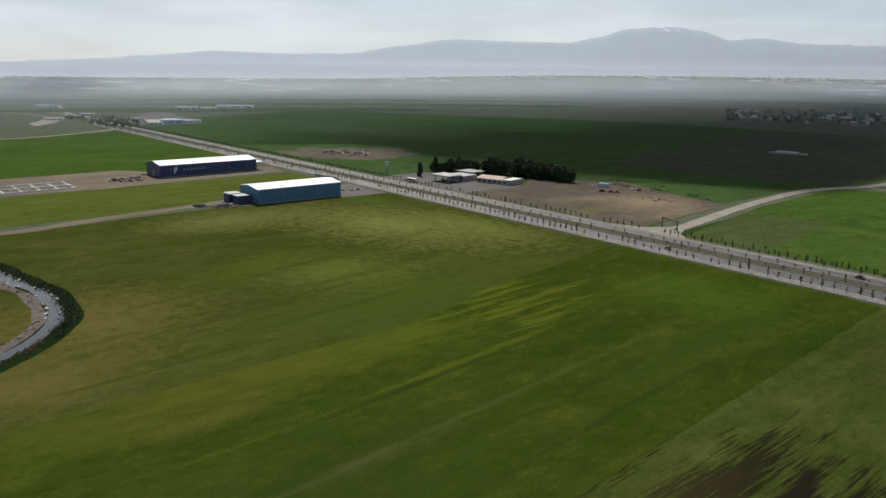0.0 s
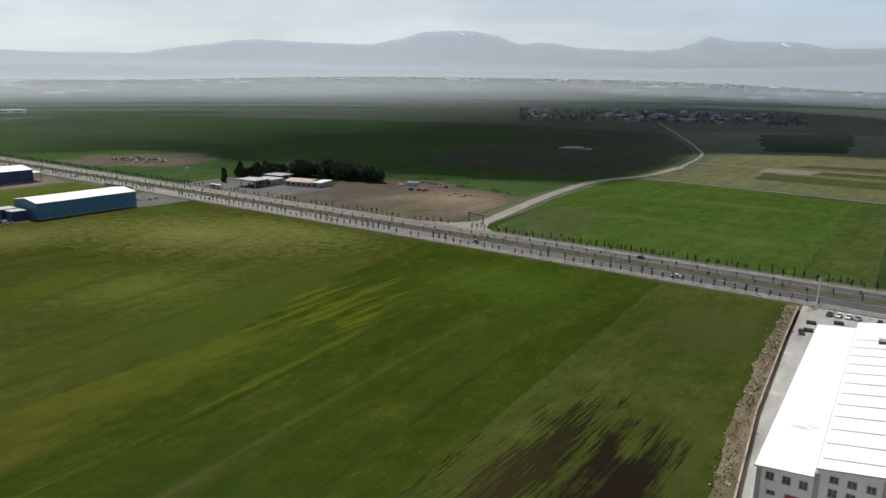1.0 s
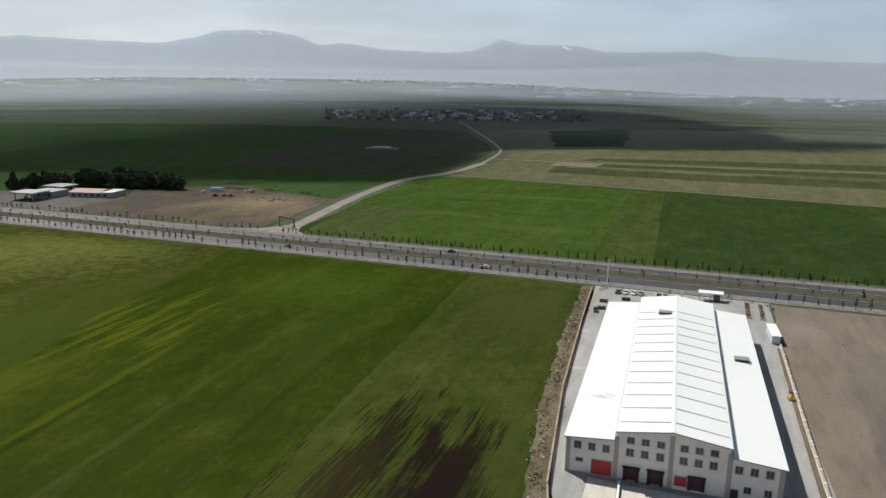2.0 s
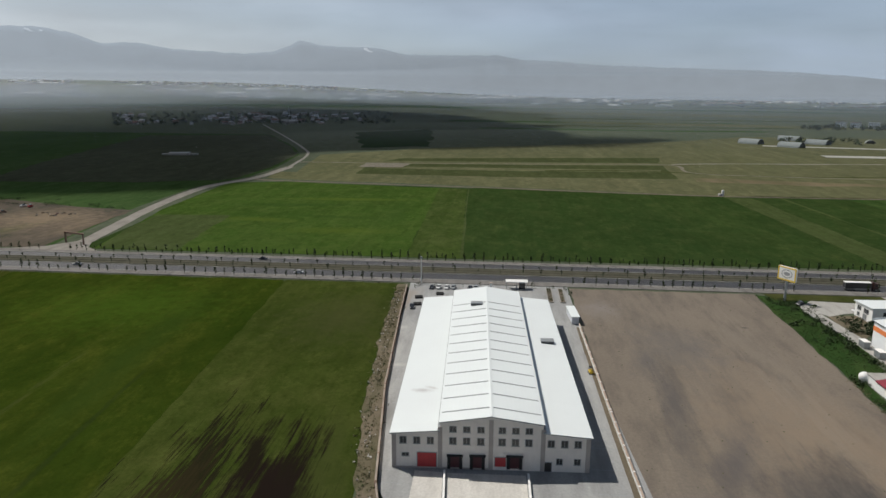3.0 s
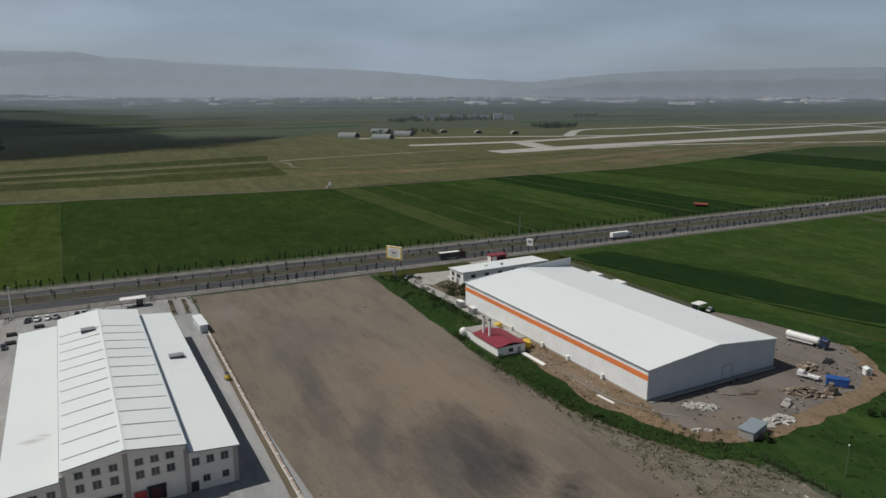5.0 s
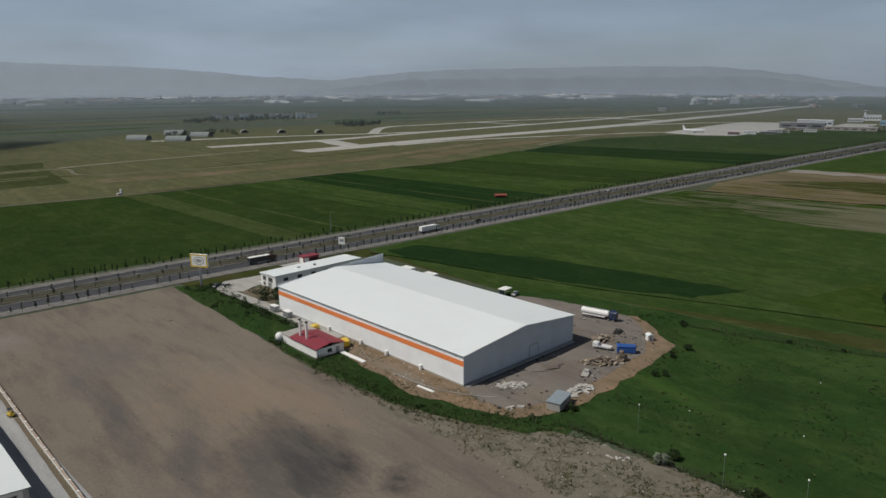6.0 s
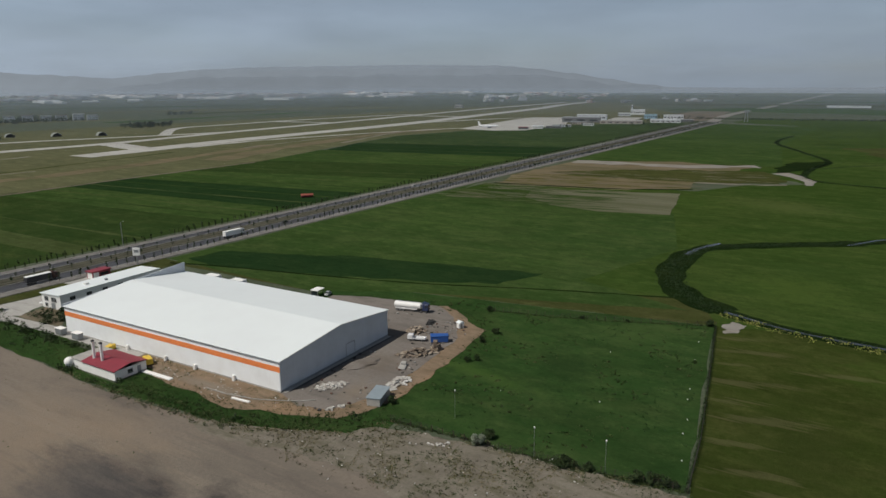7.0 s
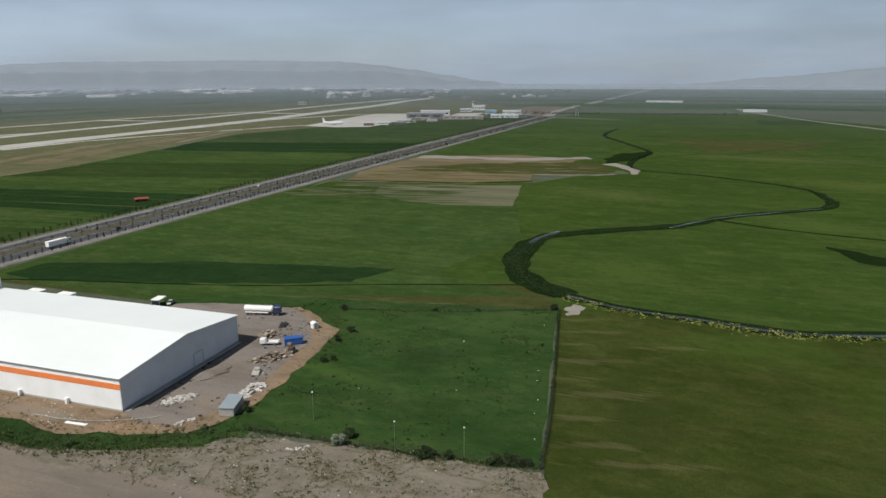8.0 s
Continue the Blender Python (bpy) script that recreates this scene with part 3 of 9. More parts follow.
M_STONE = random_mat("pale_rubble", [(0.55, 0.53, 0.49), (0.45, 0.43, 0.39), (0.62, 0.61, 0.58), (0.36, 0.33, 0.30)])
M_JUNK = random_mat("mixed_junk", [(0.10, 0.09, 0.08), (0.20, 0.18, 0.16), (0.05, 0.05, 0.05), (0.32, 0.31, 0.29), (0.14, 0.08, 0.06)])
M_LEAF = random_mat("dark_foliage", [(0.025, 0.045, 0.015), (0.035, 0.06, 0.018), (0.02, 0.035, 0.014), (0.045, 0.065, 0.02)], 0.7)
M_GROVE = random_mat("grove_foliage", [(0.045, 0.07, 0.03), (0.055, 0.085, 0.035), (0.038, 0.058, 0.026), (0.065, 0.09, 0.038)], 0.7)
M_WEED = random_mat("weed_foliage", [(0.036, 0.062, 0.014), (0.048, 0.076, 0.018), (0.024, 0.042, 0.010), (0.070, 0.086, 0.028)], 0.7)
M_DRY_WEED = random_mat("dry_weeds", [(0.20, 0.17, 0.10), (0.14, 0.13, 0.06), (0.26, 0.22, 0.14), (0.10, 0.11, 0.04)], 0.8)
M_REED = random_mat("reed_leaves", [(0.02, 0.045, 0.012), (0.03, 0.06, 0.015), (0.018, 0.035, 0.01)], 0.7)
M_BARK = earth_mat("bark", (0.07, 0.055, 0.04), (0.10, 0.08, 0.06), (0.04, 0.03, 0.025), 0, 1.0, 6.0)
M_HOUSE = random_mat("village_walls", [(0.45, 0.42, 0.38), (0.33, 0.30, 0.27), (0.55, 0.54, 0.52), (0.40, 0.32, 0.26)])
M_HOUSE_ROOF = random_mat("village_roofs", [(0.42, 0.42, 0.44), (0.55, 0.55, 0.56), (0.20, 0.10, 0.08), (0.30, 0.29, 0.29)])
M_TOWN = random_mat("town_walls", [(0.50, 0.51, 0.52), (0.22, 0.23, 0.24), (0.78, 0.79, 0.80), (0.36, 0.35, 0.34), (0.42, 0.30, 0.26), (0.60, 0.58, 0.55)])
M_FAR_LEAF = random_mat("far_foliage", [(0.04, 0.055, 0.035), (0.05, 0.065, 0.04), (0.03, 0.045, 0.03)], 0.9)


def glass_mat():
    m, n, l, b = material("window_glass", 0.12)
    b.inputs["Base Color"].default_value = (0.03, 0.035, 0.04, 1)
    b.inputs["Specular IOR Level"].default_value = 0.6
    return m


def water_mat():
    m, n, l, b = material("river_water", 0.06)
    f = noise_fac(n, l, coords(n, l, 0.12), 5, 0.6)
    l.new(blend(n, l, f, (0.03, 0.036, 0.042), (0.045, 0.05, 0.05)), b.inputs["Base Color"])
    fine = noise_fac(n, l, coords(n, l, 1.4), 4, 0.6)
    bumped(n, l, b, fine, 0.15, 0.05)
    return m


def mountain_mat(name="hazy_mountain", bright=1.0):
    """Distant range, a backdrop that glows faintly: thick haze is put into the glow, brighter on the sun's side."""
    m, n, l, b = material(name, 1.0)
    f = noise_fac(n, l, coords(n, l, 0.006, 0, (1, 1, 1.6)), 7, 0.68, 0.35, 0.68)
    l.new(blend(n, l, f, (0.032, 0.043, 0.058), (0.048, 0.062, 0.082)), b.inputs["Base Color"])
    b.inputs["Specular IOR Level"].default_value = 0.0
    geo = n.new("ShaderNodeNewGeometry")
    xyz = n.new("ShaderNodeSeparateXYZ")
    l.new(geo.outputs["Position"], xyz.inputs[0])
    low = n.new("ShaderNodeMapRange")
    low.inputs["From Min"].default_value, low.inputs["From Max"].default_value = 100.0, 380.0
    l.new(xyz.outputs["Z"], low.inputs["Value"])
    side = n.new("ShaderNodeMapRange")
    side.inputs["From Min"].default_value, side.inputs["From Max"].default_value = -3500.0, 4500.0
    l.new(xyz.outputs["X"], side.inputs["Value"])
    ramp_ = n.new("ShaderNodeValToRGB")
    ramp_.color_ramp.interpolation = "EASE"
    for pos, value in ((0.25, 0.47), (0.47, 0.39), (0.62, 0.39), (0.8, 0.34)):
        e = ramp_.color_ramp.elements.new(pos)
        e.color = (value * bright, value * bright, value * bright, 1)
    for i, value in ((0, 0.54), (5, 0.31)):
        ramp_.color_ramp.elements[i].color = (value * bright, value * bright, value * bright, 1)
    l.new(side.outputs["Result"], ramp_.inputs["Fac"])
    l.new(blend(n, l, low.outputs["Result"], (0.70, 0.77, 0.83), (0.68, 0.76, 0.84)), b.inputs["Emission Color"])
    # glow is lowered at the western foot, to offset the haze sheets before it
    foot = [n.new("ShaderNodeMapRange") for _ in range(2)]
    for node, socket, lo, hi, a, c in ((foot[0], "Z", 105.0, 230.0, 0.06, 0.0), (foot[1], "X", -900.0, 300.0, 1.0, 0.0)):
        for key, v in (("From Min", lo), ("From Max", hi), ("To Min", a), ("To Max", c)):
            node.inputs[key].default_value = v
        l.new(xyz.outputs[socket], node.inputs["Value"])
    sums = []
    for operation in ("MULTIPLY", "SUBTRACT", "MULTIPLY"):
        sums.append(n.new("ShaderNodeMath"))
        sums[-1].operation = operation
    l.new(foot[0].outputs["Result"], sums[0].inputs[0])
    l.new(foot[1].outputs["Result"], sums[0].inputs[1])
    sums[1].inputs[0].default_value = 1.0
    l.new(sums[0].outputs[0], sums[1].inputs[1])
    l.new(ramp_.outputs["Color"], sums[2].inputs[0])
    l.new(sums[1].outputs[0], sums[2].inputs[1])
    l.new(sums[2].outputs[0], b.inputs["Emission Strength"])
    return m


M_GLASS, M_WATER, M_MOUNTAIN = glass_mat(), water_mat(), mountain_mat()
# snow and foothills share the range's glow, which stands in for haze
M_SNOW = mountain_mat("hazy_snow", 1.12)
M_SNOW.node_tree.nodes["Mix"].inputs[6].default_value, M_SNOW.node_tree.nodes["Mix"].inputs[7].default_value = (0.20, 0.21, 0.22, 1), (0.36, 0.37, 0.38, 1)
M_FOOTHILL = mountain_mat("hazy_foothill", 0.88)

# ---- building helpers ----
rng = random.Random(7)


def mesh_of(bm, name, mat):
    me = bpy.data.meshes.new(name)
    bm.to_mesh(me)
    bm.free()
    for m in (mat if isinstance(mat, (list, tuple)) else [mat]):
        me.materials.append(m)
    return me


def part(name, bm, mat, parent, label=""):
    ob = new(name, mesh_of(bm, name, mat))
    ob.parent = parent
    return tagged(ob, label)


def thing(name, label, category, m=None, group="", kind=""):
    ob = new(name)
    ob.empty_display_size = 0.5
    if m is not None:
        ob.matrix_world = m
    return tagged(ob, label, category, group, kind)


def solo(name, bm, mat, label, category="", kind="", m=None, group=""):
    ob = new(name, mesh_of(bm, name, mat))
    if m is not None:
        ob.matrix_world = m
    return tagged(ob, label, category, group, kind)


def box(bm, x0, y0, z0, x1, y1, z1, bevel=0.0, m=None):
    r = bmesh.ops.create_cube(bm, size=1.0)
    vs = r["verts"]
    bmesh.ops.scale(bm, vec=(x1 - x0, y1 - y0, z1 - z0), verts=vs)
    bmesh.ops.translate(bm, vec=((x0 + x1) / 2, (y0 + y1) / 2, (z0 + z1) / 2), verts=vs)
    if bevel:
        es = list({e for v in vs for e in v.link_edges})
        out = bmesh.ops.bevel(bm, geom=es, offset=bevel, segments=1, affect="EDGES", profile=0.5)
        vs = list({v for f in out["faces"] for v in f.verts} | {v for v in vs if v.is_valid})
    if m is not None:
        bmesh.ops.transform(bm, matrix=m, verts=vs)
    return vs


def boxes(*dims, bevel=0.0):
    bm = bmesh.new()
    for d in dims:
        box(bm, *d, bevel=bevel)
    return bm


def rod(bm, a, b, r0, r1=None, seg=8):
    """A tapered round bar from a to b."""
    a, b = Vector(a), Vector(b)
    d = b - a
    res = bmesh.ops.create_cone(bm, cap_ends=True, segments=seg, radius1=r0, radius2=r0 if r1 is None else r1, depth=d.length)
    m = Matrix.Translation((a + b) / 2) @ d.to_track_quat("Z", "Y").to_matrix().to_4x4()
    bmesh.ops.transform(bm, matrix=m, verts=res["verts"])
    return res["verts"]


def prism(outline, y0, y1, axis="y"):
    """Extrudes an (across, z) outline along y (or x)."""
    bm = bmesh.new()
    put = (lambda a, z, d: (a, d, z)) if axis == "y" else (lambda a, z, d: (d, a, z))
    f0 = [bm.verts.new(put(a, z, y0)) for a, z in outline]
    f1 = [bm.verts.new(put(a, z, y1)) for a, z in outline]
    bm.faces.new(f0)
    bm.faces.new(f1[::-1])
    k = len(outline)
    for i in range(k):
        bm.faces.new((f0[i], f1[i], f1[(i + 1) % k], f0[(i + 1) % k]))
    bmesh.ops.recalc_face_normals(bm, faces=bm.faces)
    return bm


def edge_points(pts, step, jitter, closed=True, seed=1):
    r, out = random.Random(seed), []
    k = len(pts)
    for i in range(k if closed else k - 1):
        a, b = Vector(pts[i]), Vector(pts[(i + 1) % k])
        n = max(1, int((b - a).length / step))
        side = Vector((-(b - a).y, (b - a).x)).normalized()
        for j in range(n):
            w = jitter * (noise.noise(Vector((a.x * 0.7 + j * 0.45, a.y * 0.7 + i, seed))) + r.uniform(-0.3, 0.3))
            out.append(a.lerp(b, j / n) + side * (w if j else 0))
    if not closed:
        out.append(Vector(pts[-1]))
    return out


def sheet(name, pts, z, mat, label, jitter=0.8, step=6.0, category="", edge=0.12):
    """A field or yard lying on the ground, with an uneven border that falls to the ground."""
    ring = edge_points(pts, step, jitter, True, len(name) + int(abs(pts[0][0])))
    bm = bmesh.new()
    top = [bm.verts.new((p.x, p.y, z)) for p in ring]
    low = [bm.verts.new((p.x, p.y, z - edge)) for p in ring]
    bm.faces.new(top)
    k = len(ring)
    for i in range(k):
        bm.faces.new((top[i], low[i], low[(i + 1) % k], top[(i + 1) % k]))
    bmesh.ops.recalc_face_normals(bm, faces=bm.faces)
    bmesh.ops.triangulate(bm, faces=[f for f in bm.faces if len(f.verts) > 4])
    return solo(name, bm, mat, label, category, "structure")


def smooth_line(pts, step=4.0):
    """Catmull-Rom through the points, evenly stepped; a point may carry a width."""
    v = [Vector(p) for p in pts]
    v = [v[0] * 2 - v[1], *v, v[-1] * 2 - v[-2]]
    out = []
    for i in range(1, len(v) - 2):
        n = max(2, int((v[i + 1] - v[i]).length / step))
        for j in range(n):
            t = j / n
            out.append(0.5 * ((2 * v[i]) + (v[i + 1] - v[i - 1]) * t + (2 * v[i - 1] - 5 * v[i] + 4 * v[i + 1] - v[i + 2]) * t * t
                              + (3 * v[i] - v[i - 1] - 3 * v[i + 1] + v[i + 2]) * t ** 3))
    out.append(v[-2])
    return out


def ribbon(name, pts, width, z, mat, label, jitter=0.3, offset=0.0, step=4.0, kind="structure", thick=0.15, seed=3, follow=False):
    """A lane, bank or watercourse along a smooth line."""
    line = smooth_line([(*p, 0) for p in pts], step)
    bm = bmesh.new()
    rows = []
    for i, p in enumerate(line):
        d = (line[min(i + 1, len(line) - 1)] - line[max(i - 1, 0)]).normalized()
        s = Vector((-d.y, d.x, 0))
        wl_ = width / 2 + jitter * noise.noise(Vector((i * 0.37, seed, 0.5)))
        wr_ = width / 2 + jitter * noise.noise(Vector((i * 0.37, seed, 9.5)))
        c = p + s * offset
        z0 = z
        z = z0 + (terrain(c.x, c.y) if follow else 0.0)
        rows.append([bm.verts.new((*(c + s * wl_).xy, z - thick)), bm.verts.new((*(c + s * wl_ * 0.96).xy, z)),
                     bm.verts.new((*(c - s * wr_ * 0.96).xy, z)), bm.verts.new((*(c - s * wr_).xy, z - thick))])
        z = z0
    for a, b in zip(rows, rows[1:]):
        for j in range(3):
            bm.faces.new((a[j], b[j], b[j + 1], a[j + 1]))
    bmesh.ops.recalc_face_normals(bm, faces=bm.faces)
    return solo(name, bm, mat, label, "", kind)


# ---- ground, distance ----
def terrain(x, y):
    """The plain is flat, and rises gently to the foot of the mountains."""
    r = math.hypot(x, y)
    az = math.degrees(math.atan2(x, y))
    t = min(1.0, max(0.0, (r - 2600) / 2250))
    left = 1.0 / (1.0 + math.exp((az + 9) / 6.0))
    return t * t * (3 - 2 * t) * (18 / (1.0 + math.exp((az - 62) / 6.0)) + 104 * left * (1.0 - 0.4 / (1.0 + math.exp((az + 52) / 4.0))))


bm = bmesh.new()
radii = [0, 60, 130, 220, 340, 500, 720, 1000, 1400, 1900, 2500, 2750, 3000, 3250, 3500, 3750, 4000, 4250, 4500, 4700, 4900]
SEG = 160
rings = []
for r in radii[1:]:
    rings.append([bm.verts.new((r * math.sin(2 * math.pi * k / SEG), r * math.cos(2 * math.pi * k / SEG),
                                terrain(r * math.sin(2 * math.pi * k / SEG), r * math.cos(2 * math.pi * k / SEG)))) for k in range(SEG)])
mid = bm.verts.new((0, 0, 0))
for k in range(SEG):
    bm.faces.new((mid, rings[0][(k + 1) % SEG], rings[0][k]))
    for a, b in zip(rings, rings[1:]):
        bm.faces.new((a[k], a[(k + 1) % SEG], b[(k + 1) % SEG], b[k]))
bmesh.ops.recalc_face_normals(bm, faces=bm.faces)
for f in bm.faces:
    f.smooth = True
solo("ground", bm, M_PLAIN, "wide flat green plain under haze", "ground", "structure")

# skyline of the ranges: bearing and height angle in degrees
SKYLINE = [(-100, 0.6), (-83, 0.8), (-78, 1.06), (-73.6, 1.42), (-68.8, 1.84), (-64, 1.72), (-58.7, 1.8), (-55, 2.4), (-50.8, 2.95), (-45, 2.77), (-41.6, 2.74),
           (-39.5, 3.15), (-37.5, 3.72), (-34.3, 3.85), (-32.2, 3.55), (-30.2, 2.86), (-28, 2.99), (-25.4, 2.57), (-20.4, 2.36), (-18.5, 2.5), (-17.2, 2.9), (-16.2, 3.39),
           (-14.3, 2.98), (-11.2, 2.95), (-10.1, 2.85), (-7.8, 2.42), (-4.7, 2.42), (-1, 2.42), (1.2, 2.1), (3.3, 2.0), (7.2, 1.7), (12.1, 1.52), (17.9, 1.32), (20.5, 1.18), (23.2, 0.98), (27.6, 0.56),
           (32.8, 0.28), (36, 0.62), (39, 0.88), (43, 1.03), (48, 1.1), (54.4, 1.16), (61.5, 1.08), (64.5, 0.8), (67.2, 0.45), (70, 0.0), (72.5, -0.4), (75, -0.66), (82, -0.74), (88, -0.7),
           (95, -0.15), (101, 0.42), (112, 0.6)]


def skyline(az):
    for (a, ea), (b, eb) in zip(SKYLINE, SKYLINE[1:]):
        if a <= az <= b:
            t = (az - a) / (b - a)
            t = t * t * (3 - 2 * t) * 0.5 + t * 0.5
            return ea + (eb - ea) * t
    return 0.6


def mountain_range(name, near, far, share, rough, seed, label, a0=-100, a1=112, mat=None):
    """A long range: foot, spurs and crest; share is the part of the skyline's height that it reaches."""
    bm = bmesh.new()
    cols, rows = (a1 - a0) * 3, 9
    grid = []
    for i in range(cols + 1):
        az = a0 + (a1 - a0) * i / cols
        col = []
        el = skyline(az) * share * min(1.0, (az - a0) / 8.0, (a1 - az) / 8.0) - 0.6 * (1 - min(1.0, (az - a0) / 8.0, (a1 - az) / 8.0)) + rough * noise.fractal(Vector((az * 0.35, seed, 0)), 0.8, 2.1, 5)
        if share == 1.0:
            el = skyline(az) + 0.06 * noise.fractal(Vector((az * 1.3, seed, 0)), 0.8, 2.1, 4)
        for j in range(rows + 1):
            t = j / rows
            r = near + (far - near) * t
            x, y = r * math.sin(radians(az)), r * math.cos(radians(az))
            top = EYE + far * math.tan(radians(el))
            base = terrain(x, y) - 3
            spur = noise.fractal(Vector((az * 0.45, t * 1.2, seed + 4)), 0.9, 2.0, 4)
            h = base + max(2.0, top - base) * t * (1.0 if j == rows else 1.0 - 0.25 * (1 - t) + 0.22 * spur * (1 - t) * t * 3)
            col.append(bm.verts.new((x, y, h)))
        back = far + 60
        col.append(bm.verts.new((back * math.sin(radians(az)), back * math.cos(radians(az)), 0)))
        grid.append(col)
    for a, b in zip(grid, grid[1:]):
        for j in range(len(a) - 1):
            f = bm.faces.new((a[j], b[j], b[j + 1], a[j + 1]))
            f.smooth = True
    bmesh.ops.recalc_face_normals(bm, faces=bm.faces)
    return solo(name, bm, mat or M_MOUNTAIN, label, "mountains", "structure")


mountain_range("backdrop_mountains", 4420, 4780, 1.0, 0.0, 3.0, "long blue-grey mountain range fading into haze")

bm = bmesh.new()
for az, el, w, h, lean in ((-11.1, 2.78, 40, 9, 14), (-10.3, 2.62, 50, 8, 12), (-9.6, 2.45, 30, 6, 10), (-34.6, 3.62, 26, 7, 8), (-33.8, 3.55, 16, 6, 6)):
    r_ = 4755
    base = Vector((r_ * math.sin(radians(az)), r_ * math.cos(radians(az)), EYE + r_ * math.tan(radians(el))))
    across = Vector((math.cos(radians(az)), -math.sin(radians(az)), 0))
    away = Vector((math.sin(radians(az)), math.cos(radians(az)), 0))
    ring = [base + away * (h * math.sin(q) - lean * math.cos(q)) + across * (w * math.cos(q) * (0.7 + 0.3 * math.sin(3 * q + az))) + Vector((0, 0, h * math.sin(q) - lean * math.cos(q))) for q in [0.5236 * k for k in range(12)]]
    low = [v + away * 30 - Vector((0, 0, 10)) for v in ring]
    va, vb = [bm.verts.new(v) for v in ring], [bm.verts.new(v) for v in low]
    bm.faces.new(va)
    for k in range(12):
        bm.faces.new((va[k], vb[k], vb[(k + 1) % 12], va[(k + 1) % 12]))
bmesh.ops.recalc_face_normals(bm, faces=bm.faces)
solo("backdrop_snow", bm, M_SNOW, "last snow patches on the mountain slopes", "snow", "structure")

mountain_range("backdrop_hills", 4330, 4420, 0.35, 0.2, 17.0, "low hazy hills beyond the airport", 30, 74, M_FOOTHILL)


# ---- ground haze: thin lit sheets added in its place over the far plain, up to the mountains ----
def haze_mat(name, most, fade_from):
    """Haze sheet: thickens with distance from the camera, and thins out again from fade_from to the mountains."""
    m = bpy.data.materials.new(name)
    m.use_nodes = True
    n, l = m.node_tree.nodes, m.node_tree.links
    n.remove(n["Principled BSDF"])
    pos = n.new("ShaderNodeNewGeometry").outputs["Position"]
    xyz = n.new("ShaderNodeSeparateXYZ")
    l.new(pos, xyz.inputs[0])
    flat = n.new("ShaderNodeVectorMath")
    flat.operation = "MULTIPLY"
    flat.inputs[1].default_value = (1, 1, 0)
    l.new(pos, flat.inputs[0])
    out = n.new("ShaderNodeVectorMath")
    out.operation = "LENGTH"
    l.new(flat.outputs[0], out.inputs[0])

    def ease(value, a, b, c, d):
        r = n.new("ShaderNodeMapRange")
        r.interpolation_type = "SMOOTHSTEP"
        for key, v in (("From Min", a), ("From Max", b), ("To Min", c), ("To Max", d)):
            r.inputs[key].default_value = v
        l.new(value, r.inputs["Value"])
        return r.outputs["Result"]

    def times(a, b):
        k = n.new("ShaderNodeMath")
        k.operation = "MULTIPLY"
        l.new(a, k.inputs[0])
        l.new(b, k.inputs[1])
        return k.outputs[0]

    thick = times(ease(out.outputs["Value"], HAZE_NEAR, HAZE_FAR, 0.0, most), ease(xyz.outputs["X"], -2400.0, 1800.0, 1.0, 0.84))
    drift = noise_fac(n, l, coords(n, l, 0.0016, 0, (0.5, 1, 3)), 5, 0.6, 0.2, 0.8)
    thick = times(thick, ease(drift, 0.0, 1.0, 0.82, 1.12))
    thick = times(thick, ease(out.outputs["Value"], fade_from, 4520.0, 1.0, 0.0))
    # the sunward west is coloured paler than the east, as scattered sunlight
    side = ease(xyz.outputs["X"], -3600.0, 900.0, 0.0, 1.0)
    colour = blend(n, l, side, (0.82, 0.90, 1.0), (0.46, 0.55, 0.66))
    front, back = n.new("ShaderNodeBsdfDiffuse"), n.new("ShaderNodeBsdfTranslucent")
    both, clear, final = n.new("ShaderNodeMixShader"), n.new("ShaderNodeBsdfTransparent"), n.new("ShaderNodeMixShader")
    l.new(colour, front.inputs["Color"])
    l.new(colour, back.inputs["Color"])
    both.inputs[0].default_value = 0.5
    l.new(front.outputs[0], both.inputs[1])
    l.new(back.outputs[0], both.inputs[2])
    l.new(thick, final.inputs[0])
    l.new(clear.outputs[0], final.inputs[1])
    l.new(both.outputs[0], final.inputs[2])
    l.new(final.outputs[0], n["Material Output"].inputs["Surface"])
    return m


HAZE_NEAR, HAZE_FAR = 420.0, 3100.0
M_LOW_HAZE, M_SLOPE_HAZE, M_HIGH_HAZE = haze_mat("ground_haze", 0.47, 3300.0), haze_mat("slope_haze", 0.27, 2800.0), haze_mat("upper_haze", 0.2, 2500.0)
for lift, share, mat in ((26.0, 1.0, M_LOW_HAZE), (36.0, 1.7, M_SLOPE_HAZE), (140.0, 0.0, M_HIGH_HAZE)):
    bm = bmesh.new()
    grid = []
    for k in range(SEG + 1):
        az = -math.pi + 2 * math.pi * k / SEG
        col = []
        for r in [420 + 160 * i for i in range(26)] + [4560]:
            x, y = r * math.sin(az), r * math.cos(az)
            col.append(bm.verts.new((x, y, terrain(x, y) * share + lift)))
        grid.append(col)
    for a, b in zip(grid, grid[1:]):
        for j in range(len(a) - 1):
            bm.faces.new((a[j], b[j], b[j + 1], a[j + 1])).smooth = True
    solo("haze", bm, mat, "thin pale sheet standing in for haze over the far plain", "haze", "structure")

# ---- fields ----
F = 0.05
sheet("field_west", [(-1190, 300), (-690, 300), (-650, 285), (-652, 165), (-640, 120), (-640, -200), (-1100, -200), (-1110, 130)], F, M_CROP_BRIGHT, "green crop field beyond the blue halls")
sheet("field_strip_west", [(-590, 290), (-505, 296), (-486, 280), (-470, 180), (-446, -200), (-565, -200), (-580, 130)], F, M_STRIP_WEST, "green crop strip between two blue halls")
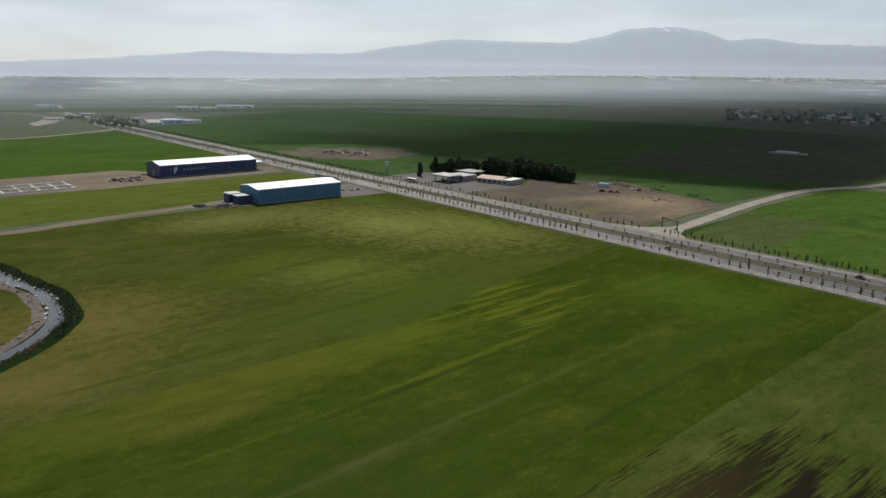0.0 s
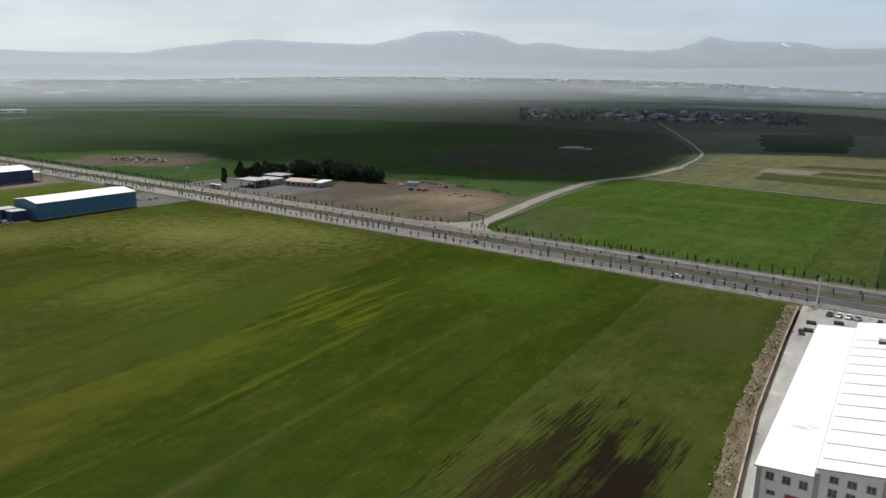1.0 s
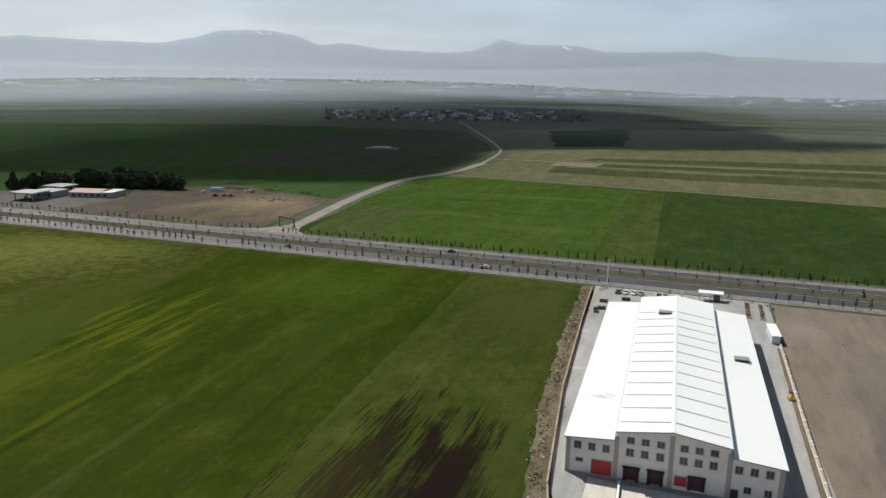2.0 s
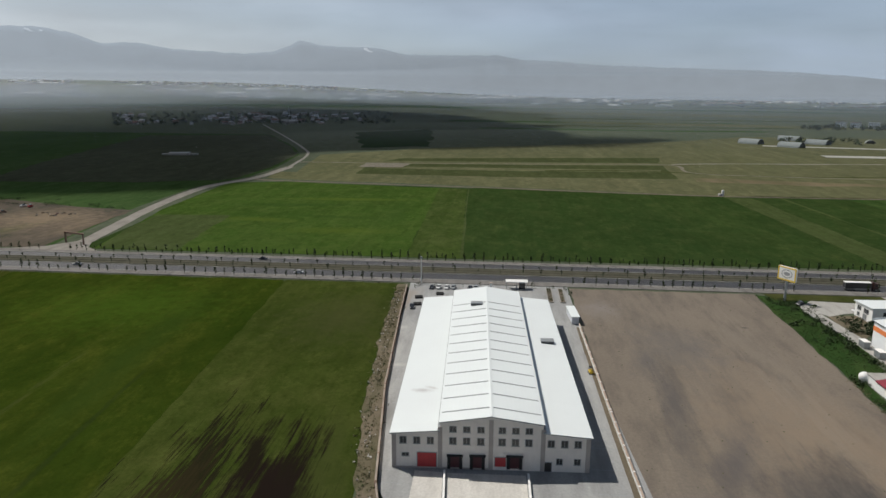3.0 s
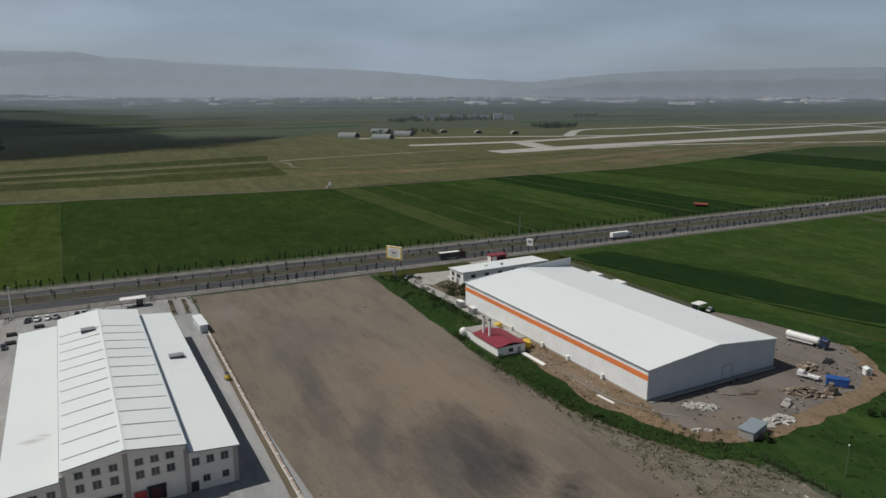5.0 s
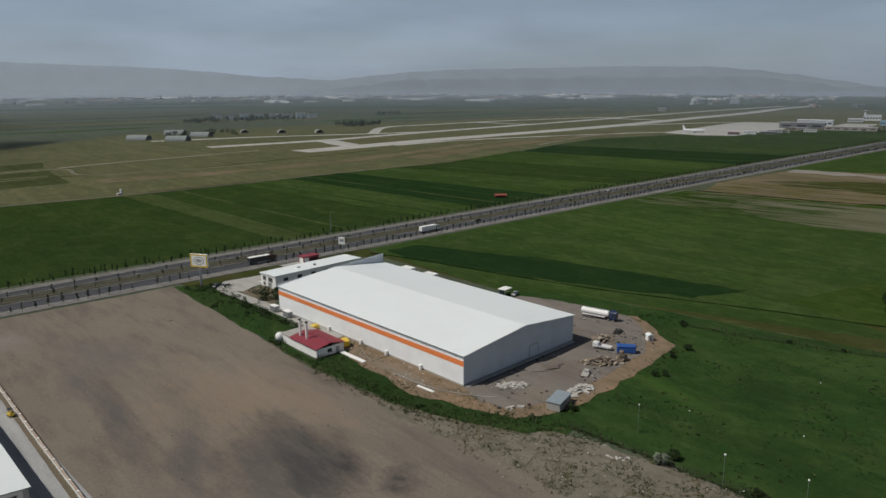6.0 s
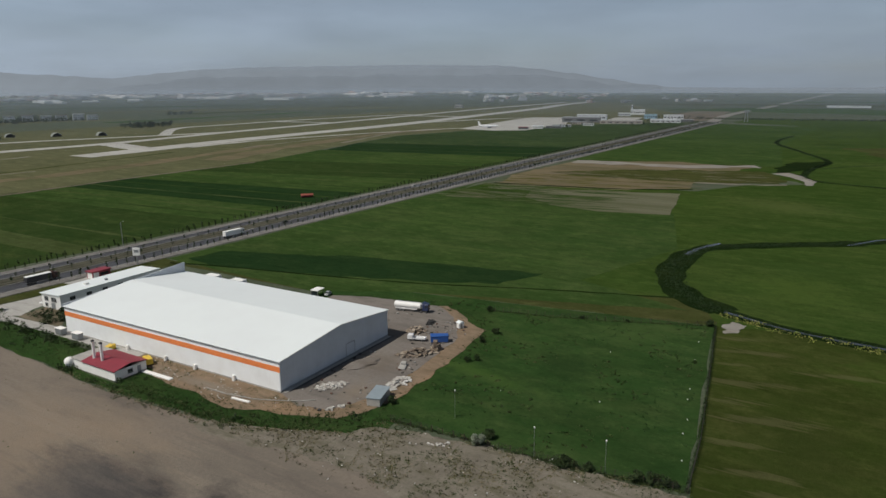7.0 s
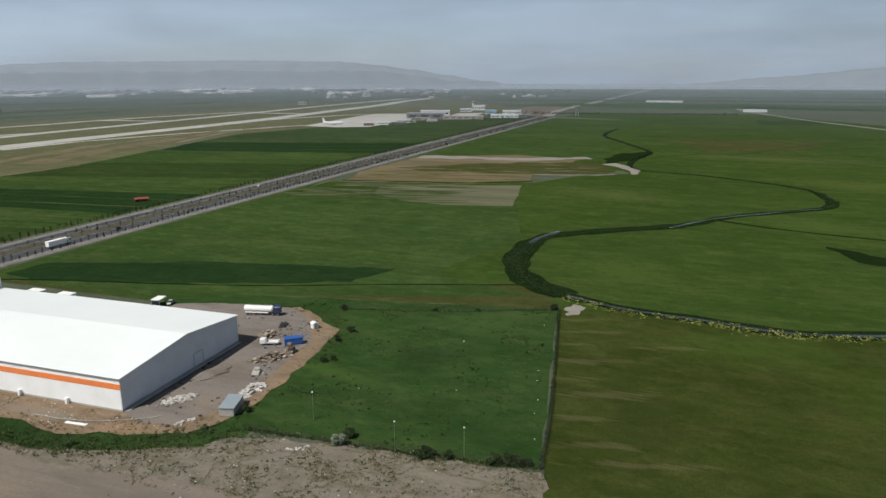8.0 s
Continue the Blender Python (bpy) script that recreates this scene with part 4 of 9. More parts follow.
sheet("field_olive", [(-452, 298), (-228, 298.5), (-212.5, 215), (-205.5, 190), (-160.5, 176), (-156.5, 140), (-146.5, 78), (-140.5, -60), (-145, -200), (-430, -200), (-440, 45), (-452, 140)], F, M_OLIVE_FIELD, "broad olive-green crop field beside the road")
sheet("field_green", [(-227.5, 298.5), (-98, 298.5), (-85, 103), (-74, -60), (-178, -60), (-187, 13), (-191, 75), (-192, 130), (-201, 176), (-207, 200), (-213, 222)], F + 0.01, M_GREEN_FIELD, "fresh green crop field with yellow streaks", 1.6, 5)
sheet("field_rough", [(-97.5, 298.5), (-44, 298.5), (-42, 250), (-36, 187), (-30, 120), (-22, 40), (-66, 0), (-74.5, -60)], F, M_ROUGH_FIELD, "dull rough grass field with dark ploughed streaks")


def streaks(name, poly, n, turn, length, width, z, mat, label, seed):
    """Long thin ragged patches lying along the drilling rows, joined."""
    r = random.Random(seed)
    bm = bmesh.new()
    xs, ys = [p[0] for p in poly], [p[1] for p in poly]
    made = 0
    while made < n:
        x, y = r.uniform(min(xs), max(xs)), r.uniform(min(ys), max(ys))
        inside, j = False, len(poly) - 1
        for i in range(len(poly)):
            (xi, yi), (xj, yj) = poly[i], poly[j]
            if (yi > y) != (yj > y) and x < (xj - xi) * (y - yi) / (yj - yi) + xi:
                inside = not inside
            j = i
        if not inside:
            continue
        made += 1
        ln, w = r.uniform(*length), r.uniform(*width)
        m = pose(x, y, z + 0.0004 * made, 0, 0, turn + r.uniform(-2, 2))
        k = 7
        left = [m @ Vector((-w * (0.15 + r.random()) * math.sin(math.pi * (i + 0.5) / k), ln * (i / (k - 1) - 0.5), 0)) for i in range(k)]
        right = [m @ Vector((w * (0.15 + r.random()) * math.sin(math.pi * (i + 0.5) / k), ln * (i / (k - 1) - 0.5), 0)) for i in range(k)]
        a, b = [bm.verts.new(p) for p in left], [bm.verts.new(p) for p in right]
        for i in range(k - 1):
            bm.faces.new((a[i], b[i], b[i + 1], a[i + 1]))
    return solo(name, bm, mat, label, "field", "structure")


# across the road
sheet("field_base", [(-452, 296), (-46, 296), (-34, 180), (-24, 40), (-74, -60), (-160, -195), (-430, -195), (-440, 45)], 0.012, M_GREEN_FIELD, "green growth between the crop fields", 0.5, 20, "", 0.02)
sheet("field_base_north", [(-225, 347), (850, 347), (800, 480), (740, 600), (540, 580), (180, 580), (-45, 605), (-200, 622), (-246, 600)], 0.012, M_CROP_DEEP, "green growth between the crop fields", 0.5, 20, "", 0.02)
sheet("field_base_west", [(-1400, 346), (-243, 346), (-262, 480), (-265, 580), (-245, 650), (-245, 740), (-262, 880), (-300, 985), (-420, 1240), (-900, 1250), (-1700, 900)], 0.012, M_HAZY_CROP, "dark green growth across the road", 1.5, 20, "", 0.02)
sheet("field_north_west", [(-1250, 345), (-780, 346), (-760, 450), (-640, 500), (-460, 520), (-390, 600), (-320, 780), (-380, 900), (-900, 980), (-1500, 700)], F, M_HAZY_CROP, "dark green crop field across the road")
sheet("field_dry_west", [(-470, 590), (-340, 600), (-262, 625), (-252, 650), (-251, 740), (-266, 880), (-304, 985), (-420, 1230), (-620, 1180), (-520, 760)], F + 0.03, M_DRYLAND, "dull fallow land west of the village lane", 5.0, 15)
sheet("field_north_a", [(-218, 348), (-50.3, 348), (-52, 405), (-56, 600), (-200, 625), (-248, 610), (-240, 470)], F, M_NORTH_FIELD, "bright green crop field across the road")
sheet("field_north_corner", [(-216, 349), (-172, 349), (-174, 362), (-184, 452), (-232, 448), (-228, 400)], F + 0.02, M_PALE_GREEN, "paler corner of the crop field beside the lane", 2.0, 7)
ribbon("ditch_field", [(-21.6, 349), (-24.5, 420), (-28, 500), (-32, 606)], 1.3, F + 0.05, M_PALE_GREEN, "narrow grassy balk between crop fields", 0.6, step=5, thick=0.08)
sheet("field_north_pale", [(-50, 348), (-22, 348), (-33, 600), (-57, 600)], F + 0.02, M_DULL_NORTH, "paler grass strip between crop fields")
sheet("field_north_b", [(-21, 348), (186, 348), (183, 400), (173, 580), (-28, 610)], F, M_CROP_DEEP, "deep green crop field across the road")
sheet("field_north_lane", [(187, 348), (205, 348), (196, 575), (174, 582)], F, M_PALE_GREEN, "dry grass strip between crop fields")
CROP_STRIPS = [(206, 197), (292, 268), (343, 323), (422, 383), (512, 447), (620, 549), (720, 672), (850, 770)]
for k, ((s0, n0), (s1, n1)) in enumerate(zip(CROP_STRIPS, CROP_STRIPS[1:])):
    top = 588 if n1 < 600 else 618 if n1 < 700 else 640
    sheet("field_north_strip", [(s0 + 0.3, 348), (s1, 348), (n1, top), (n0 + 0.3, 588 if n0 < 600 else 612)], F, (M_CROP_DEEP, M_CROP_GREEN, M_DARK_STRIP, M_CROP_GREEN)[k % 4], "deep green crop strip across the road" if k % 2 == 0 else "paler green crop strip across the road", 1.2, 10)
    for j, w in enumerate((0.3, 0.66)):
        xs, xn = s0 + (s1 - s0) * w, n0 + (n1 - n0) * w
        ribbon("field_tramline", [(xs, 350), ((xs + xn) / 2, 465), (xn, 582)], 2.2, F + 0.02, (M_PALE_GREEN, M_CROP_DEEP)[(j + k) % 2], "thin line of different growth in the crop", 1.6, 0.0, 12.0, thick=0.06)
sheet("field_north_f", [(851, 348), (1040, 348), (1400, 352), (1470, 385), (1160, 600), (905, 668), (771, 640)], F, M_BANDS, "deep green banded crop field near the airport")
sheet("steppe", [(-205, 640), (-45, 620), (172, 585), (390, 588), (540, 586), (700, 628), (905, 672), (1150, 610), (1480, 400), (1700, 420), (2600, 900), (2600, 1080), (1200, 1250),
                 (700, 1330), (420, 1330), (260, 1180), (-100, 1010), (-235, 880)], F, M_STEPPE, "dry brownish grassland of the airfield", 2.0, 25)
sheet("field_far_strip", [(-150, 692), (0, 686), (165, 692), (175, 812), (20, 800), (-152, 790)], F + 0.03, M_STEPPE_GREEN, "dull green strip in the dry grassland", 2.0, 12)
sheet("field_far_strip", [(-140, 742), (0, 738), (160, 748), (164, 770), (20, 764), (-140, 762)], F + 0.05, M_STEPPE, "green strip in the dry grassland", 1.5, 12)
sheet("field_far_strip", [(-140, 820), (60, 832), (176, 842), (190, 905), (80, 890), (-130, 850)], F + 0.03, M_STEPPE_GREEN, "green strip in the dry grassland", 2.5, 12)
sheet("field_far_strip", [(-225, 645), (0, 628), (165, 606), (168, 680), (0, 676), (-150, 682), (-232, 700)], F + 0.02, M_STEPPE, "tan strip of dry grass along the track", 2.0, 12)
sheet("field_far_dark", [(-207, 995), (-112, 1027), (-130, 1240), (-156, 1450), (-290, 1330), (-240, 1150)], F + 0.03, M_DARK_STRIP, "dark green thicket field", 14, 25)
sheet("pale_slab_far", [(-160, 752), (-112, 756), (-108, 792), (-156, 796)], F + 0.07, M_MARGIN, "pale bare patch beside a track", 3.0, 5)
for k, (y, x0, x1, w) in enumerate(((1500, -60, 520, 40), (1640, 60, 640, 26), (1820, -150, 560, 60), (2020, 100, 900, 44), (1420, 900, 1500, 40), (1600, 1250, 2100, 60))):
    ribbon("field_far_band", [(x0, y + 30), ((2 * x0 + x1) / 3, y + 6), ((x0 + 2 * x1) / 3, y - 10), (x1, y + 12)], w, 0.12, (M_HAZY_CROP, M_STEPPE_GREEN)[k % 2], "long green band on the far plain", w * 0.45, step=30)
# east of the second hall
sheet("field_east_a", [(210, 298), (520, 298), (447, 288), (456, 118), (360, 90), (280, 110), (262, 60), (226, 165), (206, 200)], F, M_CROP_GREEN, "green crop field along the road")
sheet("field_dark_strip", [(216, 290), (235, 288), (263.5, 214), (281, 128), (255, 138), (228, 209), (212, 268)], F + 0.03, M_DARK_STRIP, "dark green crop strip", 3.0, 5)
sheet("field_east_stub", [(447, 200), (470, 232), (500, 240), (517, 208), (541, 136), (451, 119), (440, 164)], F + 0.02, M_GREY_PLOT, "pale grey stubble plot", 1.6, 7)
streaks("field_stub_streaks", [(447, 289), (520, 289), (535, 180), (445, 170)], 80, 14, (15, 50), (0.8, 2.2), F + 0.03, M_GREY_PLOT, "pale stubble streaks", 21)
streaks("field_stub_green", [(445, 250), (505, 262), (522, 190), (445, 160)], 70, 14, (18, 55), (0.6, 1.8), F + 0.06, M_CROP_GREEN, "green streaks in the stubble plot", 24)
sheet("field_east_fallow", [(520, 280), (578, 297), (709, 290), (754, 196), (742, 150), (752, 117), (690, 130), (605, 142), (564, 134), (535, 189)], F + 0.02, M_FALLOW, "brown fallow plot", 3.5, 6)
sheet("field_fallow_olive", [(612, 276), (661, 224), (690, 167), (710, 104), (657, 77), (632, 79), (611, 141), (603, 195), (594, 236)], F + 0.04, M_ROUGH_GRASS, "olive growth in the fallow plot", 7.0, 6)
streaks("field_fallow_streaks", [(525, 285), (712, 280), (740, 125), (640, 75), (560, 140)], 60, 12, (12, 50), (0.8, 2.4), F + 0.055, M_BARE, "pale bare streaks in the fallow plot", 22)
streaks("field_fallow_streaks", [(525, 285), (600, 285), (620, 110), (560, 140)], 40, 12, (12, 40), (0.8, 2.4), F + 0.09, M_CROP_OLIVE, "green streaks in the fallow plot", 23)
ribbon("fallow_rim", [(706, 290), (710, 231), (718, 180), (749, 116)], 22, F + 0.11, M_TRACK, "pale bare band along the fallow plot", 9.0, step=6)
ribbon("fallow_rim", [(608, 142), (611, 115), (619, 90), (630, 75)], 4, F + 0.11, M_MARGIN, "pale worn rim of the fallow plot", 2.5, step=4)
ribbon("fallow_rim", [(566, 133), (548, 170), (536, 205), (522, 286)], 4, F + 0.11, M_REEDBED, "dark ditch between fallow and stubble", 2.0, step=5)
sheet("field_east_b", [(716, 298), (1430, 298), (1400, 120), (1000, 130), (760, 95), (749, 121)], F, M_CROP_GREEN, "green field stretching along the road")
sheet("field_east_base", [(208, 290), (520, 292), (560, 130), (520, -40), (420, 0), (370, 70), (320, 78), (272, 46), (250, 44), (228, 160)], 0.012, M_MEADOW, "green grass under the crop plots", 0.8, 12, "", 0.02)
sheet("field_east_gap", [(281, 112), (330, 88), (372, 80), (400, 60), (470, 0), (560, -60), (600, -50), (640, 20), (700, 60), (695, 96), (640, 62), (612, 103), (549, 135), (455, 121), (360, 93)], F - 0.03, M_MEADOW, "green grass between crops and stream")
sheet("field_meadow_east", [(250, 46), (320, 84), (375, 76), (640, 55), (760, 90), (1000, 125), (1400, 110), (1490, 285), (1640, 275), (1690, -95), (1540, -175), (1300, -320), (1100, -460), (300, -460), (240, -120), (252, -4)], F - 0.01, M_MEADOW, "wide green river meadow")
sheet("field_strip_east", [(206, 200), (226.5, 166), (249.5, 48), (257, 48), (268, 58), (276, 66), (259.5, 115.6), (235.7, 177), (212, 262), (205, 287)], F - 0.024, M_ROUGH_GRASS, "rough grass strip beyond the yard")
sheet("field_paddock", [(131.5, 102.5), (201, 116), (226, 166), (249, 47.5), (138.5, 29.5)], F + 0.01, M_PADDOCK, "fenced lush green paddock behind the hall")
sheet("field_dark_plot", [(249.5, 47), (139, 28.5), (60, 12), (40, -80), (200, -180), (282, -170), (261, -76), (250, -31), (253, -4), (254, 30)], F, M_PLOT_FIELD, "dull olive field with tan streaks beyond the fence")
sheet("levelled_lot", [(28.4, 298), (106, 298), (104, 208), (103, 180), (107, 135), (121, 106), (130, 90), (133, 62), (137, 28), (60, 12), (10, 60), (20, 125), (30, 177)], F + 0.01, M_LOT, "levelled bare gravel lot with dark tyre stains", 0.8, 4)

# ---- road ----
M_WORN_LINE = earth_mat("worn_line_paint", (0.22, 0.22, 0.21), (0.30, 0.30, 0.29), (0.10, 0.10, 0.10), 0, 0.5, 2.0)
X0, X1 = -1420, 1480
def strip(name, y0, y1, z, mat, label, x0=X0, x1=X1, kind="structure"):
    return solo(name, boxes((x0, y0, z - 0.3, x1, y1, z)), mat, label, "", kind)


strip("road", 306.4, 316.6, 0.10, M_ASPHALT, "worn grey asphalt carriageway")
strip("road", 328.6, 336.4, 0.10, M_ASPHALT, "worn grey asphalt carriageway")
strip("pavement", 300.2, 306.1, 0.24, M_SIDEWALK, "pale gravel footway beside the road")
strip("pavement", 336.7, 341.6, 0.24, M_SIDEWALK, "pale gravel footway beside the road")
strip("median", 316.9, 328.3, 0.22, M_MEDIAN, "grassy central reservation")
for y in (306.25, 316.75, 328.45, 336.55):
    strip("kerb", y - 0.15, y + 0.15, 0.27, M_SLAB, "pale concrete kerb")
for y in (320.2, 325.2):
    strip("median_path", y - 0.5, y + 0.5, 0.235, M_TAN_LINE, "yellowish bare line in the central reservation")
for y in (306.9, 311.5, 316.1, 329.1, 332.5, 335.9):
    bm = bmesh.new()
    if y in (311.5, 332.5):
        for k in range(-60, 80):
            box(bm, k * 9.0, y - 0.07, 0.09, k * 9.0 + 3.5, y + 0.07, 0.104)
    else:
        box(bm, X0, y - 0.07, 0.09, X1, y + 0.07, 0.104)
    solo("road_marking", bm, M_WORN_LINE, "worn white lane marking", "", "structure")
ribbon("road_east", [(1480, 322), (1780, 350), (2380, 346), (3300, 344), (4250, 330)], 24, 0.5, M_TRACK, "pale road running to the horizon", 0.5, step=40, thick=2.0, follow=True)
ribbon("road_west", [(-1420, 332), (-1555, 346), (-1808, 348), (-2300, 420)], 11, 0.12, M_TRACK, "road fading into the distance", 0.5, step=30)
LANE = [(-236, 342), (-232, 362), (-251, 482), (-256, 580), (-236, 650), (-232, 740), (-252, 880), (-289, 985), (-400, 1240), (-554, 1580)]
ribbon("lane_gate", LANE[:6], 9.0, 0.12, M_TRACK, "pale unpaved lane to the village", 0.5)
ribbon("lane_gate", LANE[5:], 4.0, 0.12, M_TRACK, "dull unpaved lane to the village", 0.6)
sheet("lane_mouth", [(-266, 341.9), (-212, 341.9), (-222, 350), (-227.5, 362), (-237, 363), (-246, 350)], 0.13, M_TRACK, "pale flared mouth of the village lane", 0.4, 4)
ribbon("ditch_steppe", [(40, 745), (138, 756), (266, 725), (443, 744), (560, 760)], 6, 0.11, M_ROUGH_GRASS, "grassy ditch in the dry grassland", 2.0, step=10)
ribbon("field_steppe_strip", [(180, 690), (330, 668), (520, 690), (690, 730)], 26, 0.1, M_FALLOW, "tan worn strip in the dry grassland", 8.0, step=14)
ribbon("lane_field", [(187, 830), (260, 846), (352, 855), (438, 865)], 5, 0.12, M_TRACK, "faint dirt track in the dry grassland", 2.0, step=8)
ribbon("field_steppe_strip", [(520, 640), (720, 690), (920, 716), (1080, 690)], 30, 0.1, M_FALLOW, "tan worn strip along the field edge", 9.0, step=14)
ribbon("lane_field", [(-236, 639), (-205, 630), (-45, 612), (173, 584), (388, 586), (530, 584)], 4.4, 0.11, M_BARE, "brown dirt track along the field edge", 1.4)
ribbon("lane_field", [(-238, 792), (-150, 795), (21, 808), (181, 822), (199, 740), (365, 715)], 4.0, 0.12, M_MARGIN, "dirt track in the dry grassland", 1.4)
ribbon("lane_field", [(-440, -60), (-444, 45), (-459, 107), (-472, 180)], 12, 0.12, M_BARE, "sandy dirt track to a hall", 3.0)
ribbon("lane_side", [(-1090, -60), (-1111, 129), (-1140, 200), (-1217, 292), (-1290, 318)], 9, 0.11, M_TRACK, "pale side lane", 0.4)
sheet("yard_hall_west", [(-590, 30), (-580, 130), (-600, 290), (-640, 296), (-650, 200), (-690, 170), (-680, 60)], 0.09, M_BARE, "brown bare yard beside the navy hall", 1.5)
sheet("yard_hall_blue", [(-446, 200), (-440, 298), (-500, 298), (-480, 265), (-482, 196), (-478, 172), (-452, 172)], 0.09, M_FORECOURT, "grey yard round the blue hall", 1.0)
sheet("yard_station", [(-520, 344), (-400, 344), (-398, 400), (-440, 425), (-520, 400)], 0.09, M_FORECOURT, "grey forecourt of the filling station", 1.0)
sheet("yard_bare", [(-405, 344), (-247, 346), (-258, 462), (-300, 470), (-375, 496), (-430, 440), (-405, 405)], 0.10, M_DIRT_YARD, "bare earth yard beside the lane", 2.0)
sheet("yard_grey", [(-757, 360), (-790, 410), (-768, 434), (-725, 515), (-642, 470), (-633, 400), (-707, 356)], 0.09, M_DIRT_YARD, "grey rubble yard beside the road", 16.0, 9)

# ---- airfield ----
ribbon("runway", [(468, 812), (600, 822), (713, 832), (1172, 843), (1560, 884), (1955, 926), (2386, 1000), (3120, 1035)], 42, 0.14, M_RUNWAY, "pale concrete runway", 2.2, step=40)
ribbon("taxiway", [(410, 962), (600, 950), (844, 980), (1208, 1005), (1893, 1065), (2523, 1085)], 26, 0.14, M_RUNWAY, "pale concrete taxiway", 2.2, step=30)
ribbon("taxiway", [(390, 1130), (560, 1085), (720, 1020), (830, 985)], 16, 0.15, M_RUNWAY, "pale concrete taxiway", 2.2, step=20)
ribbon("taxiway", [(735, 1022), (860, 1148), (988, 1150), (1103, 1150), (1300, 1120), (1500, 1060)], 18, 0.15, M_RUNWAY, "pale concrete taxiway", 2.2, step=20)
ribbon("taxiway", [(1103, 1150), (1112, 1100), (1125, 1010)], 16, 0.155, M_RUNWAY, "pale link between taxiways", 2.2, step=10)
ribbon("taxiway", [(590, 950), (565, 826)], 34, 0.155, M_RUNWAY, "short link between the taxiway and runway", 2.2)
ribbon("taxiway", [(1440, 1022), (1450, 870)], 20, 0.155, M_RUNWAY, "short link between the taxiway and runway", 2.2)
ribbon("taxiway", [(1172, 843), (1320, 800), (1420, 760), (1470, 716)], 14, 0.155, M_RUNWAY, "pale link to the apron", 2.2, step=10)
ribbon("taxiway", [(612, 797), (740, 795), (906, 752), (1105, 675)], 10, 0.15, M_RUNWAY, "pale worn service strip", 3.5, step=12)
ribbon("taxiway", [(760, 660), (837, 682), (965, 715), (1094, 712)], 7, 0.15, M_MARGIN, "pale worn service track", 3.0, step=10)
ribbon("taxiway", [(640, 726), (820, 740), (960, 740)], 5, 0.15, M_MARGIN, "pale worn service track", 2.6, step=10)
sheet("apron", [(1090, 668), (1370, 712), (1495, 720), (1520, 652), (1400, 590), (1318, 560), (1105, 545), (1074, 594)], 0.13, M_RUNWAY, "pale airport apron", 1)

sheet("apron", [(1415, 528), (1568, 548), (1592, 496), (1430, 456)], 0.13, M_SLAB, "pale car park between the airport buildings", 1.5, 10)
sheet("yard_airport", [(1600, 392), (1720, 470), (1976, 474), (2010, 388), (1623, 342)], 0.11, M_BARE, "bare brown ground beyond the airport", 8.0, 14)

# bright crop bands before the town
def far_band(a0, a1, r0, r1, mat, label, seed):
    """A long crop band on the rising far plain, thin at its ends, with an uneven outline."""
    bm = bmesh.new()
    rows, n_ = [], 60
    for i in range(n_ + 1):
        u = i / n_
        wide = max(0.0, math.sin(math.pi * u)) ** 0.5
        lo = (r0 + r1) / 2 - (r1 - r0) / 2 * wide * (1 + 0.5 * noise.noise(Vector((u * 9, seed, 0))))
        hi = (r0 + r1) / 2 + (r1 - r0) / 2 * wide * (1 + 0.5 * noise.noise(Vector((u * 9, seed, 7)))) + 2
        az = radians(a0 + (a1 - a0) * u)
        row = []
        for j in range(5):
            rad = lo + (hi - lo) * j / 4
            x, y = rad * math.sin(az), rad * math.cos(az)
            row.append(bm.verts.new((x, y, terrain(x, y) + (0.6 if 0 < j < 4 else -0.3))))
        rows.append(row)
    for a, b in zip(rows, rows[1:]):
        for j in range(4):
            bm.faces.new((a[j], a[j + 1], b[j + 1], b[j]))
    bmesh.ops.recalc_face_normals(bm, faces=bm.faces)
    return solo("field_distant", bm, mat, label, "", "structure")


for k, (a0, a1, r0, r1, mt) in enumerate(((-44, 6, 2780, 3080, M_CROP_BRIGHT), (-76, -40, 2200, 2500, M_CROP_GREEN), (-64, -30, 2560, 2760, M_CROP_BRIGHT), (-34, -6, 3160, 3300, M_STEPPE), (-2, 26, 2350, 2620, M_STEPPE),
                                          (30, 60, 2200, 2420, M_STEPPE), (-60, -36, 2980, 3120, M_STEPPE), (4, 34, 1750, 1900, M_STEPPE), (6, 26, 2850, 3050, M_HAZY_CROP), (24, 44, 2650, 2760, M_HAZY_CROP), (-28, -4, 3340, 3460, M_DARK_STRIP), (14, 30, 3250, 3400, M_DARK_STRIP), (-84, -52, 1800, 2160, M_CROP_GREEN), (-82, -46, 2560, 2900, M_HAZY_CROP), (74, 112, 1900, 2300, M_HAZY_CROP), (70, 108, 2420, 2640, M_STEPPE_GREEN), (78, 116, 2750, 2950, M_HAZY_CROP), (66, 100, 3150, 3300, M_STEPPE), (72, 110, 3500, 3640, M_HAZY_CROP))):
    far_band(a0, a1, r0, r1, mt, "distant crop band on the plain", 30 + k)

# ---- rivers ----
WEST = [(-420, 10), (-372, 28), (-340, 35), (-312, 42), (-289, 43), (-270, 40), (-255, 32), (-242, 20), (-236, 0), (-250, -60)]
EAST = [(280, -140), (262, -75), (251, -31), (254.5, -4), (258, 25), (267, 48), (285, 68), (320, 82), (366, 79), (391, 53), (421, 12), (462, -19), (508, -73), (542, -82),
        (593, -69), (644, 0), (668, 60), (740, 70), (826, 61), (921, 96), (1043, 141), (1183, 138)]
ribbon("riverbank_west", WEST, 8, 0.12, M_REEDBED, "dark reedy outer river bank", 1.6, 5.2)
ribbon("riverbank_west", WEST, 5, 0.125, M_BANKSTONE, "stony inner river bank", 1.4, -5.2)
